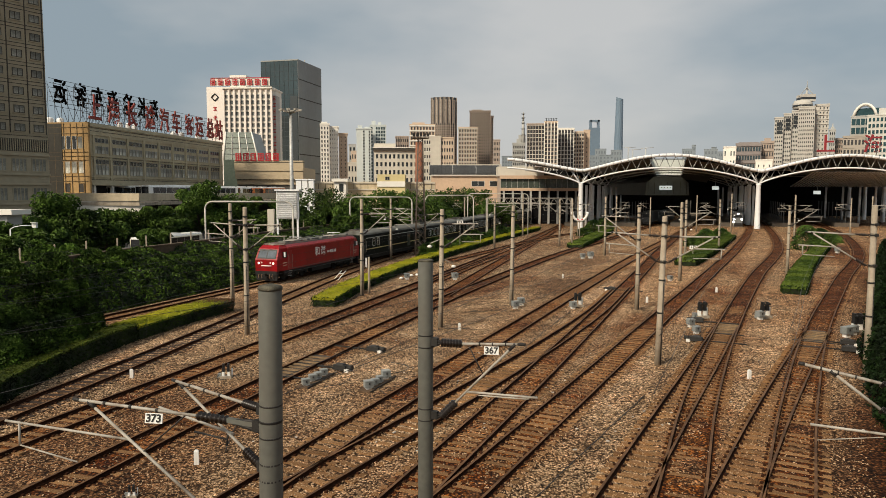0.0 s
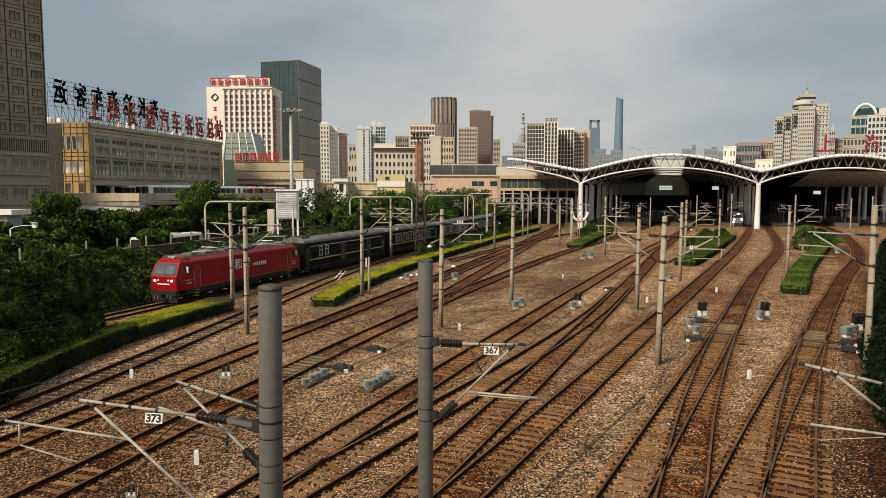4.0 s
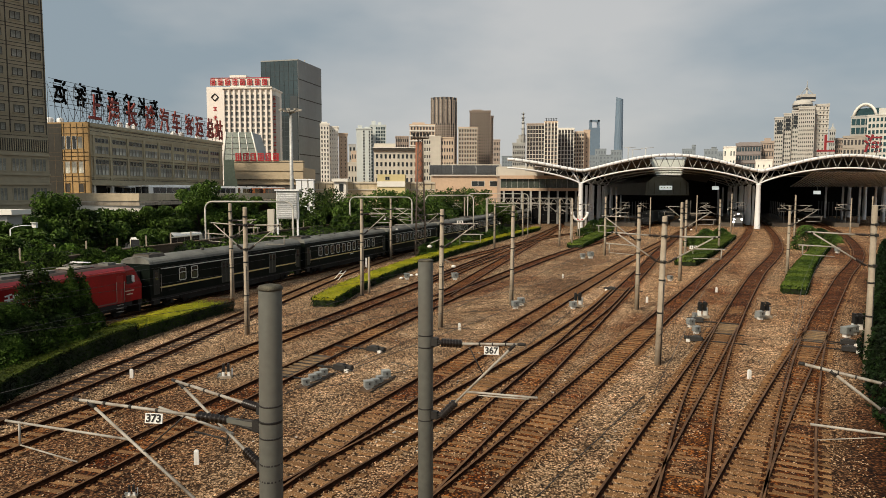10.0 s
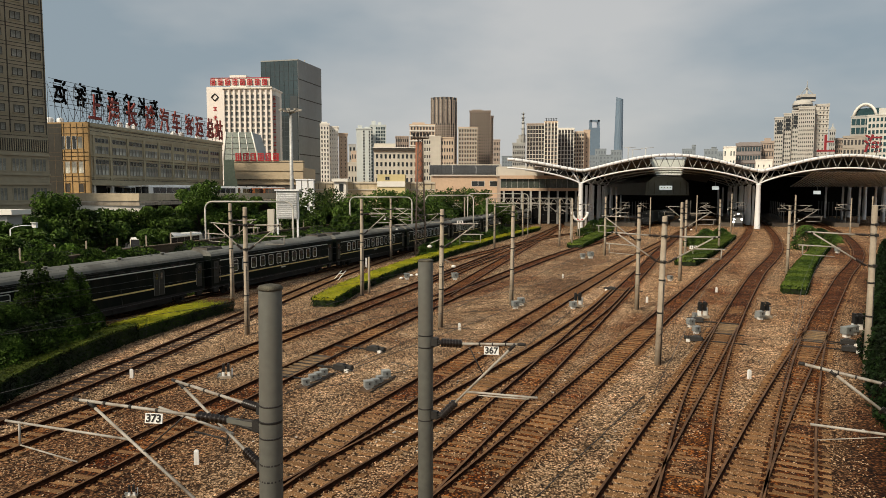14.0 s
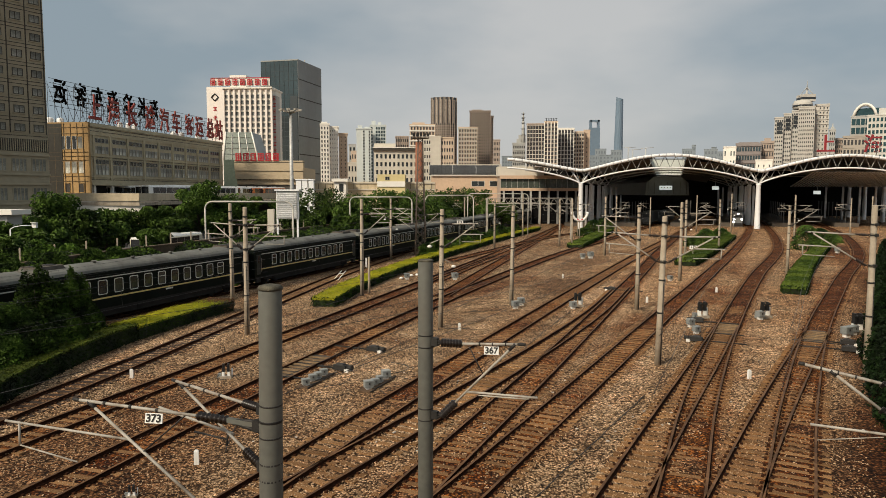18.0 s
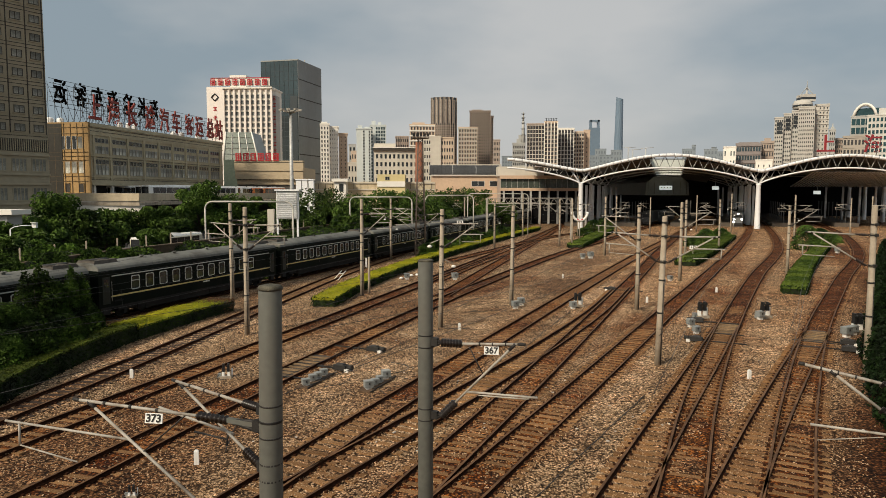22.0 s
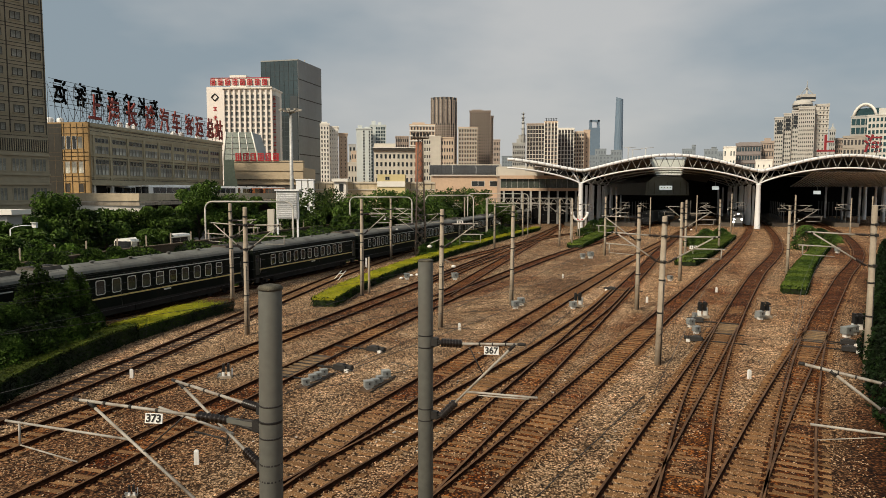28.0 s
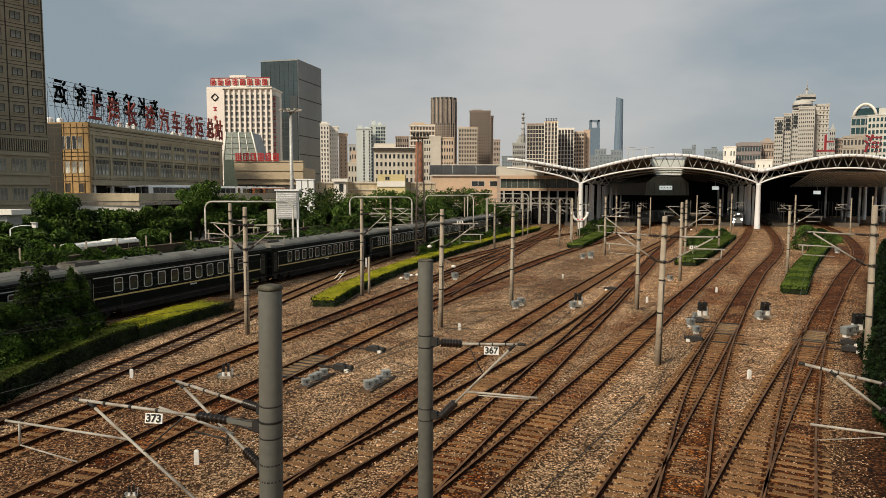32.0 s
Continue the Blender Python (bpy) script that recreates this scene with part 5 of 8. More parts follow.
def glass_tower():
    D = 500.0
    zt = 104.22
    e = thing("office_tower", -104.36, D, 0, 0, "dark blue-grey glass office tower with a panelled grey side", "building")
    wl, dp = 28.08 / math.cos(radians(14)), 40.0
    clad, dark = mat("grey_metal_cladding", (0.27, 0.275, 0.26), 0.5, 0.2, 0.08, 0.05, 0, None, 0, (0.2, 0.2, 0.19)), mat("dark_spandrel", (0.04, 0.05, 0.055), 0.4)
    part("wall", box(B(), -wl / 2, dp / 2, zt / 2, wl, dp, zt), SKYGLASS, e)
    part("side_wall", box(B(), 0.15, dp / 2, zt / 2, 0.3, dp + 0.2, zt + 0.6), clad, e, "grey panelled side")
    part("parapet", box(B(), -wl / 2, dp / 2, zt + 0.4, wl + 0.4, dp + 0.4, 0.8), clad, e)
    for i in range(8):
        z = zt - 13 - i * 13.4
        part("joint", box(B(), 0.32, dp / 2, z, 0.1, dp, 0.7), TAUPED, e)
        for k in range(1, 4):
            part("panel_line", box(B(), 0.31, dp / 2, z + k * 3.35, 0.06, dp, 0.08), clad, e)
    for i in range(30):
        part("floor_line", box(B(), -wl / 2, -0.05, 4 + i * (zt - 8) / 29, wl, 0.12, 0.22), dark, e)
    for i in range(9):
        part("mullion", box(B(), -wl + i * wl / 8, -0.08, zt / 2, 0.2, 0.18, zt), dark, e)
    part("recess", box(B(), -3.4, -0.1, zt / 2 - 12, 5.6, 0.3, zt - 26), dark, e, "dark vertical recess")
    # the mirrored dark city is painted as a darker lower half
    part("lower_glazing", box(B(), -wl / 2, -0.03, 32.53, wl - 0.4, 0.10, 65.06), mat("smoked_glass", (0.035, 0.045, 0.045), 0.2, 0.1, 0.2, 0.1, 0, None, 0, None, 0.5), e, "lower storeys painted with a dark city reflection")
    part("roof_aerial", tube(B(), (-4, 20, zt), (-4, 20, zt + 4), 0.3, n=5), GALV, e)
    e.rotation_euler = (0, 0, radians(-14))


glass_tower()


def tower(name, label, x0, x1, D, zt, wall, rows, cols, pane=None, fw=0.5, fh=0.5, rz=0, depth=16, roof=(), frame=None, piers=0.0, pier_mat=None, bands=0.0, low=8.0, blank=(), spandrel=None, z0=-0.2):
    """A city block: rows of windows on its front; piers and bands stand proud; roof: houses as (from, to, height)."""
    turn = math.atan2((x0 + x1) / 2, D)                  # square to the avenue that leads to it
    w = (x1 - x0) * math.cos(turn)
    e = building(name, label, x0, D, rz - math.degrees(turn), w, depth, zt, wall, z0=z0)
    pane, frame, pier_mat = pane or DARKPANE, frame or wall, pier_mat or wall
    bay, st = w * 0.96 / cols, (zt - 0.8 - low) / rows
    grid = [(w * 0.02 + (i + 0.5) * bay, low + st * (k + 0.5)) for i in range(cols) if i not in blank for k in range(rows)]
    window_grid(e, grid, bay * fw, st * fh, pane, frame, D < 470)
    if piers:
        for i in range(cols + 1):
            part("pier", box(B(), w * 0.02 + i * bay, -0.35, zt / 2, bay * piers, 0.9, zt), pier_mat, e)
    if bands:
        bm = B()
        for i in range(rows + 1):
            box(bm, w / 2, -0.25, low + st * i, w, 0.6, st * bands)
        part("floor_bands", bm, spandrel or wall, e)
    part("parapet", box(B(), w / 2, depth / 2, zt + 0.3, w + 0.6, depth + 0.6, 0.9), wall, e)
    for p, q, hh in roof:
        part("roof_house", box(B(), w * (p + q) / 2, depth / 2, zt + hh / 2, w * (q - p), depth * 0.6, hh), wall, e)
    return e


def round_tower(name, label, x0, x1, D, zt, rows, crown):
    """A tall tower with a bowed front: dark glass behind brown piers that turn pale near the top."""
    w = x1 - x0
    e = thing(name, (x0 + x1) / 2, D, -0.2, 0, label, "building")
    arc = [(-w / 2 + w * k / 12, -0.28 * w * (1 - (2 * k / 12 - 1) ** 2)) for k in range(13)]
    bm = B()
    lo, hi = [bm.verts.new((x, y, 0)) for x, y in arc + [(w / 2, 14), (-w / 2, 14)]], [bm.verts.new((x, y, zt)) for x, y in arc + [(w / 2, 14), (-w / 2, 14)]]
    n = len(lo)
    for i in range(n):
        bm.faces.new((lo[i], lo[(i + 1) % n], hi[(i + 1) % n], hi[i]))
    bm.faces.new(hi)
    bmesh.ops.recalc_face_normals(bm, faces=bm.faces)
    part("wall", bm, mat("dark_tower_glass", (0.07, 0.072, 0.075), 0.3, 0.1, 0.25, 0.1, 0, None, 0, None, 0.4), e)
    for i, (x, y) in enumerate(arc):
        part("pier", box(B(), x, y - 0.2, zt / 2 - (2.5 if i % 2 else 0), 1.25 if i % 2 else 0.8, 0.9, zt), BROWNW, e)
    for i in range(12):
        (xa, ya), (xb, yb) = arc[i], arc[i + 1]
        bm = B()
        for k in range(rows):
            box(bm, (xa + xb) / 2, (ya + yb) / 2 - 0.05, 6 + (zt - crown - 6) * k / rows, w / 12, 0.5, 1.5, math.degrees(math.atan2(yb - ya, xb - xa)))
        part("spandrels", bm, BROWNW, e, "brown floor panels")
        if i % 2 == 0:
            part("crown_fin", box(B(), (xa + xb) / 2, (ya + yb) / 2 - 0.3, zt - crown / 2, w / 44, 0.5, crown), PALEPIER, e, "pale fin at the top")
    return e


def city():
    A = "apartment_tower"
    bluew = mat("pale_blue_render", (0.60, 0.64, 0.62), 0.8, 0, 0.05, 0.05)
    tanw = mat("sunlit_tan_render", (0.58, 0.45, 0.34), 0.85, 0, 0.06, 0.05)
    slot = mat("shaded_slot", (0.05, 0.05, 0.052), 0.5, 0, 0.3, 0.3)
    tower(A, "white apartment slab with a column of dark balconies", -74.59, -69.1, 420, 51.25, WHITEW, 16, 3, slot, 0.45, 0.62, frame=WHITEW, roof=((0.1, 0.8, 2),))
    tower(A, "white apartment slab with small windows", -70.09, -64.52, 426, 50.13, WHITEW, 16, 4, slot, 0.25, 0.4, frame=WHITEW)
    tower(A, "tan gable end of an apartment slab", -66.32, -60.92, 440, 47.2, tanw, 16, 2, slot, 0.2, 0.35)
    tower(A, "low cream houses among towers", -88.76, -76.7, 640, 37.64, CREAM, 3, 4)
    tower(A, "cream house with a stepped roof among towers", -87.7, -82.84, 660, 49.21, tanw, 5, 2)
    tower(A, "distant grey block in haze", -123.07, -113.51, 900, 72.17, GREYW, 6, 2)
    tower(A, "pale blue-white tower with a dark window strip", -65.16, -54.11, 520, 57.75, bluew, 22, 5, slot, 0.5, 0.7, blank=(0, 1, 3), roof=((0.1, 0.4, 3), (0.55, 0.9, 2)))
    tower(A, "pale tower with grey glass corners", -57.08, -44.73, 540, 62.22, bluew, 20, 6, SKYGLASS, 0.75, 0.7, blank=(1,), roof=((0.1, 0.35, 4), (0.5, 0.7, 3)))
    c = tower("office_block", "cream office block with a dark cornice and square windows", -40.05, -14.18, 400, 34.19, CREAM, 6, 10, DARKPANE, 0.5, 0.55, low=6, roof=((0.0, 0.48, 4.6),), frame=WHITEW)
    part("cornice", box(B(), 12.93, 6, 34.19 + 1.0, 27.02, 14.4, 1.4), TAUPED, c, "dark overhanging cornice")
    part("cornice_edge", box(B(), 12.93, 6, 34.19 + 1.95, 27.42, 14.8, 0.45), WHITEW, c)
    tower(A, "grey-brown distant apartment block", -48.26, -34.53, 700, 66.41, PINKW, 10, 6, piers=0.2)
    tower(A, "cream apartment tower with white bands", -30.07, -7.29, 620, 70.52, tanw, 14, 8, slot, 0.5, 0.6, bands=0.25, spandrel=WHITEW, roof=((0.1, 0.6, 2.5),))
    round_tower(A, "tall brown tower with a bowed front and pale crown fins", -12.24, 13.42, 700, 105.34, 30, 26)
    tower("office_block", "cream office block with a grid of windows beside a blank corner", -14.48, -1.6, 450, 45.98, CREAM, 8, 8, DARKPANE, 0.5, 0.5, blank=(4, 5, 6, 7), frame=WHITEW)
    # the wing's shade is put into a deeper tan than the front
    tower("office_block", "shaded wing of a cream office block", -1.61, 6.87, 451.5, 45.72, tanw, 8, 5, DARKPANE, 0.55, 0.5, frame=CREAM)
    tower(A, "pink-brown tower with pale bands", 13.9, 31.66, 640, 69.98, tanw, 16, 7, slot, 0.5, 0.6, bands=0.3, piers=0.22, spandrel=CREAM, pier_mat=PALEPIER)
    tower(A, "tall brown tower with stepped top", 25.84, 46.37, 680, 89.61, BROWNW, 28, 9, slot, 0.5, 0.55, piers=0.35, pier_mat=BROWNW, roof=((0.1, 0.6, 2.0),))
    tower(A, "set-back shoulder of a tall brown tower", 45.53, 49.43, 684, 85.15, tanw, 26, 2, slot, 0.4, 0.5)
    tower(A, "slim brown tower in haze", 57.92, 65.76, 800, 70.8, PINKW, 10, 4)
    tower(A, "grey tower with setback top", 70.18, 83.34, 700, 59.87, GREYW, 9, 6, slot, 0.6, 0.45, bands=0.2, roof=((0.3, 1.0, 5), (0.45, 1.0, 9)))
    m = thing("radio_mast", 80.95, 702, 65.13, 0, "thin grey lattice radio mast on a tower", "mast")
    bm = tube(B(), (0, 0, -8), (0, 0, 16.98), 2.2, 1.2, 6)
    tube(bm, (0, 0, 16.98), (0, 0, 26.01), 1.0, 0.6, 6)
    part("shaft", bm, GREYW, m)
    for z in (3, 9, 15, 20, 24):
        part("platform", lathe(B(), [(1.9, z), (2.2, z + 0.5)], 8), TAUPED, m)
    tower(A, "broad apartment slab with white frames and dark bays", 67.48, 82.11, 560, 65.31, PINKW, 17, 6, slot, 0.8, 0.85, piers=0.2, pier_mat=PALEPIER, bands=0.10, spandrel=WHITEW)
    tower(A, "tall centre of a broad apartment slab carrying a roof sign", 81.07, 91.96, 556, 66.74, tanw, 18, 4, slot, 0.65, 0.8, piers=0.3, pier_mat=WHITEW)
    g = thing("rooftop_letters", 81.59, 555.5, 67.08, 0, "row of small dark unreadable characters on a tower roof", "sign")
    for i in range(5):
        bm = box(box(B(), 1.0 + i * 1.95, 0, 1.2, 0.4, 0.3, 2.6), 1.0 + i * 1.95, 0.02, 2.4 - 0.5 * (i % 2), 1.5, 0.3, 0.4)
        box(bm, 1.0 + i * 1.95, 0.02, 0.9, 1.4, 0.3, 0.4)
        part("character", bm, BLACKP, g)
    tower(A, "white apartment slab with dark window columns", 95.93, 109.66, 580, 63.6, WHITEW, 16, 5, slot, 0.8, 0.9, piers=0.25, pier_mat=WHITEW, bands=0.08, spandrel=WHITEW)
    tower(A, "cream apartment slab with window columns", 111.07, 120.23, 590, 61.69, tanw, 16, 4, slot, 0.6, 0.6, bands=0.25, spandrel=CREAM)
    tower(A, "blank tan gable of an apartment slab", 120.96, 126.31, 596, 63.67, tanw, 14, 1, slot, 0.12, 0.3)
    for px0, px1, t, D in ((191.17, 198.53, 58.24, 900), (307.46, 330.34, 98.61, 1400), (204.08, 223.33, 59.27, 905), (363.75, 388.27, 102.58, 1500),
                           (483.69, 505.44, 98.98, 1400), (539.09, 547.67, 113.86, 1500), (452.85, 476.39, 85.4, 1200), (484.83, 494.02, 92.6, 1250), (514.04, 528.92, 87.5, 1300), (76.31, 91.03, 57.27, 900)):
        # haze is painted into wall and pane; the air itself is clear
        tower("distant_block", "distant block with haze painted in blue-grey", px0, px1, D, t, mat("hazy_block", (0.22, 0.26, 0.29), 0.8, 0, 0.1, 0.02), 6, 4, mat("hazy_pane", (0.14, 0.17, 0.20), 0.5), low=30)
    # two far skyscrapers, haze mixed into their blue-grey colour
    D = 3000.0
    e = thing("skyscraper", 653.68, D, 0, 0, "far blue-grey skyscraper with an opening in its top", "skyscraper")
    zt, w = 323.24, 41.5
    lo = 289.41
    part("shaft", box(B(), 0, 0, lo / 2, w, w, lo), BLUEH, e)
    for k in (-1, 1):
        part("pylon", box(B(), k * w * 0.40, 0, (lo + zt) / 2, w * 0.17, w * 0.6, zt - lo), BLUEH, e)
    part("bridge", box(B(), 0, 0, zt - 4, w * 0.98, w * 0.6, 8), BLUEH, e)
    D = 3300.0
    zt = 458.08
    e = thing("skyscraper", 833.47, D, 0, 0, "tallest far blue-grey tower, tapering and softly twisted", "skyscraper")
    bm = B()
    w = 50.0
    rings = []
    for i in range(17):
        t = i / 16
        rr = w / 2 * (1 - 0.34 * t)
        rings.append([bm.verts.new((rr * math.cos(q + t * 1.2) + 3.5 * t, rr * math.sin(q + t * 1.2), t * zt * (1 - 0.012 * math.cos(q + 2.0) * (i == 16)))) for q in [2 * math.pi * k / 14 for k in range(14)]])
    for p, q in zip(rings, rings[1:]):
        for k in range(14):
            bm.faces.new((p[k], p[(k + 1) % 14], q[(k + 1) % 14], q[k]))
    bm.faces.new(rings[-1])
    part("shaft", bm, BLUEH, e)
    # tower cranes over far building sites
    for cx, cz, D in ((347.99, 94.51, 1300), (342.87, 87.23, 1250), (351.64, 87.11, 1200)):
        k = thing("tower_crane", cx, D, 0, 0, "thin grey tower crane in the distance", "crane", "far cranes")
        part("mast", tube(B(), (0, 0, 0), (0, 0, cz), 0.9, n=4), GREYW, k)
        part("jib", tube(B(), (-9, 0, cz), (14, 0, cz + 1.5), 0.6, n=4), GREYW, k)
    # stepped cream tower with a crown and spire
    D = 560.0
    pale = mat("pale_stone_render", (0.49, 0.47, 0.43), 0.85, 0, 0.06, 0.05)
    H = "hotel_wing"
    tower("hotel_tower", "pale stepped tower block with rows of small windows", 286.51, 299.75, D, 79.27, pale, 22, 8, DARKPANE, 0.5, 0.45)
    for k, (a0, a1, zz) in enumerate(((268.48, 275.81, 70.89), (275.81, 282.23, 74.07), (282.23, 287.73, 76.34))):
        tower(H, "lower step of a pale stepped tower", a0, a1, 562, zz, pale, 19, 4, DARKPANE, 0.6, 0.45)
        part("tall_pane", box(B(), (a1 - a0) / 2, -0.05, zz - 8, (a1 - a0) * 0.55, 0.2, 10), DARKPANE, bpy.data.objects[[o.name for o in bpy.data.objects if o.name.startswith(H) and o.parent is None][-1]], "tall dark glazed bay")
    tower(H, "taller wing of a pale stepped tower", 302.42, 313.94, 565, 81.72, pale, 20, 4, DARKPANE, 0.35, 0.35, blank=(0,), bands=0.12)
    m = thing("rooftop_pavilion", 294.54, 566, 79.55, 0, "stacked pale rooftop pavilion with dark glazed bands and a spire", "pavilion")
    part("lower_drum", lathe(B(), [(7.2, -1), (7.4, 3.0), (6.2, 5.5)], 12, -2, 0), pale, m)
    part("dark_band", lathe(B(), [(7.5, 0.5), (7.5, 1.9)], 12, -2, 0), DARKPANE, m)
    part("upper_drum", box(B(), 0.5, 0, 7.5, 10.5, 10, 5.5), pale, m)
    part("dark_band", box(B(), 0.5, -0.1, 7.2, 10.6, 10, 1.8), DARKPANE, m)
    part("spire", tube(tube(B(), (1, 0, 9), (1, 0, 14), 1.6, 0.6, 6), (1, 0, 14), (1, 0, 21.73), 0.6, 0.15, 6), GREYW, m)
    for k in (-7, 7.5):
        part("stay", tube(B(), (1 + k, 0, 8), (1, 0, 16.5), 0.35, n=4), GREYW, m)
    # blocks at the far edge of the view
    O = "office_block"
    tower(O, "white office block behind the station roof", 202.66, 211.65, 500, 43.14, WHITEW, 5, 4, SKYGLASS, 0.4, 0.5, blank=(1,))
    tower(O, "grey-brown modern block with a blue glass front", 220.04, 239.17, 520, 47.01, mat("grey_brown_cladding", (0.24, 0.21, 0.20), 0.7, 0, 0.08, 0.1), 6, 9, SKYGLASS, 0.7, 0.5, bands=0.3, roof=((0.1, 0.9, 1.5),))
    tower(O, "pinkish office block with white ledges", 243.25, 253.64, 530, 49.47, PINKW, 7, 5, slot, 0.5, 0.5, bands=0.2, roof=((0.25, 0.75, 3),))
    tower(O, "low white block behind the roof edge", 217.15, 228.94, 480, 32.91, WHITEW, 2, 3, DARKPANE, 0.2, 0.3, low=20)
    tower(A, "slim grey tower with a pointed top", 356.63, 362.38, 640, 68.61, GREYW, 12, 3, roof=((0.2, 0.8, 3), (0.4, 0.6, 6)))
    tower(A, "pale pink apartment tower in haze", 367.77, 375.73, 650, 61.14, PINKW, 12, 4, bands=0.25)
    tower(O, "grey-brown block with square dark windows", 323.25, 341.55, 560, 55.91, mat("warm_grey_render", (0.40, 0.36, 0.31), 0.85, 0, 0.08, 0.05), 6, 6, slot, 0.6, 0.5, bands=0.12)
    t = tower("office_tower", "teal glass tower under a curved white roof", 352.46, 377.4, 600, 76.11, GREYW, 9, 6, mat("teal_glass", (0.03, 0.075, 0.085), 0.2, 0.2, 0.2, 0.1), 0.86, 0.72, depth=20)
    for k in range(2):
        arc = [(1.5 + 20 * q, 1.0 + 8 * k, 76.11 + 10.5 * math.sin(math.pi * min(1, q * 1.15)) ** 0.6) for q in np.linspace(0, 0.87, 12)]
        part("roof_arch", polytube(B(), arc, 1.2, 6), WHITEW, t, "curved white roof rib")
    part("roof_screen", box(B(), 12, 6, 76.11 + 3.5, 19, 8, 7), mat("teal_glass", (0, 0, 0)), t)
    tower("office_tower", "white tower with rounded teal balconies", 342.2, 372.33, 560, 72.64, mat("dull_white_render", (0.55, 0.54, 0.50), 0.85, 0, 0.06, 0.05), 13, 9, mat("teal_glass", (0, 0, 0)), 0.65, 0.6, roof=((0.3, 0.7, 6),))


city()


# ---------------------------------------------------------------- station
LITBOARD = bpy.data.materials.new("lit_board")
LITBOARD.use_nodes = True
LITBOARD.node_tree.nodes["Principled BSDF"].inputs["Emission Color"].default_value = (0.9, 1.0, 0.95, 1)
LITBOARD.node_tree.nodes["Principled BSDF"].inputs["Emission Strength"].default_value = 0.55


def station():
    Y = 196.0
    x0, x1 = 39.10, 89.51
    bay = x1 - x0
    left, right = 18.07, x1 + bay * 1.25
    e = thing("station_hall", 0, Y, 0, 0, "wide station roof of white wave arches on slim white columns", "station")

    def top(x):
        k = ((x - x0) / bay) % 1.0
        return 16.75 + (4.45 if x > x0 else 3.3) * math.sin(math.pi * k) ** 1.2

    def low(x):
        k = ((x - x0) / bay) % 1.0
        return 12.6 + 4.7 * math.sin(math.pi * k) ** 0.72

    xs = np.linspace(left, right, 150)
    SKEW = 0.335                                # the hall runs along the tracks
    # roof shell
    bm = B()
    xm = (x0 + x1) / 2
    ring = [(-1.2, 0), (3, 0), (34, 0), (88, 0), (150, 0), (150, -0.4), (88, -0.4), (34, -0.4), (3, -0.4), (-1.2, -0.4)]
    rows = [[bm.verts.new((x + y * SKEW, y, top(x) + z)) for x in xs] for y, z in ring]
    for k in range(10):
        a, b = rows[k], rows[(k + 1) % 10]
        for i in range(len(xs) - 1):
            x = (xs[i] + xs[i + 1]) / 2
            if k in (1, 2, 6, 7) and abs(x - xm) < 5.2:
                continue                      # the opening of the skylight
            bm.faces.new((a[i], a[i + 1], b[i + 1], b[i]))
    bmesh.ops.recalc_face_normals(bm, faces=bm.faces)
    part("roof", bm, mat("grey_roof_sheet", (0.22, 0.23, 0.24), 0.6, 0, 0.1, 0.3), e, "grey ribbed metal roof shell")
    # the white edge: panels in a row
    edge = np.linspace(left, right, 64)
    for a, b in zip(edge, edge[1:]):
        us = np.linspace(a + 0.03, b - 0.03, 5)
        bm = polytube(B(), [(u, -1.7, top(u) - 0.42) for u in us], 0.45, 10)
        part("edge_panel", bm, STEELW, e)
    # the front truss: lower chord, web members
    bm = polytube(B(), [(a, -0.6, low(a)) for a in xs], 0.24, 6)
    part("lower_chord", bm, STEELW, e)
    n = 16
    step = bay / n
    i0, i1 = int((left - x0) / step) + 1, int((right - x0) / step)
    for i in range(i0, i1):
        a, b, m = x0 + i * step, x0 + (i + 1) * step, x0 + (i + 0.5) * step
        part("web_member", tube(B(), (a, -0.6, low(a)), (m, -0.6, top(m) - 0.5), 0.10, n=5), GREYW, e)
        part("web_member", tube(B(), (m, -0.6, top(m) - 0.5), (b, -0.6, low(b)), 0.10, n=5), GREYW, e)
    # rows of columns, and the arches behind the first
    for r, yy in enumerate((0, 24, 48, 72, 96, 120)):
        for c in (x0, x1, x1 + bay):
            bm = B()
            cx = c + yy * SKEW
            lathe(bm, [(0.85, -0.2), (0.8, 0.2), (0.62, 12.4), (0.75, 12.7)], 16, cx, yy - 0.6)
            col = part("column", bm, STEELW, e, "slim white steel column")
            for k in (-1, 1):
                part("branch", tube(B(), (cx, yy - 0.6, 12.5), (cx + k * 3.1, yy - 0.6, top(c + k * 3.1) - 0.4), 0.2, n=6), STEELW, col)
        if r:
            bm = polytube(B(), [(a + yy * SKEW, yy - 0.6, low(a)) for a in xs[::2]], 0.22, 5)
            part("inner_chord", bm, GREYW, e)
    # louvred ceiling strips near the columns
    LOUV = mat("pale_louvre", (0.82, 0.82, 0.80), 0.6)
    for c0, c1, yy0 in ((x1 + 18, x1 + 54, 2),):
        for i in range(int((c1 - c0) / 1.1)):
            x = c0 + i * 1.1
            at(part("louvre", box(B(), 0, 20, 0, 0.4, 40, 0.25), LOUV, e), x, yy0 + 2, 16.3, -5.6, 0, -18.5)
    # skylight strip over the middle arch
    milk = bpy.data.materials.new("milky_skylight")
    milk.use_nodes = True
    nt = milk.node_tree
    tr = nt.nodes.new("ShaderNodeBsdfTranslucent")
    tr.inputs[0].default_value = (0.75, 0.75, 0.70, 1)
    nt.links.new(tr.outputs[0], nt.nodes["Material Output"].inputs[0])
    for i in range(10):
        x = xm - 4.95 + i * 1.1
        pane = part("skylight_pane", box(B(), 0, 31, 0, 1.02, 62, 0.06), milk, e)
        at(pane, x, 2, 19.9, -2.9, 0, -18.5)
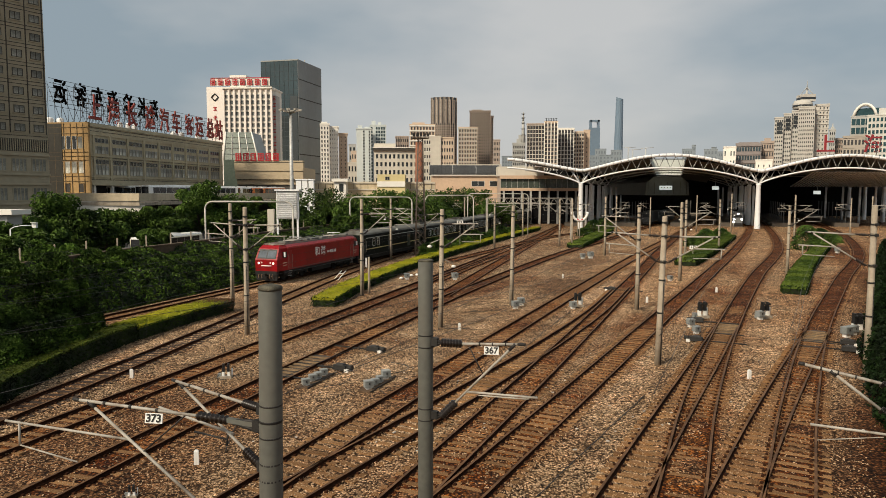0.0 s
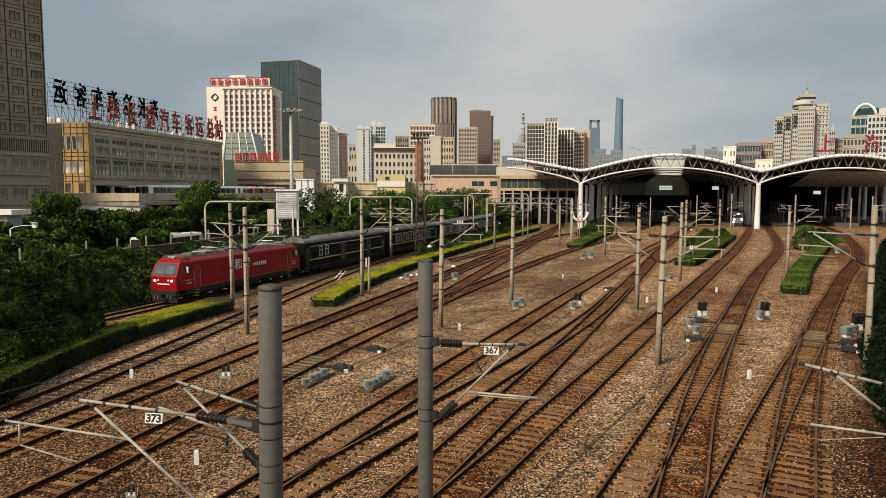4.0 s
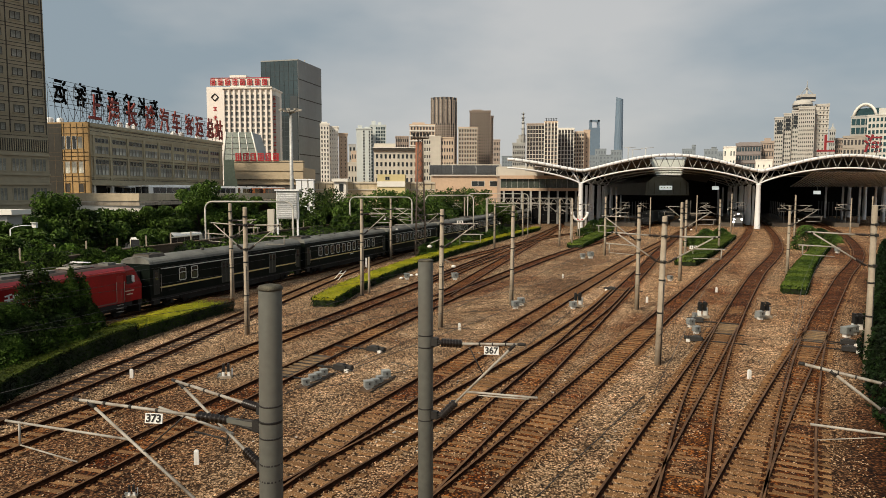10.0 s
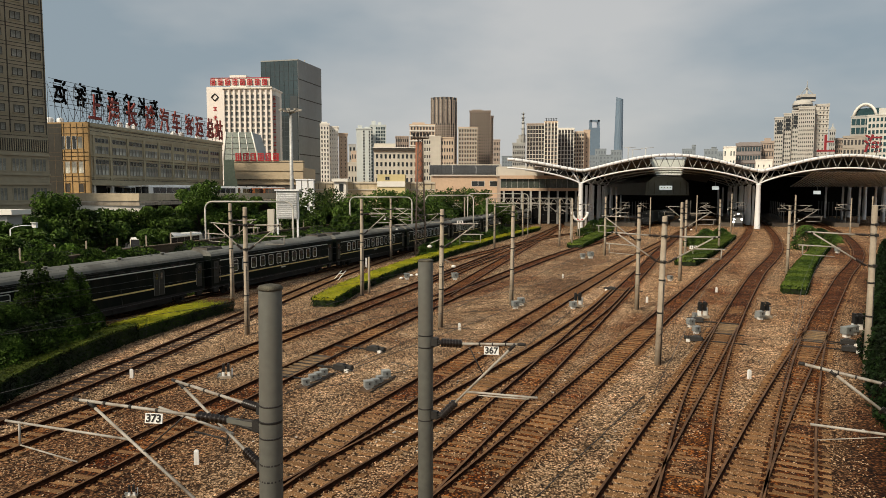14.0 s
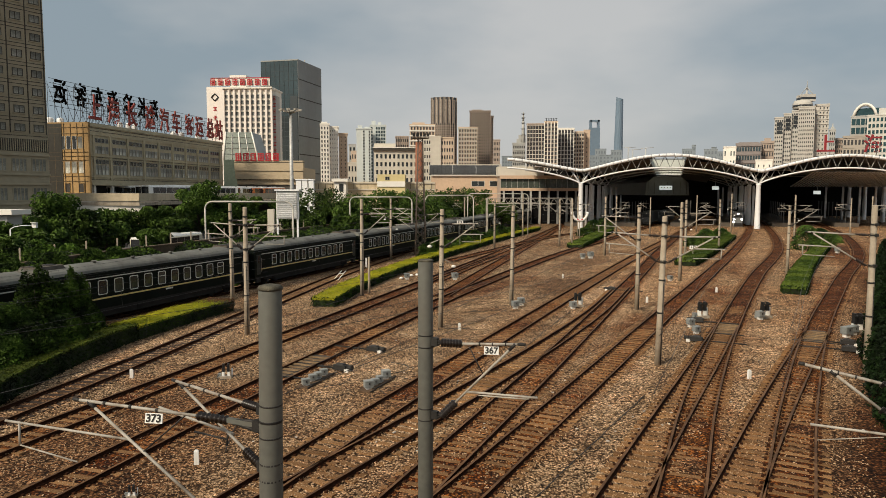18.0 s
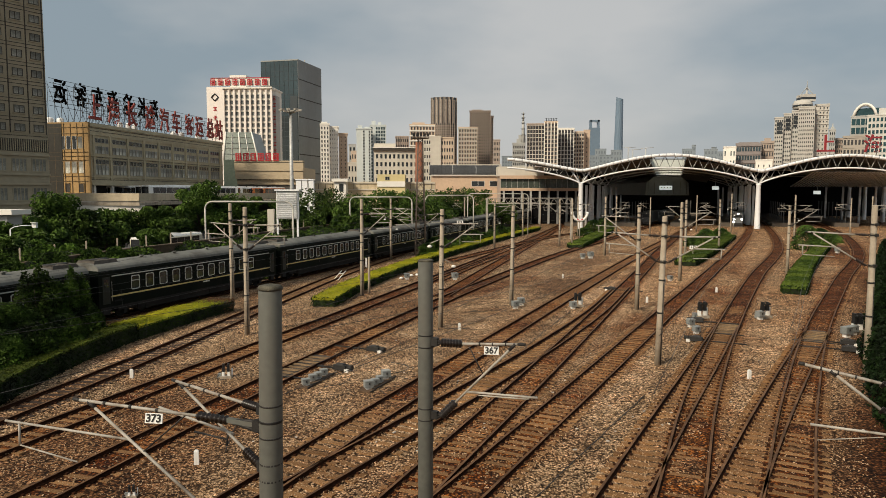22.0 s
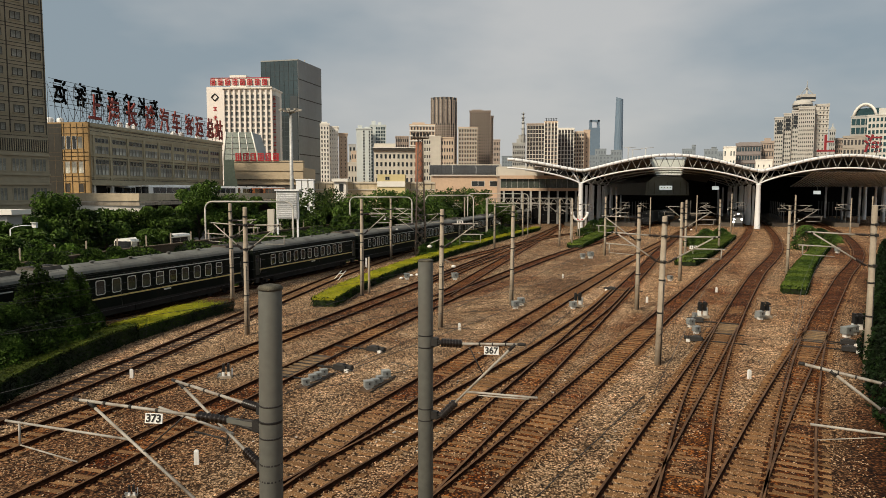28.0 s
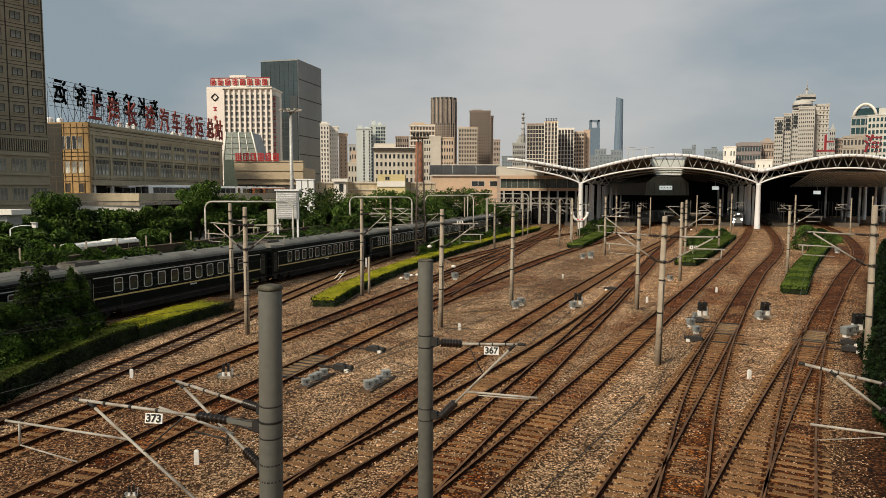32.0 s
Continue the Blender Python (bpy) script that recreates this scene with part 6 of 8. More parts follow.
    for k in (-1, 1):
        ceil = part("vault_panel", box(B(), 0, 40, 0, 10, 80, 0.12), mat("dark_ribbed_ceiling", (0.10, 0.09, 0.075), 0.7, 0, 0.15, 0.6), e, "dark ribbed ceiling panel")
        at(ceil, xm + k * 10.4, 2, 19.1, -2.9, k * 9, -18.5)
    # head house inside: near-black stand-in for the hall's shade, gallery, lit display
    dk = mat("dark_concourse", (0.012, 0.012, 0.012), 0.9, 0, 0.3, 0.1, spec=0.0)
    part("back_wall", box(B(), (x0 + right) / 2 + 60, 112, 10, right - x0 + 116, 2, 20), dk, e, "near-black far wall standing in for the hall's shade")
    gx, g0, g1 = 76.86, 9.32, 15.69
    bm = B()
    v = [bm.verts.new((gx + a, b, z)) for b in (40, 95) for a, z in ((-7.6, g0), (7.6, g0), (7.2, g1 - 2), (4.6, g1), (-4.6, g1), (-7.2, g1 - 2))]
    bm.faces.new(v[:6])
    bm.faces.new(v[:5:-1])
    for k in range(6):
        bm.faces.new((v[k], v[k + 6], v[(k + 1) % 6 + 6], v[(k + 1) % 6]))
    bmesh.ops.recalc_face_normals(bm, faces=bm.faces)
    part("gallery", bm, mat("grey_gallery_panels", (0.12, 0.13, 0.12), 0.6, 0, 0.12, 0.2), e, "grey panelled gallery over the tracks")
    for k in range(7):
        part("gallery_joint", box(B(), gx - 6.6 + k * 2.2, 39.95, (g0 + g1) / 2 - 0.7, 0.12, 0.1, g1 - g0 - 2.2), TAUPED, e)
    part("display_board", box(B(), 76.15, 39.4, 11.92, 4.25, 0.3, 1.34), LITBOARD, e, "lit pale display board")
    for k in range(4):
        part("dark_mark", box(B(), 76.15 - 1.5 + k * 1.0, 39.2, 11.92, 0.55, 0.1, 0.5), GREYW, e)
    for bx, bz, by in ((90.97, 11.82, 34), (122.85, 10.38, 30)):
        part("hanging_board", box(B(), bx, by, bz, 2.2, 0.3, 1.1), LITBOARD, e, "small lit hanging board")
        part("hanger", tube(B(), (bx, by, bz + 0.5), (bx, by, 17), 0.06, n=5), GREYW, e)
    # platforms with canopies of posts; paving and posts carry the roof's shade in colour
    PLAT = mat("platform_paving", (0.11, 0.09, 0.07), 0.85, 0, 0.12, 0.5)
    for px in (x0 + 1.0, xm - 9.5, xm + 8, x1 - 2.0, x1 + 14, x1 + 33):
        p = thing("platform", px, Y + 12, -0.1, -22, "long station platform, roof shade painted into its dark paving", "platform", "platforms")
        part("paving", box(B(), 0, 62, 0.6, 6.5, 124, 1.25), PLAT, p)
        for k in range(8):
            part("post", box(B(), 0, 3 + k * 9, 4.2, 0.3, 0.3, 6.2), mat("sooty_steel_post", (0.10, 0.10, 0.095), 0.7), p)
        part("sign_box", box(B(), 0.2, 2.2, 5.0, 2.6, 0.3, 0.6), mat("lit_display", (0, 0, 0)), p)
    # inner rows of slim posts
    for px, py in ((108.72, 66), (105.8, 54), (102.68, 42), (99.36, 30), (96.56, 18), (42.9, 10), (47.12, 20), (50.97, 30), (54.79, 40), (58.52, 50), (62.59, 60), (67.01, 70), (110.63, 76), (137.19, 40), (138.17, 32), (139.65, 26), (153.74, 44), (139.15, 54), (112.84, 86), (71.34, 80)):
        part("inner_post", tube(B(), (px, py, -0.1), (px, py, 12.4), 0.36, n=8), STEELW, e)
    # red roof letters on posts
    g = thing("station_sign", 127.07, 230, 17.0, 0, "large red station characters on the roof", "sign")
    for ch, px, dy in (("上", 1458, 0), ("海", 1540, 0)):
        x = (px - 1457) / 1213.5 * 230
        at(part("character", glyph_mesh(ch, 6.4, 0.5, mat("weathered_red_letters", (0.30, 0.03, 0.035), 0.6, 0, 0.15, 0.5), bold=0.06), None, g), x, dy, 7.2)
        for k in (-1.6, 1.6):
            part("post", tube(B(), (x + k, 0.4, 0.5), (x + k, 0.4, 9), 0.12, n=5), GALV, g)


station()


def concourse_wing():
    """Low buildings between the trees and the station."""
    D = 225.0
    x0, x1 = 18.79, 44.26
    w = x1 - x0
    gz0, gz1 = 11.66, 14.6
    pink = mat("pink_tan_stone", (0.60, 0.43, 0.30), 0.8, 0, 0.08, 0.2)
    e = building("concourse_wing", "long glazed station wing with pink-tan fascias", x0, D, 0, w, 14, gz1 + 1.0, PINKW, z0=0)
    green = mat("greenish_band_glass", (0.085, 0.105, 0.085), 0.25, 0.05, 0.3, 0.35, 0, (0.04, 0.05, 0.045), 0.3, None, 0.5)
    for i in range(14):
        part("window", box(B(), (i + 0.5) * w / 14, -0.04, (gz0 + gz1) / 2, w / 14 - 0.10, 0.12, gz1 - gz0), green, e)
    for i in range(15):
        part("mullion", box(B(), i * w / 14, -0.10, (gz0 + gz1) / 2, 0.09, 0.14, gz1 - gz0), GREYW, e)
    band(e, "fascia", -0.3, w + 0.3, gz1 + 0.55, 1.1, 1.0, pink)
    band(e, "lower_fascia", -0.3, w + 0.3, gz0 - 0.45, 0.9, 1.0, pink)
    # near-black front stands in for the shade below the ledge
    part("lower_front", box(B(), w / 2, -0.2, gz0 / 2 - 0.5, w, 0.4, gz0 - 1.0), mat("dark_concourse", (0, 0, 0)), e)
    for i in range(9):
        part("column", box(B(), 1 + i * (w - 2) / 8, -0.8, gz0 / 2 - 0.5, 0.6, 0.6, gz0 - 0.9), GREYW, e)
    part("upper_storey", box(B(), w * 0.28, 9, gz1 + 2.6, w * 0.6, 8, 3.2), CREAM, e, "cream set-back upper storey")
    D = 240.0
    x0, x1 = -4.18, 20.23
    w = x1 - x0
    bz0, bz1 = 11.71, 15.83
    e = building("tan_block", "low pink-tan station block under a dark barrel roof", x0, D, 0, w, 16, bz1, pink, z0=0)
    at(part("window", win_mesh(4.6, 1.9, WHITEFRAME, DARKPANE, 1), None, e), 16.34, -0.03, 13.2)
    at(part("window", win_mesh(3.0, 1.9, WHITEFRAME, DARKPANE, 0), None, e), 21.86, -0.03, 13.21)
    band(e, "cornice", 0, w, bz1 + 0.2, 0.5, 0.6, CREAM)
    r = (bz1 and 3.52)
    arc = [(4 + r * math.cos(q) * 1.1, bz1 + 0.4 + r * math.sin(q)) for q in np.linspace(0, math.pi, 13)]
    part("barrel_roof", prism(B(), arc, -0.8, w - 0.5), ROOFDARK, e, "dark ribbed barrel roof")
    for i in range(18):
        rib = [(-0.6 + i * w / 18, 4 + (r + 0.05) * math.cos(q) * 1.1, bz1 + 0.4 + (r + 0.05) * math.sin(q)) for q in np.linspace(0.1, math.pi - 0.1, 9)]
        part("roof_rib", polytube(B(), rib, 0.09, 5), GREYW if i % 6 == 0 else ROOFDARK, e)
    part("back_wall", box(B(), w * 0.6, 15, 20.55 / 2, w * 0.9, 1, 20.55), CREAM, e, "cream wall behind the barrel roof")
    D = 210.0
    x0, x1 = -41.26, -2.45
    e = building("viaduct_wall", "long low beige viaduct parapet behind the trees", x0, D, 0, x1 - x0, 9, 13.34, mat("beige_parapet", (0, 0, 0)), category="viaduct", z0=0)
    w = x1 - x0
    band(e, "ledge", 0, w, 12.99, 0.35, 0.35, CREAM)
    band(e, "ledge", 0, w, 10.93, 0.35, 0.3, CREAM)
    for i in range(18):
        part("joint", box(B(), (i + 0.5) * w / 18, -0.03, 11.96, 0.12, 0.06, 2.4), TAUPED, e)
    D = 205.0
    e = building("yellow_hut", "small yellow-cream house with a dark window", -19.57, D, 0, -11.32 - -19.57, 6, 15.45, mat("yellow_render", (0.62, 0.52, 0.27), 0.85, 0, 0.08, 0.2), z0=0)
    w = -11.32 - -19.57
    at(part("window", win_mesh(1.3, 1.1, PALEFRAME, DARKPANE, 1), None, e), w * 0.36, -0.03, 14.28)
    part("lower_wall", box(B(), w / 2, -0.15, 12.60, w + 0.1, 0.3, 1.6), WHITEW, e)
    e = building("white_gatehouse", "small white flat-roofed gatehouse", -32.36, D, 0, -28.99 - -32.36, 5, 13.58, WHITEW, z0=0)
    w = -28.99 - -32.36
    part("roof", box(B(), w / 2, 2.4, 13.74, w + 1.4, 6.4, 0.9), WHITEW, e)
    at(part("door", win_mesh(1.3, 2.2, PALEFRAME, DARKPANE, 0), None, e), w * 0.6, -0.03, 11.57)
    # white vents on the deck
    for i, px in enumerate((530, 541, 552)):
        t = thing("vent_housing", (px - 784) / 1213.5 * 150, 150, 1.1, 0, "white louvred vent housing", "vent", "vent housings")
        part("housing", box(B(), 0, 0, 5.8, 1.1, 1.1, 11.6), STEELW, t)
        part("cap", box(B(), 0, 0, 11.75, 1.4, 1.4, 0.25), STEELW, t)


concourse_wing()


def high_mast():
    D = 165.0
    e = thing("high_mast_light", -36.28, D, 1.1, 0, "tall grey floodlight mast with a ring of lamps", "lamp mast")
    z = 29.04 - 1.1
    part("mast", lathe(B(), [(0.55, 0), (0.5, z * 0.3), (0.32, z)], 12), mat("pale_grey_steel", (0.5, 0.5, 0.48), 0.5, 0.2), e)
    part("hoop", lathe(B(), [(0.7, z - 0.2), (1.1, z), (1.1, z + 0.25), (0.4, z + 0.4)], 14), GALV, e)
    for k in range(8):
        a = k * math.pi / 4
        lamp = part("lamp_arm", tube(B(), (0.8 * math.cos(a), 0.8 * math.sin(a), z), (2.1 * math.cos(a), 2.1 * math.sin(a), z + 0.55), 0.08, n=5), GALV, e)
        part("floodlight", box(B(), 2.3 * math.cos(a), 2.3 * math.sin(a), z + 0.5, 0.8, 0.8, 0.4, math.degrees(a)), GALV, lamp)


high_mast()


def lattice_tower():
    x, y = -3.65, 110.49
    h = 18.85
    e = thing("lattice_tower", x, y, -0.1, 8, "slim dark steel lattice tower with a lamp platform", "tower")
    RUST = mat("dark_weathered_steel", (0.14, 0.11, 0.09), 0.7, 0.3, 0.2, 1)
    c = [(-1, -1), (1, -1), (1, 1), (-1, 1)]
    def r(z):
        return 0.85 - 0.5 * z / h
    for a in c:
        part("leg", tube(B(), (a[0] * r(0), a[1] * r(0), 0), (a[0] * r(h), a[1] * r(h), h), 0.07, n=5), RUST, e)
    zs = np.linspace(0, h, 15)
    for z0, z1 in zip(zs, zs[1:]):
        for a, b in zip(c, c[1:] + c[:1]):
            part("brace", tube(B(), (a[0] * r(z0), a[1] * r(z0), z0), (b[0] * r(z1), b[1] * r(z1), z1), 0.035, n=4), RUST, e)
            part("brace", tube(B(), (b[0] * r(z0), b[1] * r(z0), z0), (a[0] * r(z1), a[1] * r(z1), z1), 0.035, n=4), RUST, e)
    part("platform", box(B(), 0, 0, h, 2.6, 2.0, 0.15), RUST, e)
    for k in range(5):
        part("floodlight", box(B(), -1.1 + k * 0.55, -0.9, h + 0.45, 0.42, 0.4, 0.5, 0), DARK, e)
    part("railing", tube(tube(B(), (-1.3, -1.0, h + 0.8), (1.3, -1.0, h + 0.8), 0.03, n=4), (-1.3, 1.0, h + 0.8), (1.3, 1.0, h + 0.8), 0.03, n=4), RUST, e)
    b = thing("brick_chimney", -11.44, 330, 0, 0, "red-brown brick chimney shaft behind the lattice tower", "chimney")
    part("shaft", lathe(B(), [(2.0, 0), (1.8, 34.00)], 14), mat("red_brown_brick", (0.30, 0.12, 0.07), 0.9, 0, 0.15, 0.8), b)

    return e


LATTICE = lattice_tower()


def pipe_portal(x0, x1, y, z0, h, label, posts=()):
    """A white pipe frame over the service road: two legs and a beam with rounded corners."""
    e = thing("pipe_portal", x0, y, z0, 0, label, "portal", "pipe portals")
    W = mat("off_white_pipe", (0.46, 0.44, 0.39), 0.5, 0, 0.08, 1, 0, None, 0, (0.4, 0.35, 0.28))
    w, c, r = x1 - x0, 0.9, 0.105
    for k, s in ((0, 1), (w, -1)):
        bm = tube(B(), (k, 0, -0.1), (k, 0, h - c), r, n=8)
        for i in range(4):
            a0, a1 = math.pi / 2 * i / 4, math.pi / 2 * (i + 1) / 4
            tube(bm, (k + s * c * (1 - math.cos(a0)), 0, h - c + c * math.sin(a0)), (k + s * c * (1 - math.cos(a1)), 0, h - c + c * math.sin(a1)), r, n=8, caps=False)
        part("leg", bm, W, e)
    part("beam", tube(B(), (c, 0, h), (w - c, 0, h), r, n=8), W, e)


PP = "off-white pipe frame with rounded corners over the service road"
pipe_portal(-29.13, -18.37, 84, 1.2, 8.96 - 1.2, PP)
pipe_portal(-16.01, -5.35, 118, 1.2, 9.32 - 1.2, PP)
pipe_portal(-3.59, 6.18, 140, 1.2, 9.55 - 1.2, PP)
pipe_portal(5.93, 20.43, 165, 0.0, 9.88, PP)


def louvre_house():
    """A white louvred cabinet on a cream pier beside the portal."""
    D = 98.0
    x0, x1 = -23.76, -20.78
    e = thing("louvred_cabinet", x0, D, 1.2, 0, "white louvred cabinet raised on cream piers", "cabinet")
    z0, z1 = 6.29 - 1.2, 10.31 - 1.2
    w = x1 - x0
    part("frame", box(B(), w / 2, 0.8, (z0 + z1) / 2, w - 0.1, 1.4, z1 - z0), GREYW, e)
    for i in range(12):
        ob = part("louvre", box(B(), 0, 0, 0, w - 0.3, 0.08, 0.22), STEELW, e)
        at(ob, w / 2, 0.02, z0 + 0.25 + i * (z1 - z0 - 0.4) / 12, 30, 0, 0)
    for k in (0.05, w - 0.05):
        part("post", box(B(), k, 0.3, z1 / 2 - 0.4, 0.25, 0.25, z1 + 1.0), STEELW, e)
    part("top", box(B(), w / 2, 0.8, z1 + 0.1, w + 0.5, 1.9, 0.2), STEELW, e)
    part("pier", box(B(), -1.0, 0.9, (z0 + 1.4) / 2, 0.9, 0.9, z0 + 1.4), CREAM, e, "cream rendered pier")


louvre_house()


# ---------------------------------------------------------------- overhead line arms and line-side gear
def ribbed(bm, p, q, r, n=7, m=0):
    """An insulator: a rod with discs from p to q."""
    p, q = Vector(p), Vector(q)
    pts, rad = [p], [r * 0.5]
    for i in range(n):
        for f, k in ((0.2, 0.5), (0.3, 1.0), (0.55, 0.9), (0.75, 0.5)):
            pts.append(p.lerp(q, (i + f) / n))
            rad.append(r * k)
    return polytube(bm, pts + [q], r, 12, m, rad + [r * 0.5])


def clamp(e, r, z, name="clamp_band"):
    bm = lathe(B(), [(r + 0.006, z - 0.009), (r + 0.006, z + 0.009)], 20)
    return part(name, bm, DARK, e)


def arm_set(e, way, z_top, z_low, reach, r, steady=(0.55, 1.12), drop=0.55, tube_r=0.03, ins=0.45, plate=None, scale=1.0, rise=0.0, stand=0.16, steady_rise=0.06, rod=0.5, meet=0.92, plate_at=0.56):
    """A swivelling bracket on a mast: top tube and slanting strut behind ribbed insulators, a steady tube with its rod.
    way: the direction in plan; lengths are from the mast's axis."""
    w = Vector((way[0], way[1], 0)).normalized()

    def P(a, z):
        return w * a + Vector((0, 0, z))

    for z in (z_top, z_low):
        clamp(e, r, z + 0.09)
        clamp(e, r, z - 0.09)
        if stand > 0.4:
            m = P(r + stand / 2, z - 0.05)
            part("bracket_channel", box(B(), m.x, m.y, m.z + 0.055, stand, 0.05, 0.052, math.degrees(math.atan2(w.y, w.x))), GREYPOLE, e, "grey steel channel bracket")
        if tube_r < 0.035:
            m = P(r + 0.05, z)
            part("bracket_block", box(B(), m.x, m.y, m.z, 0.10, 0.08, 0.12, math.degrees(math.atan2(w.y, w.x))), DARK, e, "dark clamped bracket block")
        part("bracket", tube(tube(B(), P(r, z + 0.05), P(r + stand, z), 0.025, n=6), P(r, z - 0.07), P(r + stand, z), 0.025, n=6), DARK, e)
    a0 = r + stand
    part("insulator", ribbed(B(), P(a0, z_top), P(a0 + ins, z_top + rise * 0.15), 0.075 * scale), CERAMIC, e)
    top = part("top_tube", tube(B(), P(a0 + ins, z_top + rise * 0.15), P(reach, z_top + rise), tube_r, n=8), GALV, e)
    part("tube_end", tube(B(), P(reach - 0.05, z_top + rise), P(reach + 0.06, z_top + rise), tube_r * 1.2, n=8), DARK, top)
    if tube_r < 0.035:
        for k in (0.3, 0.52, 0.74):
            c0, c1 = P(a0 + ins, z_top + rise * 0.15).lerp(P(reach, z_top + rise), k), P(a0 + ins, z_top + rise * 0.15).lerp(P(reach, z_top + rise), k + 0.02)
            part("clip", tube(B(), c0, c1, tube_r * 1.35, n=8), DARK, top)
    foot, head = P(a0, z_low), P(reach * meet, z_top + rise * meet - 0.03)
    d = (head - foot).normalized()
    part("insulator", ribbed(B(), foot, foot + d * ins, 0.075 * scale), CERAMIC, e)
    st = part("strut", tube(B(), foot + d * ins, head, tube_r * 0.95, n=8), GALV, e)
    part("clip", tube(B(), head - d * 0.08, head + d * 0.05, tube_r * 1.3, n=8), DARK, st)
    if steady:
        k = steady[0]
        a = foot.lerp(head, k)
        b = w * (reach * steady[1]) + Vector((0, 0, a.z + steady_rise))
        s = part("steady_tube", tube(B(), a, b, tube_r * 0.85, n=8), GALV, e)
        c = a.lerp(b, 0.88)
        part("drop_bracket", tube(B(), c, c - Vector((0, 0, drop)), tube_r * 0.8, n=6), GALV, s)
        part("steady_rod", tube(B(), c - Vector((0, 0, drop)), c - Vector((0, 0, drop + 0.05)) - w * reach * rod, tube_r * 0.55, n=6), GALV, s)
        part("tie", tube(B(), foot.lerp(head, 0.6), P(a0 + ins * 1.3, z_top), 0.010, n=5), DARK, s)
    if plate:
        x = w * (reach * plate_at) + Vector((0, 0, z_top - 0.02))
        f = Vector((0, -1, 0))
        pl = part("number_plate", box(B(), 0, 0, 0, 0.21, 0.012, 0.115), WHITEP, e, "white enamel plate")
        u = Vector((w.x, w.y, 0))
        rz = math.degrees(math.atan2(u.y, u.x))
        if u.x < 0:
            rz += 180
        rz = (rz + 180) % 360 - 180
        at(pl, x.x, x.y - 0.05, x.z - 0.055 + rise * 0.5, -12, 0, rz * 0.25)
        tx = part("number", glyph_mesh(plate, 0.125, 0.004, BLACKP, bold=0.004), None, pl)
        at(tx, 0, -0.011, -0.04)


p1 = steel_pole(-1.945, 7.2, 9.2, 0.122, "grey round steel mast, rust streaked, carrying bracket arms")
p1.rotation_euler = (0, radians(0.72), 0)
part("cap", lathe(B(), [(0.128, 9.19), (0.132, 9.21), (0.118, 9.235), (0.05, 9.25)], 24), mat("crusted_cap", (0.12, 0.11, 0.08), 0.95, 0, 0.4, 12, 0.6), p1, "crusted flat cap")
arm_set(p1, (-0.92, 0.39), 7.69, 6.42, 2.93, 0.12, plate="373", rise=-0.08, tube_r=0.019, drop=0.30, steady=(0.70, 1.46), stand=0.46, ins=0.44, scale=0.72, steady_rise=-0.09, rod=0.36)
arm_set(p1, (-0.75, 0.66), 7.86, 7.22, 2.10, 0.12, rise=-0.06, tube_r=0.018, steady=None, ins=0.3, scale=0.7, stand=0.1)
W1 = Vector((-0.92, 0.39, 0)).normalized()
back = part("steady_tube", tube(B(), W1 * 0.62 + Vector((0, 0.3, 7.42)), W1 * 1.75 + Vector((0, 0.3, 7.58)), 0.017, n=8), GALV, p1)
part("steady_rod", tube(B(), W1 * 0.72 + Vector((0, 0.3, 7.34)), W1 * 1.2 + Vector((0, 0.3, 7.36)), 0.012, n=6), DARK, back)
part("drop_bracket", tube(B(), W1 * 0.70 + Vector((0, 0.3, 7.43)), W1 * 0.72 + Vector((0, 0.3, 7.27)), 0.014, n=6), DARK, back)
p2 = steel_pole(-0.26, 10.2, 9.2, 0.112, "grey round steel mast with clamp bands and a bracket arm")
part("cap", lathe(B(), [(0.112, 9.19), (0.116, 9.21), (0.10, 9.225)], 24), mat("crusted_cap", (0, 0, 0)), p2, "flat cap")
arm_set(p2, (0.89, -0.45), 7.99, 6.87, 1.53, 0.112, plate="367", tube_r=0.02, steady=(0.36, 1.16), drop=0.03, ins=0.34, scale=0.9, rise=0.10, plate_at=0.70)
p3 = concrete_pole(8.35, 12.1, 9.1, 0, "concrete mast at the yard edge with a long bracket arm")
arm_set(p3, (-0.85, 0.53), 6.72, 6.24, 1.68, 0.17, rise=0.225, tube_r=0.03, steady=None, ins=0.05, meet=0.69)
clamp(p3, 0.17, 5.82)
W3 = Vector((-0.849, 0.529, 0))
lower = part("steady_tube", tube(B(), W3 * 0.17 + Vector((0, 0, 5.82)), W3 * 1.49 + Vector((0, 0, 5.785)), 0.025, n=8), GALV, p3)
part("steady_rod", tube(B(), W3 * 0.3 + Vector((0, 0, 5.76)), W3 * 1.36 + Vector((0, 0, 5.50)), 0.010, n=6), GALV, lower)

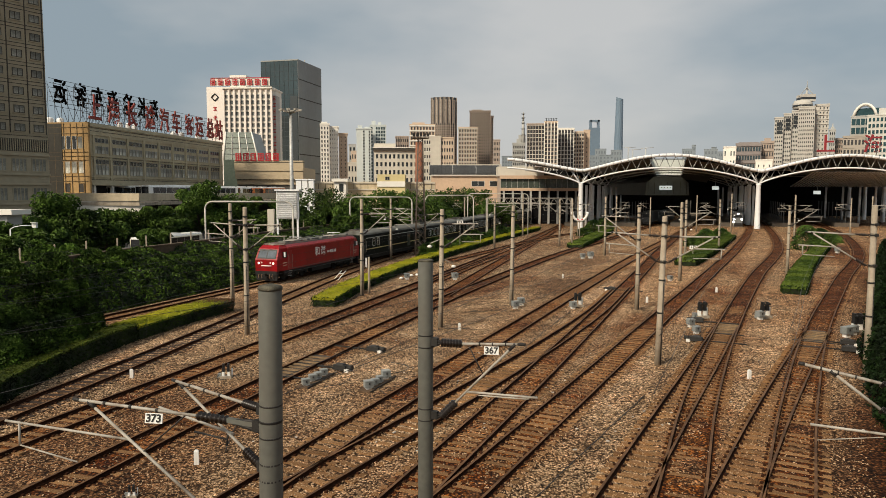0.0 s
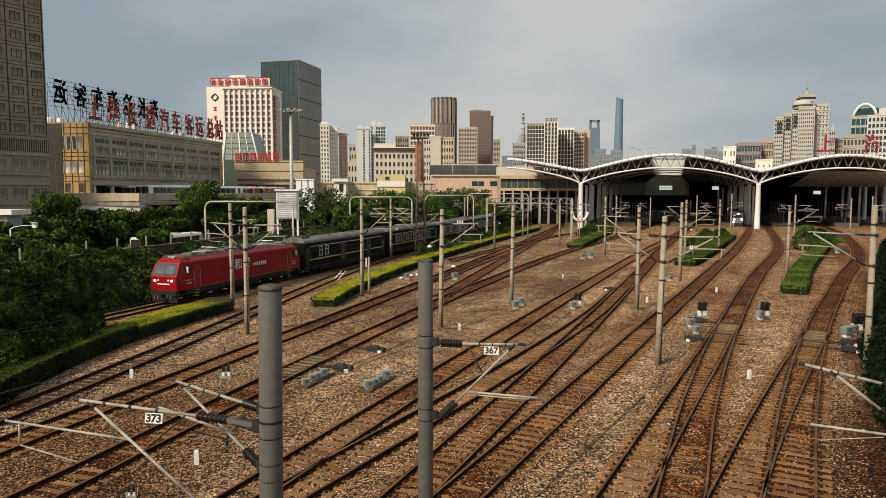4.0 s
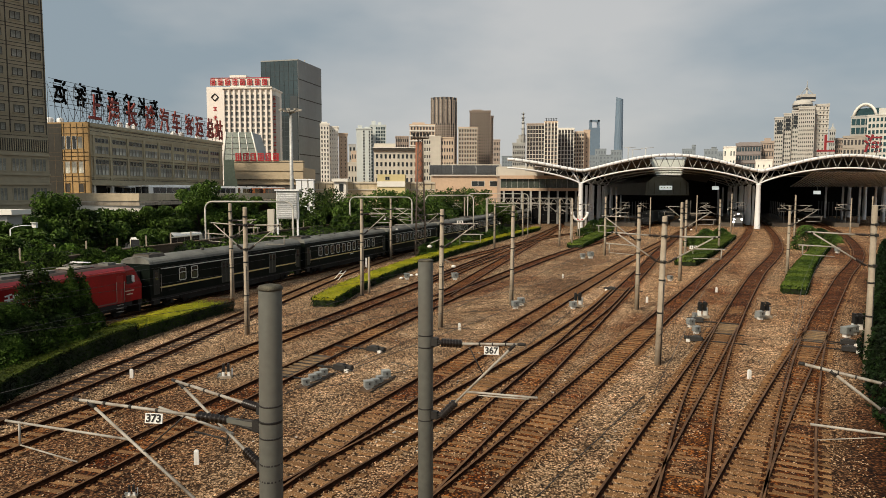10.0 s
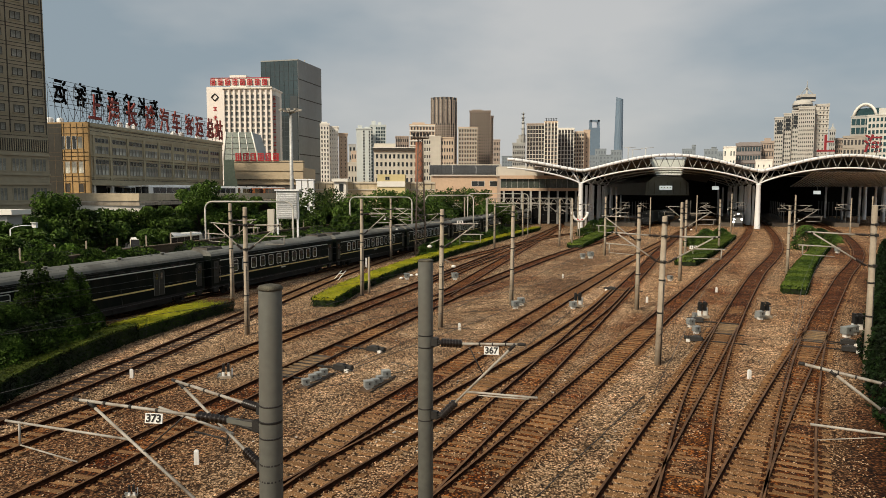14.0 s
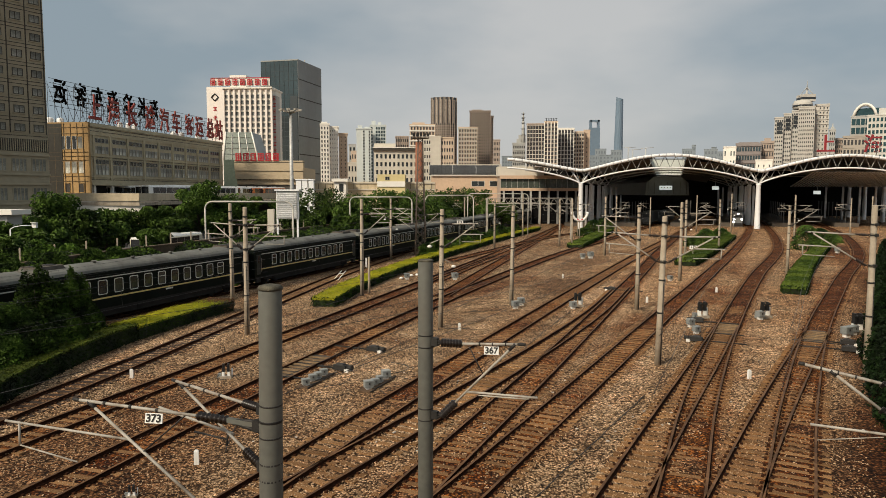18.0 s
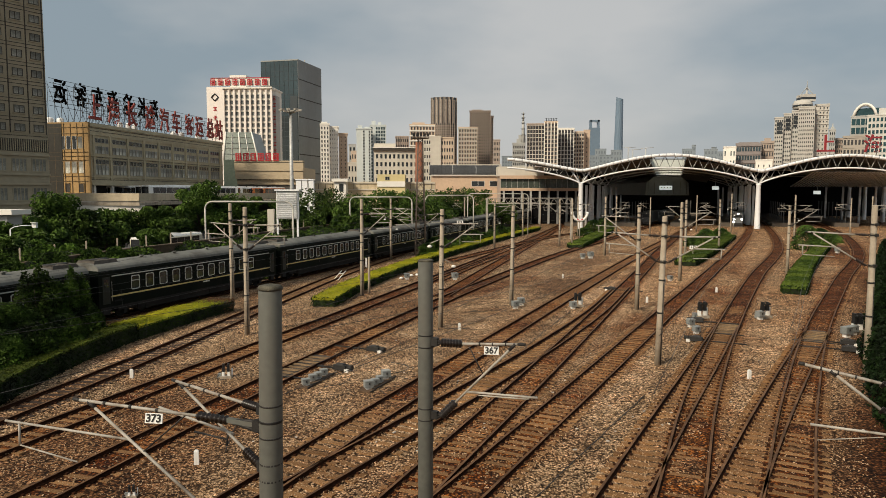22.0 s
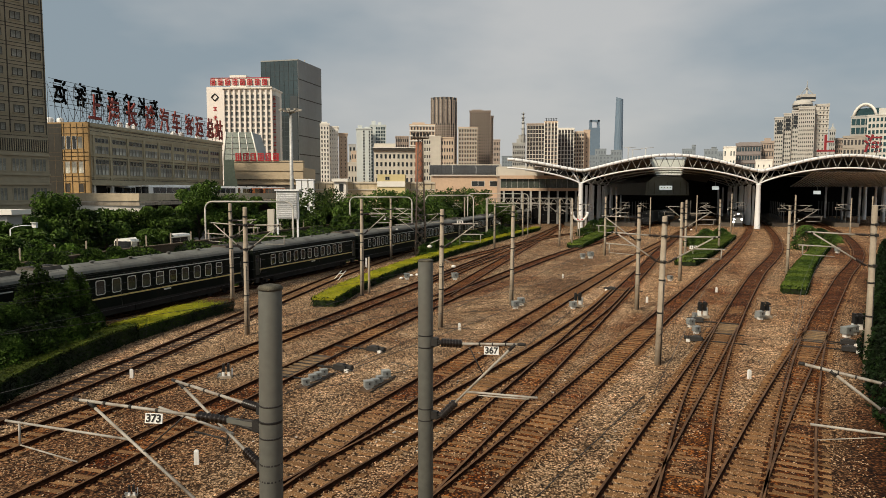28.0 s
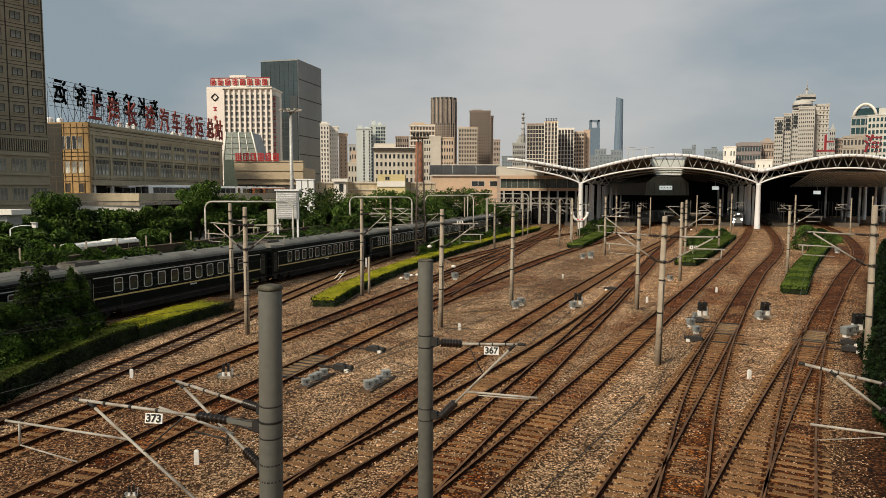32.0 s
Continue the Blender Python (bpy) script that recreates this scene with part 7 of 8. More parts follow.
LEFT, RIGHT = (-0.89, 0.45), (0.89, -0.45)
ARMS = {0: (RIGHT,), 1: (RIGHT, LEFT), 2: (RIGHT,), 3: (RIGHT, LEFT), 4: (RIGHT,), 5: (), 6: (RIGHT,), 7: (LEFT, RIGHT), 8: (RIGHT, LEFT), 9: (RIGHT,), 10: (RIGHT,), 11: (LEFT,), 12: (LEFT, RIGHT), 13: (RIGHT,), 14: (LEFT,), 15: (LEFT,), 16: (RIGHT,), 17: (RIGHT,), 18: (LEFT, RIGHT), 19: (LEFT,)}
for i, (e, (x, y, h, lean)) in enumerate(zip(POLES, POLE_AT)):
    for way in ARMS[i]:
        arm_set(e, way, 7.7 + 0.2 * (i % 3), 6.2, 3.0 + 0.3 * (i % 2), 0.165, tube_r=0.045, rise=0.1, ins=0.55, scale=1.3)
    rr = random.Random(i)
    for z in (3.2 + rr.uniform(-0.4, 0.4), 5.0 + rr.uniform(-0.4, 0.4), 6.2, 7.7 + 0.2 * (i % 3), 8.5):
        wide = 0.2 - 0.05 * z / h + 0.012
        band_ = part("clamp_band", lathe(B(), [(wide, z - 0.05), (wide, z + 0.05)], 14), DARK, e)
        if z > 6:
            part("bolt_block", box(B(), 0.05, -wide - 0.04, z, 0.16, 0.12, 0.14), DARK, band_)
    part("conduit", tube(B(), (0.1, -0.2, 0.1), (0.06, -0.17, 5.0), 0.022, n=5), DARK, e)
    if y < 90:
        part("ring", lathe(B(), [(0.185, 2.2), (0.185, 2.28)], 16), DARK, e)
# white globe insulators and boxes hung from the masts before the station
for i in (3, 4, 6, 10, 14, 16, 18):
    e = POLES[i]
    for k, (a, z) in enumerate(((-0.9, 6.2), (0.9, 4.7))):
        bm = lathe(B(), [(0.04, -0.12), (0.17, -0.07), (0.19, 0.0), (0.12, 0.07), (0.04, 0.11)], 12, a, 0.2 * k, z)
        part("white_insulator", bm, WHITEP, e, "white glazed insulator")
        part("hanger", tube(B(), (0, 0, z + 0.6), (a, 0.2 * k, z + 0.2), 0.03, n=5), GALV, e)

# far bracket poles under the station mouth: slim white posts
for i, (x, y) in enumerate(((5.29, 168.76), (27.44, 193.50), (23.99, 127.29), (30.79, 156.70), (52.92, 175.25), (66.85, 180.87), (94.36, 158.76), (93.29, 149.22), (12.88, 192.92), (-28.96, 123.33), (-8.09, 137.89))):
    e = concrete_pole(x, y, 9.0 + 0.5 * (i % 2), 0, "slim pale line-side post near the station", 0.17, 0.13)
    arm_set(e, RIGHT if i % 2 else LEFT, 7.6, 6.1, 3.0, 0.15, tube_r=0.05, ins=0.5, scale=1.2)

# long arms on the lattice tower
for way, z0, reach in ((LEFT, 7.4, 4.6), (LEFT, 5.6, 4.0), (RIGHT, 6.6, 3.4)):
    arm_set(LATTICE, way, z0, z0 - 1.7, reach, 0.55, tube_r=0.05, ins=0.5, scale=1.2, rise=0.3)

def overhead_wire(key, y0, y1, height=5.75, shift=0.0):
    """Contact wire and the sagging messenger wire above it, with droppers, along a track."""
    p = TRACKS[key]
    a, b = p.near_y(y0) - max(0, p.p[0][1] - y0), p.near_y(y1)
    e = thing("overhead_wire", label="thin dark contact and messenger wires strung over a track", category="wire", group="overhead wires")
    run = np.arange(a, b, 4.0)

    def hang(s):
        u = ((s - a) / 48.0) % 1.0
        return height + 0.45 + 0.85 * (2 * u - 1) ** 2

    part("contact_wire", polytube(B(), [(*p.side(s, shift + 0.2 * math.sin(s / 15.3)), height) for s in run], 0.0085, 4), BLACKP, e)
    part("messenger_wire", polytube(B(), [(*p.side(s, shift), hang(s)) for s in run], 0.0075, 4), BLACKP, e)
    for s in run[1::2]:
        x, y = p.side(s, shift)
        part("dropper", tube(B(), (*p.side(s, shift + 0.2 * math.sin(s / 15.3)), height), (x, y, hang(s)), 0.004, n=3), BLACKP, e)


for key in ("train", "one", "two", "three", "four", "five", "six", "seven", "eight"):
    overhead_wire(key, 14, 150 if key != "one" else 100)


# gantry lattice beam over the throat
def gantry():
    D = 150.0
    x0, x1 = 9.58, 28.06
    e = thing("signal_gantry", 0, D, 0, 0, "grey steel lattice gantry spanning the station throat", "gantry")
    zt, zb = 8.93, 7.70
    for z in (zt, zb):
        part("chord", tube(B(), (x0, 0, z), (x1, 0, z), 0.1, n=6), GALV, e)
    n = 12
    for i in range(n):
        a, b, m = x0 + (x1 - x0) * i / n, x0 + (x1 - x0) * (i + 1) / n, x0 + (x1 - x0) * (i + 0.5) / n
        part("web", tube(tube(B(), (a, 0, zb), (m, 0, zt), 0.06, n=5), (m, 0, zt), (b, 0, zb), 0.06, n=5), GALV, e)
    for x in (x0, x1):
        part("leg", box(B(), x, 0, zt / 2 - 0.1, 0.45, 0.45, zt + 0.3), GALV, e)


gantry()

BOXGREY = mat("blue_grey_cabinet", (0.30, 0.32, 0.31), 0.5, 0.2, 0.12, 2, 0, None, 0.2, (0.12, 0.12, 0.11))


def relay_box(x, y, rz, s, label, group):
    e = thing("relay_box", x, y, -0.05, rz, label, "relay box", group)
    s *= 0.84
    part("foot", box(B(), 0, 0, 0.12 * s, 0.4 * s, 0.34 * s, 0.34 * s), WHITEP, e, "white painted foot")
    part("case", box(B(), 0, 0, 0.48 * s, 0.62 * s, 0.5 * s, 0.44 * s), BOXGREY, e)
    part("lid", box(B(), 0, 0, 0.73 * s, 0.68 * s, 0.56 * s, 0.07 * s, 0, 0, 0.94), BOXGREY, e)
    part("hasp", box(B(), 0, -0.26 * s, 0.55 * s, 0.08 * s, 0.05, 0.14 * s), DARK, e)


for i, (px, py) in enumerate(((-7.17, 35.16), (-6.98, 36.02), (-6.76, 36.47), (-6.57, 37.16))):
    relay_box(px, py, 25, 0.72, "small grey relay box on a white foot", "small relay boxes")
for i, (px, py) in enumerate(((-3.82, 34.57), (-3.55, 35.29), (-3.36, 35.83), (-3.09, 36.61))):
    relay_box(px, py, 22, 0.85 if i in (0, 3) else 0.68, "blue-grey relay cabinet with a flat lid", "relay cabinets")
for px, py, s in ((6.36, 59.56, 1.1), (7.06, 61.39, 1.1), (11.43, 59.63, 1.0), (24.45, 75.88, 1.0), (26.32, 78.86, 1.0), (1.39, 79.48, 1.3), (18.85, 51.54, 1.0), (18.35, 49.01, 0.9), (25.58, 54.66, 1.1), (28.61, 47.94, 1.2), (29.56, 48.73, 1.1), (22.96, 106.27, 1.6), (21.54, 105.33, 1.3), (67.17, 116.34, 1.5), (-4.24, 79.92, 1.1)):
    relay_box(px, py, 20, s, "grey line-side junction box on ballast", "junction boxes")


for cx, cy, l in ((-6.87, 36.25, 3.1), (-3.45, 35.6, 3.2)):
    e = thing("base_slab", cx, cy, -0.03, -20 if cx > -5 else -17, "thin rust-brown slab carrying a row of relay boxes", "slab", "relay box slabs")
    part("slab", box(B(), 0.0, 0, 0.035, 0.75, l, 0.07), mat("rusty_slab", (0.13, 0.08, 0.045), 0.9, 0, 0.25, 2, 0.2, (0.08, 0.045, 0.022)), e)
    part("rim", box(B(), 0.36, 0, 0.08, 0.05, l, 0.05), DARK, e)


def switch_machine(x, y, rz, reach):
    e = thing("switch_machine", x, y, -0.03, rz, "black point machine with a throw rod to the rails", "point machine", "point machines")
    part("case", box(B(), 0, 0, 0.2, 0.9, 0.45, 0.28, 0, 0, 0.9), DARK, e)
    part("cover", box(B(), 0, 0, 0.37, 0.6, 0.36, 0.08, 0, 0, 0.8), DARK, e)
    part("motor", tube(B(), (0.45, 0, 0.22), (0.8, 0, 0.22), 0.14, n=10), DARK, e)
    part("rod", tube(B(), (-0.4, 0.05, 0.12), (-reach, 0.05, 0.12), 0.035, n=6), DARK, e)
    part("rod", tube(B(), (-0.4, -0.12, 0.12), (-reach, -0.12, 0.12), 0.025, n=6), DARK, e)
    part("foot", box(B(), 0.5, 0.0, 0.06, 0.25, 0.5, 0.2), WHITEP, e, "white painted foot")


for px, py in ((-5.83, 38.50), (-4.39, 43.13), (27.19, 45.39), (26.14, 43.41)):
    switch_machine(px, py, -26, 3.0)
for px, py in ((20.09, 53.39), (17.37, 46.35), (17.57, 70.90)):
    switch_machine(px, py, 152, 3.2)


def dwarf_signal(x, y, rz, s=1.0):
    e = thing("dwarf_signal", x, y, -0.05, rz, "low black dwarf signal with two hoods on a grey base", "signal", "dwarf signals")
    part("base", box(B(), 0, 0, 0.06 * s, 0.7 * s, 0.5 * s, 0.2 * s), CONCRETE, e)
    for k in (-1, 1):
        part("foot", box(B(), k * 0.17 * s, 0, 0.30 * s, 0.16 * s, 0.2 * s, 0.32 * s, 0, 0, 0.85), WHITEP, e, "white painted foot")
        h = part("head", box(B(), k * 0.15 * s, 0, 0.70 * s, 0.165 * s, 0.22 * s, 0.52 * s, 0, 0, 0.82), BLACKP, e)
        part("hood", tube(B(), (k * 0.15 * s, -0.08 * s, 0.86 * s), (k * 0.15 * s, -0.24 * s, 0.84 * s), 0.065 * s, n=10), BLACKP, h)
    part("cable_box", box(B(), -0.42 * s, 0.1, 0.16 * s, 0.22 * s, 0.2 * s, 0.3 * s), BOXGREY, e)
    part("ladder_post", tube(B(), (0.36 * s, 0.1, 0), (0.36 * s, 0.1, 0.62 * s), 0.05 * s, n=6), WHITEP, e)
    part("cable", polytube(B(), [(-0.4 * s, -0.1, 0.3 * s), (-0.55 * s, -0.25 * s, 0.12), (-0.4 * s, -0.5 * s, 0.06), (0.1 * s, -0.6 * s, 0.05)], 0.022, 5), BLACKP, e)


for px, py, s in ((12.07, 60.84, 1.3), (21.15, 55.36, 1.4), (26.30, 55.42, 1.4), (30.30, 49.54, 1.5), (-11.88, 36.89, 0.85), (-10.38, 22.14, 0.45)):
    dwarf_signal(px, py, 10, s)


def marker_post(x, y, h=0.7, r=0.09):
    e = thing("marker_post", x, y, -0.05, 0, "short white painted marker post in the ballast", "post", "white marker posts")
    part("post", box(B(), 0, 0, h / 2, r * 2, r * 1.6, h + 0.04, 12, 0, 0.92), WHITEP, e)
    part("top", box(B(), 0, 0, h + 0.04, r * 1.5, r * 1.2, 0.05, 12, 0, 0.6), WHITEP, e)


for px, py, h in ((-9.21, 24.93, 0.5), (-17.04, 36.85, 0.45), (-6.57, 82.60, 0.45), (14.31, 81.30, 0.45), (16.85, 36.99, 0.45), (28.10, 69.83, 0.5), (1.22, 50.06, 0.5), (18.98, 63.15, 0.5), (-10.28, 91.25, 1.4), (24.24, 110.13, 0.6), (49.08, 121.63, 0.5)):
    marker_post(px, py, h)

# cluster of white signal lamps on a post, and the red and white board before the station
def standing_train(x, y, rz, label, lit, body):
    """The front car of a train that waits under the roof: rounded nose, windscreen, lamps."""
    e = thing("standing_train", x, y, 0.2, rz, label, "train", "trains under the roof")
    side = [(-1.5, 0.9), (1.5, 0.9), (1.52, 3.4), (1.2, 4.2), (-1.2, 4.2), (-1.52, 3.4)]
    bm = prism(B(), side, 1.2, 24)
    nose = [bm.verts.new((0.0, a * 0.85, 0.9 + (z - 0.9) * 0.93)) for a, z in side]
    ring = [bm.verts.new((1.2, a, z)) for a, z in side]
    for k in range(6):
        bm.faces.new((nose[k], nose[(k + 1) % 6], ring[(k + 1) % 6], ring[k]))
    bm.faces.new(nose)
    bmesh.ops.recalc_face_normals(bm, faces=bm.faces)
    part("body", bm, body, e)
    part("windscreen", box(B(), -0.02, 0, 2.95, 0.06, 2.2, 0.8), GLASS, e)
    part("bumper", box(B(), 0.1, 0, 0.65, 0.4, 2.6, 0.6), DARK, e)
    for k, z in ((-1.05, 2.05), (1.05, 2.05), (0.0, 3.65)):
        part("headlamp", tube(B(), (-0.02, k, z), (-0.12, k, z), 0.30 if lit else 0.16, n=12), lit or LAMPD, e, "lit white headlamp" if lit else "")
    for k in range(3):
        part("wheelset", tube(B(), (2.0 + k * 2.4, -1.2, 0.45), (2.0 + k * 2.4, 1.2, 0.45), 0.45, n=14), DARK, e)
    return e


LAMPD = mat("unlit_lamp_glass", (0.5, 0.5, 0.48), 0.2)
BEAM = bpy.data.materials.new("bright_headlamp")
BEAM.use_nodes = True
BEAM.node_tree.nodes["Principled BSDF"].inputs["Emission Color"].default_value = (1.0, 0.97, 0.9, 1)
BEAM.node_tree.nodes["Principled BSDF"].inputs["Emission Strength"].default_value = 4.0
standing_train(89.0, 207, 66, "pale grey train with lit headlamps waiting under the station roof", BEAM, mat("pale_train_paint", (0.16, 0.165, 0.165), 0.4, 0, 0.1, 0.5))
standing_train(62.85, 212, 66, "dark train with unlit lamps standing at a platform", None, mat("dark_train_paint", (0.05, 0.055, 0.055), 0.4, 0, 0.15, 0.5))
standing_train(71.9, 225, 66, "dark green train standing at a platform under the roof", None, mat("dark_train_paint", (0, 0, 0)))
e = thing("marker_lamp_post", 84.72, 200, 0, 0, "low post with one white lamp disc by the track", "signal")
part("post", tube(B(), (0, 0, -0.1), (0, 0, 1.76), 0.1, n=8), GALV, e)
part("lamp_disc", tube(B(), (0, -0.1, 1.76), (0, -0.25, 1.76), 0.34, n=14), BEAM, e)
e = thing("warning_board", 29.90, 150, 0, 0, "curved red and white warning board round a post", "sign")
part("post", tube(B(), (0, 0, -0.1), (0, 0, 5.2), 0.12, n=8), GALV, e)
z = 4.77
arc = [(1.7 * math.cos(a), -0.1, z + 1.2 + 1.9 * math.sin(a)) for a in np.linspace(math.pi * 1.0, math.pi * 2.0, 14)]
part("white_band", polytube(B(), arc, 0.3, 8), WHITEP, e)
part("red_band", polytube(B(), [(x * 0.62, -0.2, zz) for x, _, zz in arc[4:10]], 0.2, 8), REDSIGN, e)

# speed board and plates near the station, the white-and-red emblem boards
for px, py, D in ((1228, 437, 104), (814, 393, 120)):
    e = thing("plate_board", (px - 784) / 1213.5 * D, D, 0, 0, "small white plate on a thin post, unreadable", "sign", "plates")
    z = 10.12 - (py - 341) / 1213.5 * D
    part("post", tube(B(), (0, 0, -0.1), (0, 0, z), 0.04, n=6), GALV, e)
    pl = part("plate", box(B(), 0, -0.05, z, 1.1, 0.03, 0.5), WHITEP, e)
    for k in range(3):
        part("mark", box(B(), -0.3 + k * 0.3, -0.07, z, 0.14, 0.01, 0.28), BLACKP, pl)


def ground_cable(points, r, label):
    e = thing("ground_cable", label=label, category="cable", group="loose cables")
    p = Path(points)
    line = [(*p.side(s, 0.08 * noise.noise((s * 0.7, points[0][0], 0))), 0.03 + 0.02 * noise.noise((s, 1, 1))) for s in np.arange(0, p.length, 0.5)]
    part("cable", polytube(B(), line, r, 5), BLACKP, e)


GC = "thin black cable lying on the ballast"
for a in (((3.14, 22.08), (5.75, 26.43), (10.33, 33.97)), ((-8.00, 33.55), (-5.37, 39.14), (-1.88, 47.26)), ((-3.30, 34.57), (-2.15, 32.48), (-1.37, 33.60)),
          ((4.13, 40.56), (7.20, 48.90), (10.91, 57.90)), ((-15.32, 33.50), (-14.95, 38.42), (-13.44, 44.17)), ((-8.46, 26.06), (-8.82, 27.94), (-9.18, 31.73))):
    ground_cable(a, 0.022, GC)

for a in (((-2.9, 34.2), (-1.9, 34.9), (-1.5, 36.1), (-2.4, 36.9)), ((-2.6, 33.8), (-1.4, 33.9), (-0.7, 34.9)), ((-3.4, 37.4), (-2.3, 38.0), (-2.0, 39.3), (-3.2, 40.2)), ((-6.2, 35.0), (-5.2, 35.6), (-5.0, 37.0)),
          ((19.3, 52.0), (20.4, 51.2), (21.2, 52.4)), ((6.2, 61.0), (4.6, 58.4), (2.2, 57.6)), ((-1.2, 49.0), (0.4, 50.4), (2.8, 50.0))):
    ground_cable(a, 0.022, "black cable looped loosely over the ballast")

# a white sloping frame beside the train track
e = thing("white_rail_frame", -12.10, 79.26, -0.05, 60, "pair of slanting white steel bars by the track", "frame")
for k in (-0.3, 0.3):
    part("bar", tube(B(), (-0.7, k, 0.0), (0.9, k, 1.0), 0.05, n=6), WHITEP, e)
part("cross_bar", tube(B(), (0.4, -0.3, 0.7), (0.4, 0.3, 0.7), 0.04, n=6), WHITEP, e)

# white bags by the hedge
for i, (px, py) in enumerate(((-4.43, 80.98), (-3.83, 82.65), (-3.17, 83.23), (-4.90, 79.90))):
    e = thing("white_sack", px, py, -0.03, 30 * i, "small white sack lying on the ballast", "sack", "sacks")
    part("sack", lathe(B(), [(0.12, 0), (0.24, 0.08), (0.2, 0.2), (0.08, 0.27)], 9), WHITEP, e)


def switch_panel(x, y, rz, w, l, label):
    """Closely laid dark cross-ties under a point, with a bar across."""
    e = thing("switch_ties", x, y, 0.0, rz, label, "cross-ties")
    part("oiled_bed", box(B(), 0, l / 2, 0.025, 1.44, l, 0.06), DARK, e, "dark bed between the ties")
    for k in range(int(l / 0.62)):
        ob = part("tie", TIE_ME, None, e)
        at(ob, 0, k * 0.62, 0.06, 0, 0, 0)
    part("throw_bar", box(B(), 0, -0.2, 0.09, w + 1.0, 0.12, 0.06), DARK, e)


TIE_ME = bpy.data.meshes.new("tie")
_b = box(B(), 0, 0, 0, 1.42, 0.27, 0.09)
_b.to_mesh(TIE_ME)
_b.free()
TIE_ME.materials.append(mat("dusty_worn_tie", (0.26, 0.17, 0.09), 0.9, 0, 0.4, 3, 0.3, (0.14, 0.085, 0.04), 0.4))
for key, y0, l in (("seven", 48.5, 4.5), ("eight", 46.0, 4.5), ("three", 37.0, 5.0)):
    p = TRACKS[key]
    q, d = p.at(p.near_y(y0))
    switch_panel(q[0], q[1], math.degrees(math.atan2(d[1], d[0])) - 90, 1.5, l, "dusty worn ties over a dark bed at a set of points")


def loose_stones():
    """Single stones lying on the near ballast, clear of the rails."""
    r = np.random.default_rng(21)
    lines = [p.p[::2] for p in TRACKS.values()]
    wood = TRACKS["one"].p
    lines = np.concatenate([l[l[:, 1] < 60] for l in lines])
    pts = []
    while len(pts) < 70000:
        y = 17 + 48 * r.random() ** 1.7
        x = -0.62 * y - 6 + (1.28 * y + 8) * r.random()
        d = np.min(np.hypot(lines[:, 0] - x, lines[:, 1] - y))
        if 0.6 < d < 0.92 or (d < 1.3 and r.random() < 0.45):
            continue
        if np.min(np.hypot(wood[:, 0] - x, wood[:, 1] - y)) < 1.1:
            continue
        if x > 0.52 * y + 3.0 and r.random() < 0.85:
            continue
        pts.append((x, y, 0.02 if d > 1.4 else 0.05))
    pts = np.array(pts)
    pts = pts[r.random(len(pts)) > 0.85 * np.maximum(spots("oil", pts), 0.7 * spots("dust", pts))]
    n = len(pts)
    base = np.array([(1, 0, 0), (-1, 0, 0), (0, 1, 0), (0, -1, 0), (0, 0, 1), (0, 0, -1)], float)
    tri = np.array([(0, 2, 4), (2, 1, 4), (1, 3, 4), (3, 0, 4), (2, 0, 5), (1, 2, 5), (3, 1, 5), (0, 3, 5)])
    size = r.uniform(0.016, 0.042, (n, 1, 1)) * r.uniform(0.6, 1.3, (n, 6, 1))
    ang = r.random(n) * 6.283
    c, s = np.cos(ang), np.sin(ang)
    v = base[None] * size * np.array([1.2, 1.0, 0.75])
    v = np.stack([v[..., 0] * c[:, None] - v[..., 1] * s[:, None], v[..., 0] * s[:, None] + v[..., 1] * c[:, None], v[..., 2] + 0.3 * v[..., 0]], -1) + pts[:, None]
    f = (tri[None] + np.arange(n)[:, None, None] * 6).reshape(-1, 3)
    me = bpy.data.meshes.new("ballast_stones")
    me.from_pydata(v.reshape(-1, 3).tolist(), [], f.tolist())
    me.materials.append(mat("ballast_stone", (0.44, 0.305, 0.19), 0.95, 0, 0.25, 1.0, 0, (0.24, 0.145, 0.075), 0.75, None, 0.2))
    tagged(new("ballast_stones", me), "loose pale brown crushed stones lying on the yard", "stones", kind="stuff")


loose_stones()


def litter():
    """Pale scraps blown over the ballast."""
    r = np.random.default_rng(77)
    bm = B()
    for _ in range(420):
        y = 26 + 95 * r.random() ** 1.3
        x = -0.3 * y + 1.0 * y * r.random()
        s = r.uniform(0.03, 0.09)
        box(bm, x, y, 0.05, s * r.uniform(0.8, 2.0), s, s * 0.4, r.random() * 180)
    tagged(part("litter", bm, mat("pale_scrap", (0.62, 0.58, 0.52), 0.8, 0, 0.3, 2, 0, None, 0.5)), "small pale scraps scattered over the ballast", "litter", kind="stuff")


litter()


# ---------------------------------------------------------------- the train
TRAIN = TRACKS["train"]
PITCH, LOCO = 25.35, 21.7
BOGIE = mat("grimy_bogie", (0.018, 0.016, 0.014), 0.8, 0.2, 0.3, 2)
SKIRT = mat("dark_grey_skirt", (0.012, 0.011, 0.010), 0.8, 0, 0.2, 1)
LAMPG = mat("lamp_glass", (0.75, 0.75, 0.72), 0.15)
LIT = bpy.data.materials.new("lit_headlamp")
LIT.use_nodes = True
LIT.node_tree.nodes["Principled BSDF"].inputs["Emission Color"].default_value = (1.0, 0.85, 0.6, 1)
LIT.node_tree.nodes["Principled BSDF"].inputs["Emission Strength"].default_value = 1.3


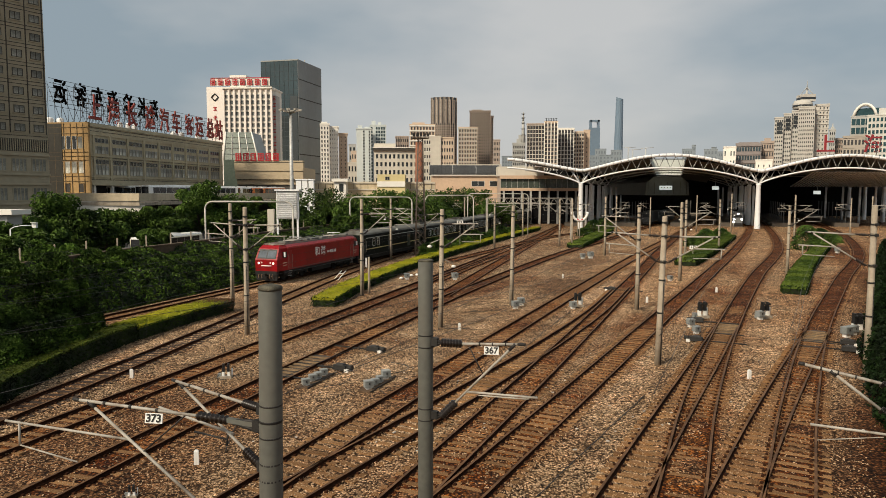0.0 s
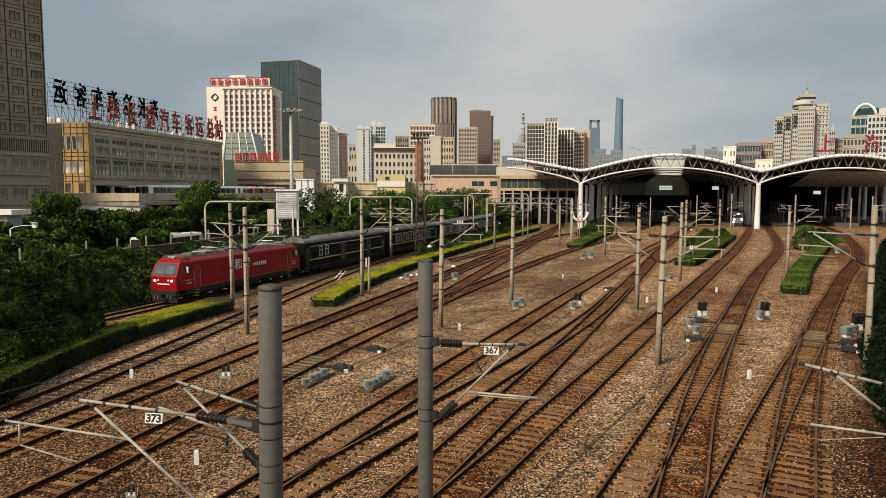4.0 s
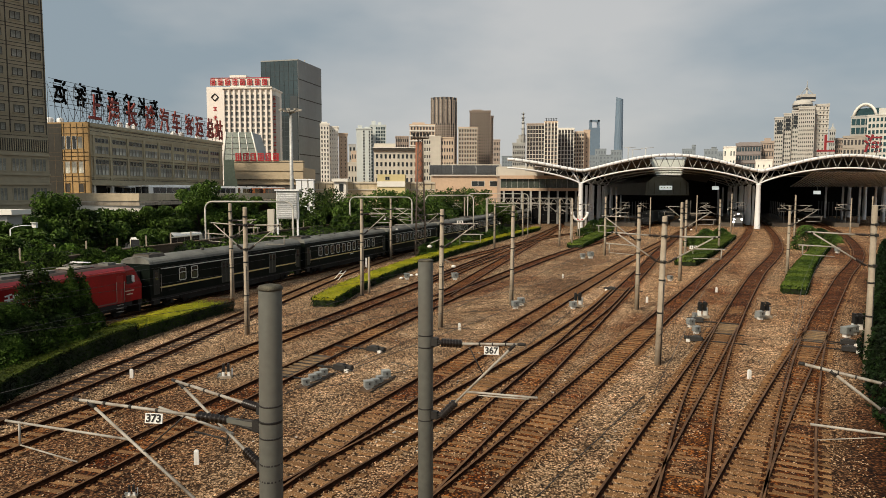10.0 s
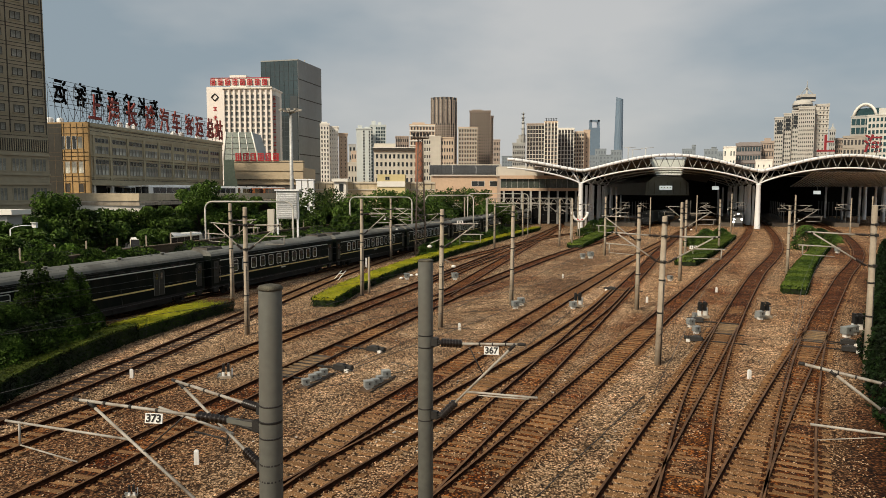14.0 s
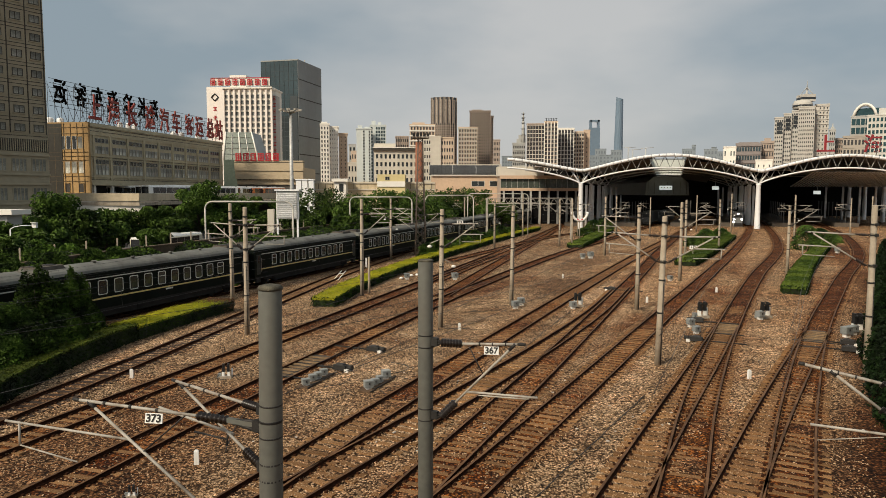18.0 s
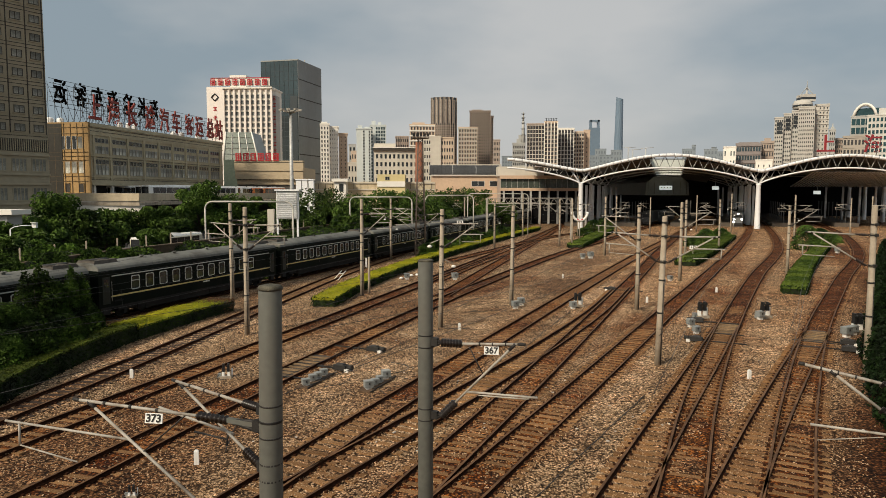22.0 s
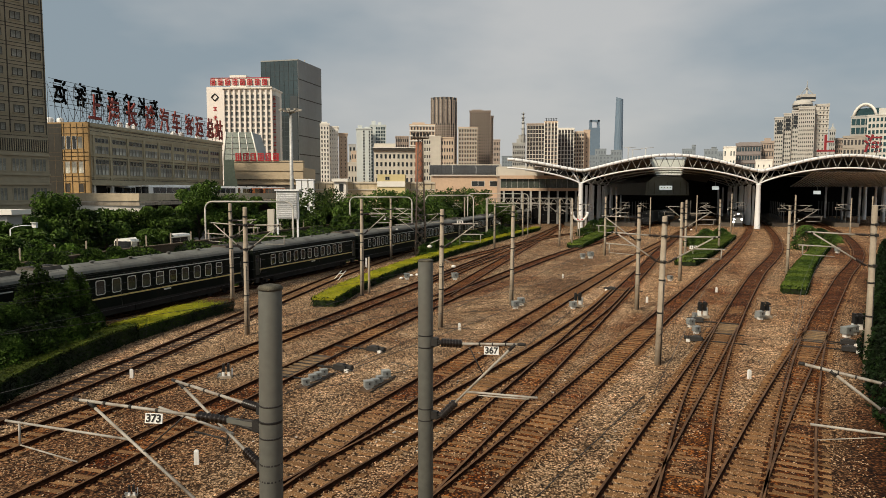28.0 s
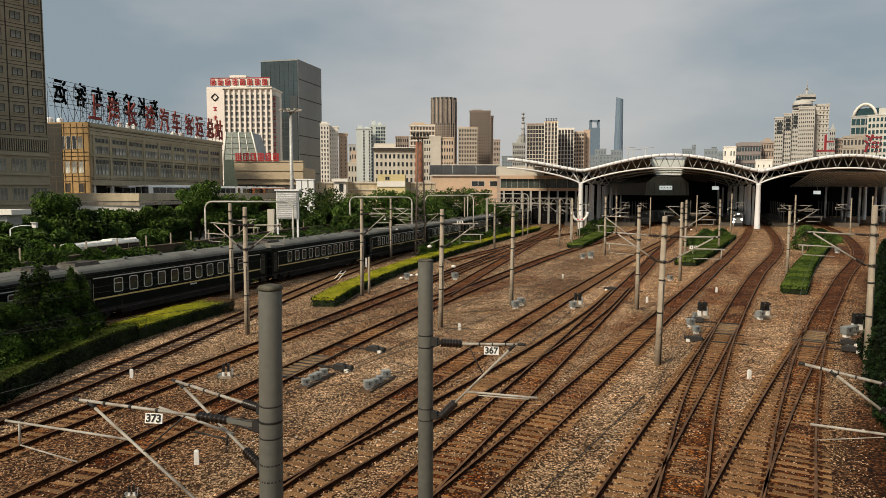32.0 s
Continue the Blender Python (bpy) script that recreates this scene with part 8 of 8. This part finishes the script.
def bogie(e, x, axles, wheel_r, base):
    b = part("bogie", box(B(), x, 0, 0.75, base + 0.9, 2.1, 0.4), BOGIE, e, "grimy dark bogie frame")
    for k in (-1, 1):
        part("side_frame", box(B(), x, k * 1.15, 0.72, base + 1.2, 0.18, 0.28), BOGIE, b)
        part("spring", tube(B(), (x, k * 1.15, 0.5), (x, k * 1.15, 1.0), 0.2, n=10), BOGIE, b)
        for a in np.linspace(-base / 2, base / 2, axles):
            bm = B()
            tube(bm, (x + a, k * 0.70, wheel_r), (x + a, k * 0.84, wheel_r), wheel_r, n=20)
            part("wheel", bm, BOGIE, b)
            part("axle_box", box(B(), x + a, k * 1.2, wheel_r, 0.36, 0.3, 0.34), BOGIE, b)
            if k == 1:
                part("axle", tube(B(), (x + a, -0.7, wheel_r), (x + a, 0.7, wheel_r), 0.09, n=8), BOGIE, b)


def locomotive():
    e = thing("locomotive", label="red electric locomotive with grey roof and white side characters", category="locomotive")
    half = LOCO / 2 - 0.35
    H = 1.10                                          # overall height factor
    out = [(-1.52, 1.30), (1.52, 1.30), (1.52, 2.7), (1.52, 4.05), (1.28, 4.42), (-1.28, 4.42), (-1.52, 4.05), (-1.52, 2.7)]
    part("body", prism(B(), out, -half + 1.9, half - 1.9), REDP, e)
    for s in (1, -1):
        bm = B()
        r0 = [bm.verts.new((s * (half - 1.9), y, z)) for y, z in out]
        fx = {1.30: half, 2.7: half + 0.02, 4.05: half - 0.62, 4.42: half - 1.05}
        fw = {1.30: 0.90, 2.7: 0.92, 4.05: 0.84, 4.42: 0.82}
        r1 = [bm.verts.new((s * fx[z], y * fw[z], z)) for y, z in out]
        for i in range(8):
            j = (i + 1) % 8
            bm.faces.new((r0[i], r0[j], r1[j], r1[i]))
        bm.faces.new((r1[0], r1[1], r1[2], r1[7]))
        bm.faces.new((r1[7], r1[2], r1[3], r1[6]))
        bm.faces.new((r1[6], r1[3], r1[4], r1[5]))
        bmesh.ops.recalc_face_normals(bm, faces=bm.faces)
        cab = part("cab", bm, REDP, e)
        # windscreens in a dark surround
        def front(y, z, off):
            t = (z - 2.7) / 1.35
            return Vector((s * (half + 0.02 - 0.64 * t + off), y, z))
        bm = B()
        q = [front(-1.2, 2.85, 0.012), front(1.2, 2.85, 0.012), front(1.12, 3.95, 0.012), front(-1.12, 3.95, 0.012)]
        bm.faces.new([bm.verts.new(v) for v in q])
        part("surround", bm, BLACKP, cab)
        for k in (-1, 1):
            bm = B()
            q = [front(k * 0.06, 2.98, 0.03), front(k * 1.08, 2.98, 0.03), front(k * 1.0, 3.78, 0.03), front(k * 0.06, 3.78, 0.03)]
            lo = [bm.verts.new(v) for v in q]
            hi = [bm.verts.new(v - Vector((s * 0.04, 0, 0))) for v in q]
            bm.faces.new(lo)
            bm.faces.new(hi[::-1])
            for i in range(4):
                bm.faces.new((lo[i], lo[(i + 1) % 4], hi[(i + 1) % 4], hi[i]))
            part("windscreen", bm, mat("windscreen_glass", (0.10, 0.12, 0.14), 0.1, 0, 0.2, 2, 0, None, 0, None, 0.9), cab)
            part("headlamp", tube(B(), (s * (half + 0.0), k * 0.92, 2.3), (s * (half + 0.07), k * 0.92, 2.3), 0.13, n=12), LIT if s > 0 else LAMPG, cab, "lit headlamp" if s > 0 else "")
            part("marker_lamp", tube(B(), (s * (half + 0.0), k * 0.55, 2.36), (s * (half + 0.06), k * 0.55, 2.36), 0.10, n=10), LAMPG, cab)
            part("mirror", box(B(), s * (half - 1.2), k * 1.62, 3.3, 0.10, 0.2, 0.6), STEELW, cab, "white rear-view mirror")
            part("cab_window", box(B(), s * (half - 1.45), k * 1.47, 3.25, 0.7, 0.13, 0.75), BLACKP, cab)
            part("door", box(B(), s * (half - 2.55), k * 1.525, 2.55, 0.72, 0.03, 2.3), mat("door_red", (0.30, 0.010, 0.010), 0.4), cab)
            for hx in (0.42, -0.42):
                part("grab_rail", tube(B(), (s * (half - 2.55) + hx, k * 1.58, 1.5), (s * (half - 2.55) + hx, k * 1.58, 3.2), 0.02, n=5), GALV, cab)
            for z in (0.55, 0.85, 1.15):
                part("step", box(B(), s * (half - 2.55), k * 1.45, z, 0.6, 0.25, 0.04), GALV, cab)
            for r, (w2, z2) in enumerate(((1.0, 2.25), (0.7, 1.95))):
                part("number_bar", box(B(), s * (half - 1.5), k * 1.47, z2, w2, 0.1, 0.10), mat("cream_mark", (0.6, 0.45, 0.35), 0.6), cab)
        part("number_bar", box(B(), s * (half + 0.02), 0, 1.98, 1.3, 0.02, 0.12, 90), WHITEP, cab)
        part("lower_front", box(B(), s * (half - 0.15), 0, 1.08, 0.5, 2.7, 0.5), SKIRT, cab)
        part("cowcatcher", prism(B(), [(-1.3, 0.18), (1.3, 0.18), (1.35, 0.85), (-1.35, 0.85)], s * (half - 0.3), s * (half - 0.05)), SKIRT, cab)
        cp = part("coupler", tube(B(), (s * (half - 0.2), 0, 0.9), (s * (half + 0.4), 0, 0.9), 0.14, n=8), BOGIE, cab)
        part("knuckle", box(B(), s * (half + 0.42), 0, 0.9, 0.28, 0.36, 0.34), BOGIE, cp)
        for k in (-0.5, 0.5, 0.85, -0.85):
            part("hose", tube(tube(B(), (s * half, k, 1.0), (s * (half + 0.25), k, 0.8), 0.04, n=6), (s * (half + 0.25), k, 0.8), (s * (half + 0.2), k, 0.45), 0.04, n=6), mat("rusty_hose", (0.25, 0.16, 0.10), 0.8), cab)
        part("horn", tube(B(), (s * (half - 1.5), 0.35, 4.5), (s * (half - 0.9), 0.35, 4.52), 0.05, 0.12, n=8), GALV, e)
        part("horn", tube(B(), (s * (half - 1.5), -0.2, 4.5), (s * (half - 1.0), -0.2, 4.52), 0.05, 0.12, n=8), GALV, e)
        part("roof_lamp", box(B(), s * (half - 1.25), 0, 4.5, 0.4, 0.7, 0.18), GALV, e)
    part("underframe", box(B(), 0, 0, 1.14, 2 * half - 2.4, 2.94, 0.34), SKIRT, e, "dark grey underframe")
    part("roof", prism(B(), [(-1.27, 4.42), (1.27, 4.42), (1.1, 4.6), (-1.1, 4.6)], -half + 1.4, half - 1.4), mat("sooty_red_roof", (0.12, 0.075, 0.06), 0.8, 0, 0.3, 0.8, 0, (0.07, 0.05, 0.042), 0, (0.04, 0.035, 0.03)), e, "sooty dark red roof")
    part("transformer_case", box(B(), 0, 0, 0.72, 5.0, 2.5, 0.6), BOGIE, e)
    for x in (-6.2, 6.2):
        bogie(e, x, 3, 0.6, 4.2)
    for k in (-1, 1):
        part("sill_stripe", box(B(), 0, k * 1.525, 1.42, 2 * half - 4.2, 0.02, 0.10), mat("pale_sill", (0.16, 0.09, 0.08), 0.6), e)
        # the sky's sheen on the slope is put into a lighter red
        part("roof_slope", prism(B(), [(k * 1.545, 3.99), (k * 1.30, 4.45), (k * 1.24, 4.41), (k * 1.48, 3.97)], -half + 1.9, half - 1.9), mat("sunlit_red_edge", (0.50, 0.05, 0.06), 0.45, 0, 0.15, 0.6), e, "sloping roof edge with sky sheen painted lighter red")
        part("cornice", box(B(), 0, k * 1.5, 4.10, 2 * half - 4.0, 0.12, 0.10), mat("bright_red_edge", (0.5, 0.04, 0.035), 0.4), e)
        for i, ch in enumerate("和谐" if k > 0 else "谐和"):
            g = part("character", glyph_mesh(ch, 1.28, 0.02, WHITEP, bold=0.012), None, e, "white painted character")
            at(g, 1.6 - 1.45 * i if k > 0 else -0.4 + 1.45 * i, k * 1.535, 2.58, 0, 0, 180 if k > 0 else 0)
        for i in range(7):
            part("number_bar", box(B(), -1.0 - 0.36 * i, k * 1.53, 2.78, 0.22, 0.02, 0.42 if i > 1 else 0.26), WHITEP, e)
    # roof gear
    for x in (-5.2, 4.6):
        p = part("pantograph", box(B(), x, 0, 4.72, 2.2, 1.4, 0.10), GALV, e, "folded grey pantograph")
        for k in (-0.5, 0.5):
            part("arm", tube(tube(B(), (x - 1.0, k, 4.78), (x + 0.9, k * 0.6, 4.95), 0.035, n=5), (x + 0.9, k * 0.6, 4.95), (x - 0.6, k * 0.9, 5.1), 0.03, n=5), GALV, p)
        part("contact_bow", tube(tube(B(), (x - 0.6, -0.85, 5.08), (x - 0.6, 0.85, 5.08), 0.04, n=6), (x - 0.35, -0.85, 5.08), (x - 0.35, 0.85, 5.08), 0.04, n=6), STEELW, p)
        for a in (-0.9, 0.9):
            for k in (-0.6, 0.6):
                part("insulator", ribbed(B(), (x + a, k, 4.6), (x + a, k, 4.75), 0.09, 3), REDSIGN, p)
    for x, l in ((-1.8, 1.6), (0.8, 1.8), (2.4, 0.8), (-8.0, 0.8), (7.3, 0.8)):
        part("roof_box", box(B(), x, 0.3, 4.7, l, 1.0, 0.2), ROOFG, e)
    part("busbar", tube(B(), (-4, -0.6, 4.85), (3.5, -0.6, 4.85), 0.03, n=6), GALV, e)
    return e


def coach_shell(e, L):
    half = L / 2
    side = [(-1.55, 1.05), (1.55, 1.05), (1.55, 3.75), (1.45, 3.92), (-1.45, 3.92), (-1.55, 3.75)]
    part("body", prism(B(), side, -half, half), GREENCAR, e)
    arc = [(1.53 * math.cos(a), 3.88 + 0.62 * math.sin(a) ** 0.85) for a in np.linspace(0.0, math.pi, 13)]
    part("roof", prism(B(), arc, -half + 0.05, half - 0.05), ROOFG, e, "curved grey roof")
    for k in (-1, 1):
        part("upper_stripe", box(B(), 0, k * 1.553, 3.42, L - 2.6, 0.014, 0.075), LIGHTL, e, "thin pale stripe")
        part("lower_stripe", box(B(), 0, k * 1.553, 1.84, L - 2.4, 0.014, 0.115), YELLOWL, e, "cream-yellow stripe")
        part("sill", box(B(), 0, k * 1.50, 0.98, L - 0.3, 0.10, 0.16), BOGIE, e)
    part("underframe", box(B(), 0, 0, 0.72, L - 8.4, 2.6, 0.70), BOGIE, e)
    for x, w in ((-2.2, 2.2), (1.8, 2.6)):
        part("equipment_box", box(B(), x, 0.9, 0.62, w, 0.9, 0.5), BOGIE, e)
    part("tank", tube(B(), (3.6, 0.95, 0.6), (5.0, 0.95, 0.6), 0.28, n=10), mat("grey_tank", (0.2, 0.2, 0.19), 0.6), e)
    for x in (-half + 4.0, half - 4.0):
        bogie(e, x, 2, 0.46, 2.4)
    for s in (-1, 1):
        part("gangway", box(B(), s * (half + 0.28), 0, 2.2, 0.5, 1.2, 2.3), BLACKP, e, "black rubber gangway bellows")
        part("coupler", tube(B(), (s * (half - 0.1), 0, 0.85), (s * (half + 0.45), 0, 0.85), 0.12, n=8), BOGIE, e)
        for k in (-1, 1):
            part("door", box(B(), s * (half - 0.75), k * 1.553, 2.35, 0.72, 0.02, 2.1), mat("door_green", (0.010, 0.014, 0.012), 0.4), e)
            part("door_pane", box(B(), s * (half - 0.75), k * 1.566, 2.9, 0.4, 0.01, 0.7), GLASS, e)
            part("hand_rail", tube(B(), (s * (half - 1.25), k * 1.6, 1.5), (s * (half - 1.25), k * 1.6, 3.0), 0.02, n=5), GALV, e)
            part("steps", box(B(), s * (half - 0.75), k * 1.4, 0.72, 0.7, 0.28, 0.5), BOGIE, e)


def coach_windows():
    """Rounded pale frames with dark panes: plain, and with a bar across."""
    made = []
    for bar in (False, True):
        bm = B()
        w, h, b = 0.92, 1.12, 0.055
        o = [(-w / 2 + 0.1, -h / 2), (w / 2 - 0.1, -h / 2), (w / 2, -h / 2 + 0.1), (w / 2, h / 2 - 0.1), (w / 2 - 0.1, h / 2), (-w / 2 + 0.1, h / 2), (-w / 2, h / 2 - 0.1), (-w / 2, -h / 2 + 0.1)]
        i = [(x * (1 - 2 * b / w), z * (1 - 2 * b / h)) for x, z in o]
        O = [bm.verts.new((x, -0.03, z)) for x, z in o]
        I = [bm.verts.new((x, -0.03, z)) for x, z in i]
        K = [bm.verts.new((x, 0.0, z)) for x, z in i]
        R = [bm.verts.new((x, 0.03, z)) for x, z in o]
        for k in range(8):
            j = (k + 1) % 8
            bm.faces.new((O[k], O[j], I[j], I[k]))
            bm.faces.new((I[k], I[j], K[j], K[k]))
            bm.faces.new((R[k], R[j], O[j], O[k]))
        bm.faces.new(K).material_index = 1
        if bar:
            box(bm, 0, -0.012, 0.16, w - 2 * b, 0.03, 0.05)
        me = bpy.data.meshes.new("coach_window")
        bm.to_mesh(me)
        bm.free()
        me.materials.append(LIGHTL)
        me.materials.append(mat("coach_pane", (0.045, 0.05, 0.05), 0.12, 0, 0.3, 1.5, 0, (0.02, 0.022, 0.022), 0.6, None, 0.7))
        made.append(me)
    return made


def roof_unit(e, x, l=2.4):
    cover = mat("sooty_roof_unit", (0.105, 0.094, 0.080), 0.8, 0, 0.2, 1.5, 0, (0.075, 0.066, 0.056), 0, (0.05, 0.045, 0.04), 0.15)
    unit = part("air_unit", box(B(), x, 0, 4.52, l, 1.8, 0.26, 0, 0, 0.88), cover, e, "sooty brown-grey air-conditioning unit")
    for k in (-0.28, 0.28):
        part("fan_cover", lathe(B(), [(0.42, 0.0), (0.42, 0.05), (0.36, 0.06), (0.05, 0.04)], 14, x + k * l * 0.85, 0, 4.64), DARK, unit)
    for k in (-0.45, 0.0, 0.45):
        part("rib", box(B(), x + k * l, 0, 4.655, 0.05, 1.5, 0.03), cover, unit)


def sleeper_coach():
    e = thing("coach", label="dark green passenger coach with cream stripe and pale window frames", category="coach", group="coaches of the train")
    L = PITCH - 0.9
    coach_shell(e, L)
    plain, barred = coach_windows()
    for k in (-1, 1):
        for i in range(11):
            ob = part("coach_window", barred if i in (0, 5, 10) else plain, None, e)
            at(ob, L / 2 - 3.75 - 1.6 * i, k * 1.555, 2.68, 0, 0, 180 if k > 0 else 0)
        part("destination_board", box(B(), -0.4, k * 1.556, 1.66, 0.9, 0.012, 0.12), LIGHTL, e)
        for z, l in ((1.45, 0.9),):
            part("number_bar", box(B(), L / 2 - 2.0, k * 1.556, z, l, 0.012, 0.12), mat("grey_mark", (0.3, 0.3, 0.28), 0.6), e)
    roof_unit(e, L / 2 - 1.5)
    roof_unit(e, -L / 2 + 1.5)
    for x in (-6, -2, 2.5, 6.5):
        part("vent", lathe(B(), [(0.12, 0), (0.12, 0.18), (0.2, 0.2), (0.2, 0.26)], 10, x, 0.45, 4.40), ROOFG, e)
    return e


def baggage_coach():
    e = thing("baggage_coach", label="dark green baggage van with two windows and wide doors", category="coach", group="coaches of the train")
    L = PITCH - 0.9
    coach_shell(e, L)
    plain, barred = coach_windows()
    for k in (-1, 1):
        for x in (4.0, 5.6):
            at(part("coach_window", barred, None, e), L / 2 - x, k * 1.555, 2.72, 0, 0, 180 if k > 0 else 0)
        for x in (10.2, 18.4):
            for d in (-0.62, 0.0, 0.62):
                part("door_post", box(B(), L / 2 - x + d, k * 1.558, 2.25, 0.05, 0.02, 2.0), mat("grey_green_trim", (0.12, 0.13, 0.12), 0.6), e)
            dr = part("loading_door", box(B(), L / 2 - x, k * 1.553, 2.25, 1.2, 0.02, 2.1), mat("door_green", (0, 0, 0)), e)
            for d in (-0.3, 0.3):
                part("door_pane", box(B(), L / 2 - x + d, k * 1.567, 2.85, 0.26, 0.01, 0.5), GLASS, dr)
        for x in (6.9, 12.4, 14.0, 15.6, 20.2, 21.4):
            part("top_light", box(B(), L / 2 - x, k * 1.555, 3.62, 0.85, 0.02, 0.24), mat("grey_mark", (0, 0, 0)), e)
        part("number_bar", box(B(), L / 2 - 2.6, k * 1.556, 1.5, 0.9, 0.012, 0.12), mat("grey_mark", (0, 0, 0)), e)
    roof_unit(e, L / 2 - 1.7, 2.0)
    for x in (-8, -3, 4):
        part("vent", lathe(B(), [(0.12, 0), (0.12, 0.18), (0.2, 0.2), (0.2, 0.26)], 10, x, 0.45, 4.40), ROOFG, e)
    return e


def lower(e, k):
    """Bring a thing's parts down to its true height, above the wheels."""
    done = set()
    for o in e.children_recursive:
        if o.name.split(".")[0] in ("wheel", "bogie", "axle", "axle_box", "side_frame", "spring"):
            continue
        o.location.z *= k
        if o.data.name not in done:
            done.add(o.data.name)
            for v in o.data.vertices:
                v.co.z *= k


LOCOMOTIVE = locomotive()
lower(LOCOMOTIVE, 0.905)
VAN = baggage_coach()
FIRST = sleeper_coach()
CARS = [(LOCOMOTIVE, -LOCO / 2), (VAN, PITCH * 0.5), (FIRST, PITCH * 1.5)] + [(copy_thing(FIRST, pose(0, 0, 0)), PITCH * (i + 0.5)) for i in range(2, 13)]

# seconds, and the metres of the first coupling along its track
RUN = [(0, 60.8), (3, 48.7), (6, 36.5), (9, 23.8), (13, 6.4), (17, -11.4), (19, -21.3), (21, -31.5), (23, -41.7), (25.5, -54.5), (28, -67.2), (30, -78.0), (32, -89.1)]


# a coach leaves its stand on the service road
CREAMBUS = mat("cream_bus_paint", (0.68, 0.62, 0.48), 0.4, 0, 0.06, 1)
LEAVER = bus(-37.8, 94.3, 1.0, 78, CREAMBUS, "cream coach pulling away along the service road", 13.0)
DRIVE = [(0, 94.3), (25.6, 94.3), (26.5, 93.6), (27.6, 92.0), (29, 89.6), (30, 87.5), (31, 85.1), (32, 82.4)]


def motions():
    rows = []
    for t, y in DRIVE:
        rows.append((t, pose(-36.5 - 0.2075 * (100.8 - y), y, 1.0, 0, 0, math.degrees(math.atan2(1.0, 0.2075)))))
    walk(LEAVER, rows)
    for ob, back in CARS:
        rows = []
        for t, s in RUN:
            a, _ = TRAIN.at(s + back - 8)
            b, _ = TRAIN.at(s + back + 8)
            c = (a + b) / 2
            rows.append((t, pose(c[0], c[1], 0.19, 0, 0, math.degrees(math.atan2(a[1] - b[1], a[0] - b[0])))))
        walk(ob, rows)


motions()
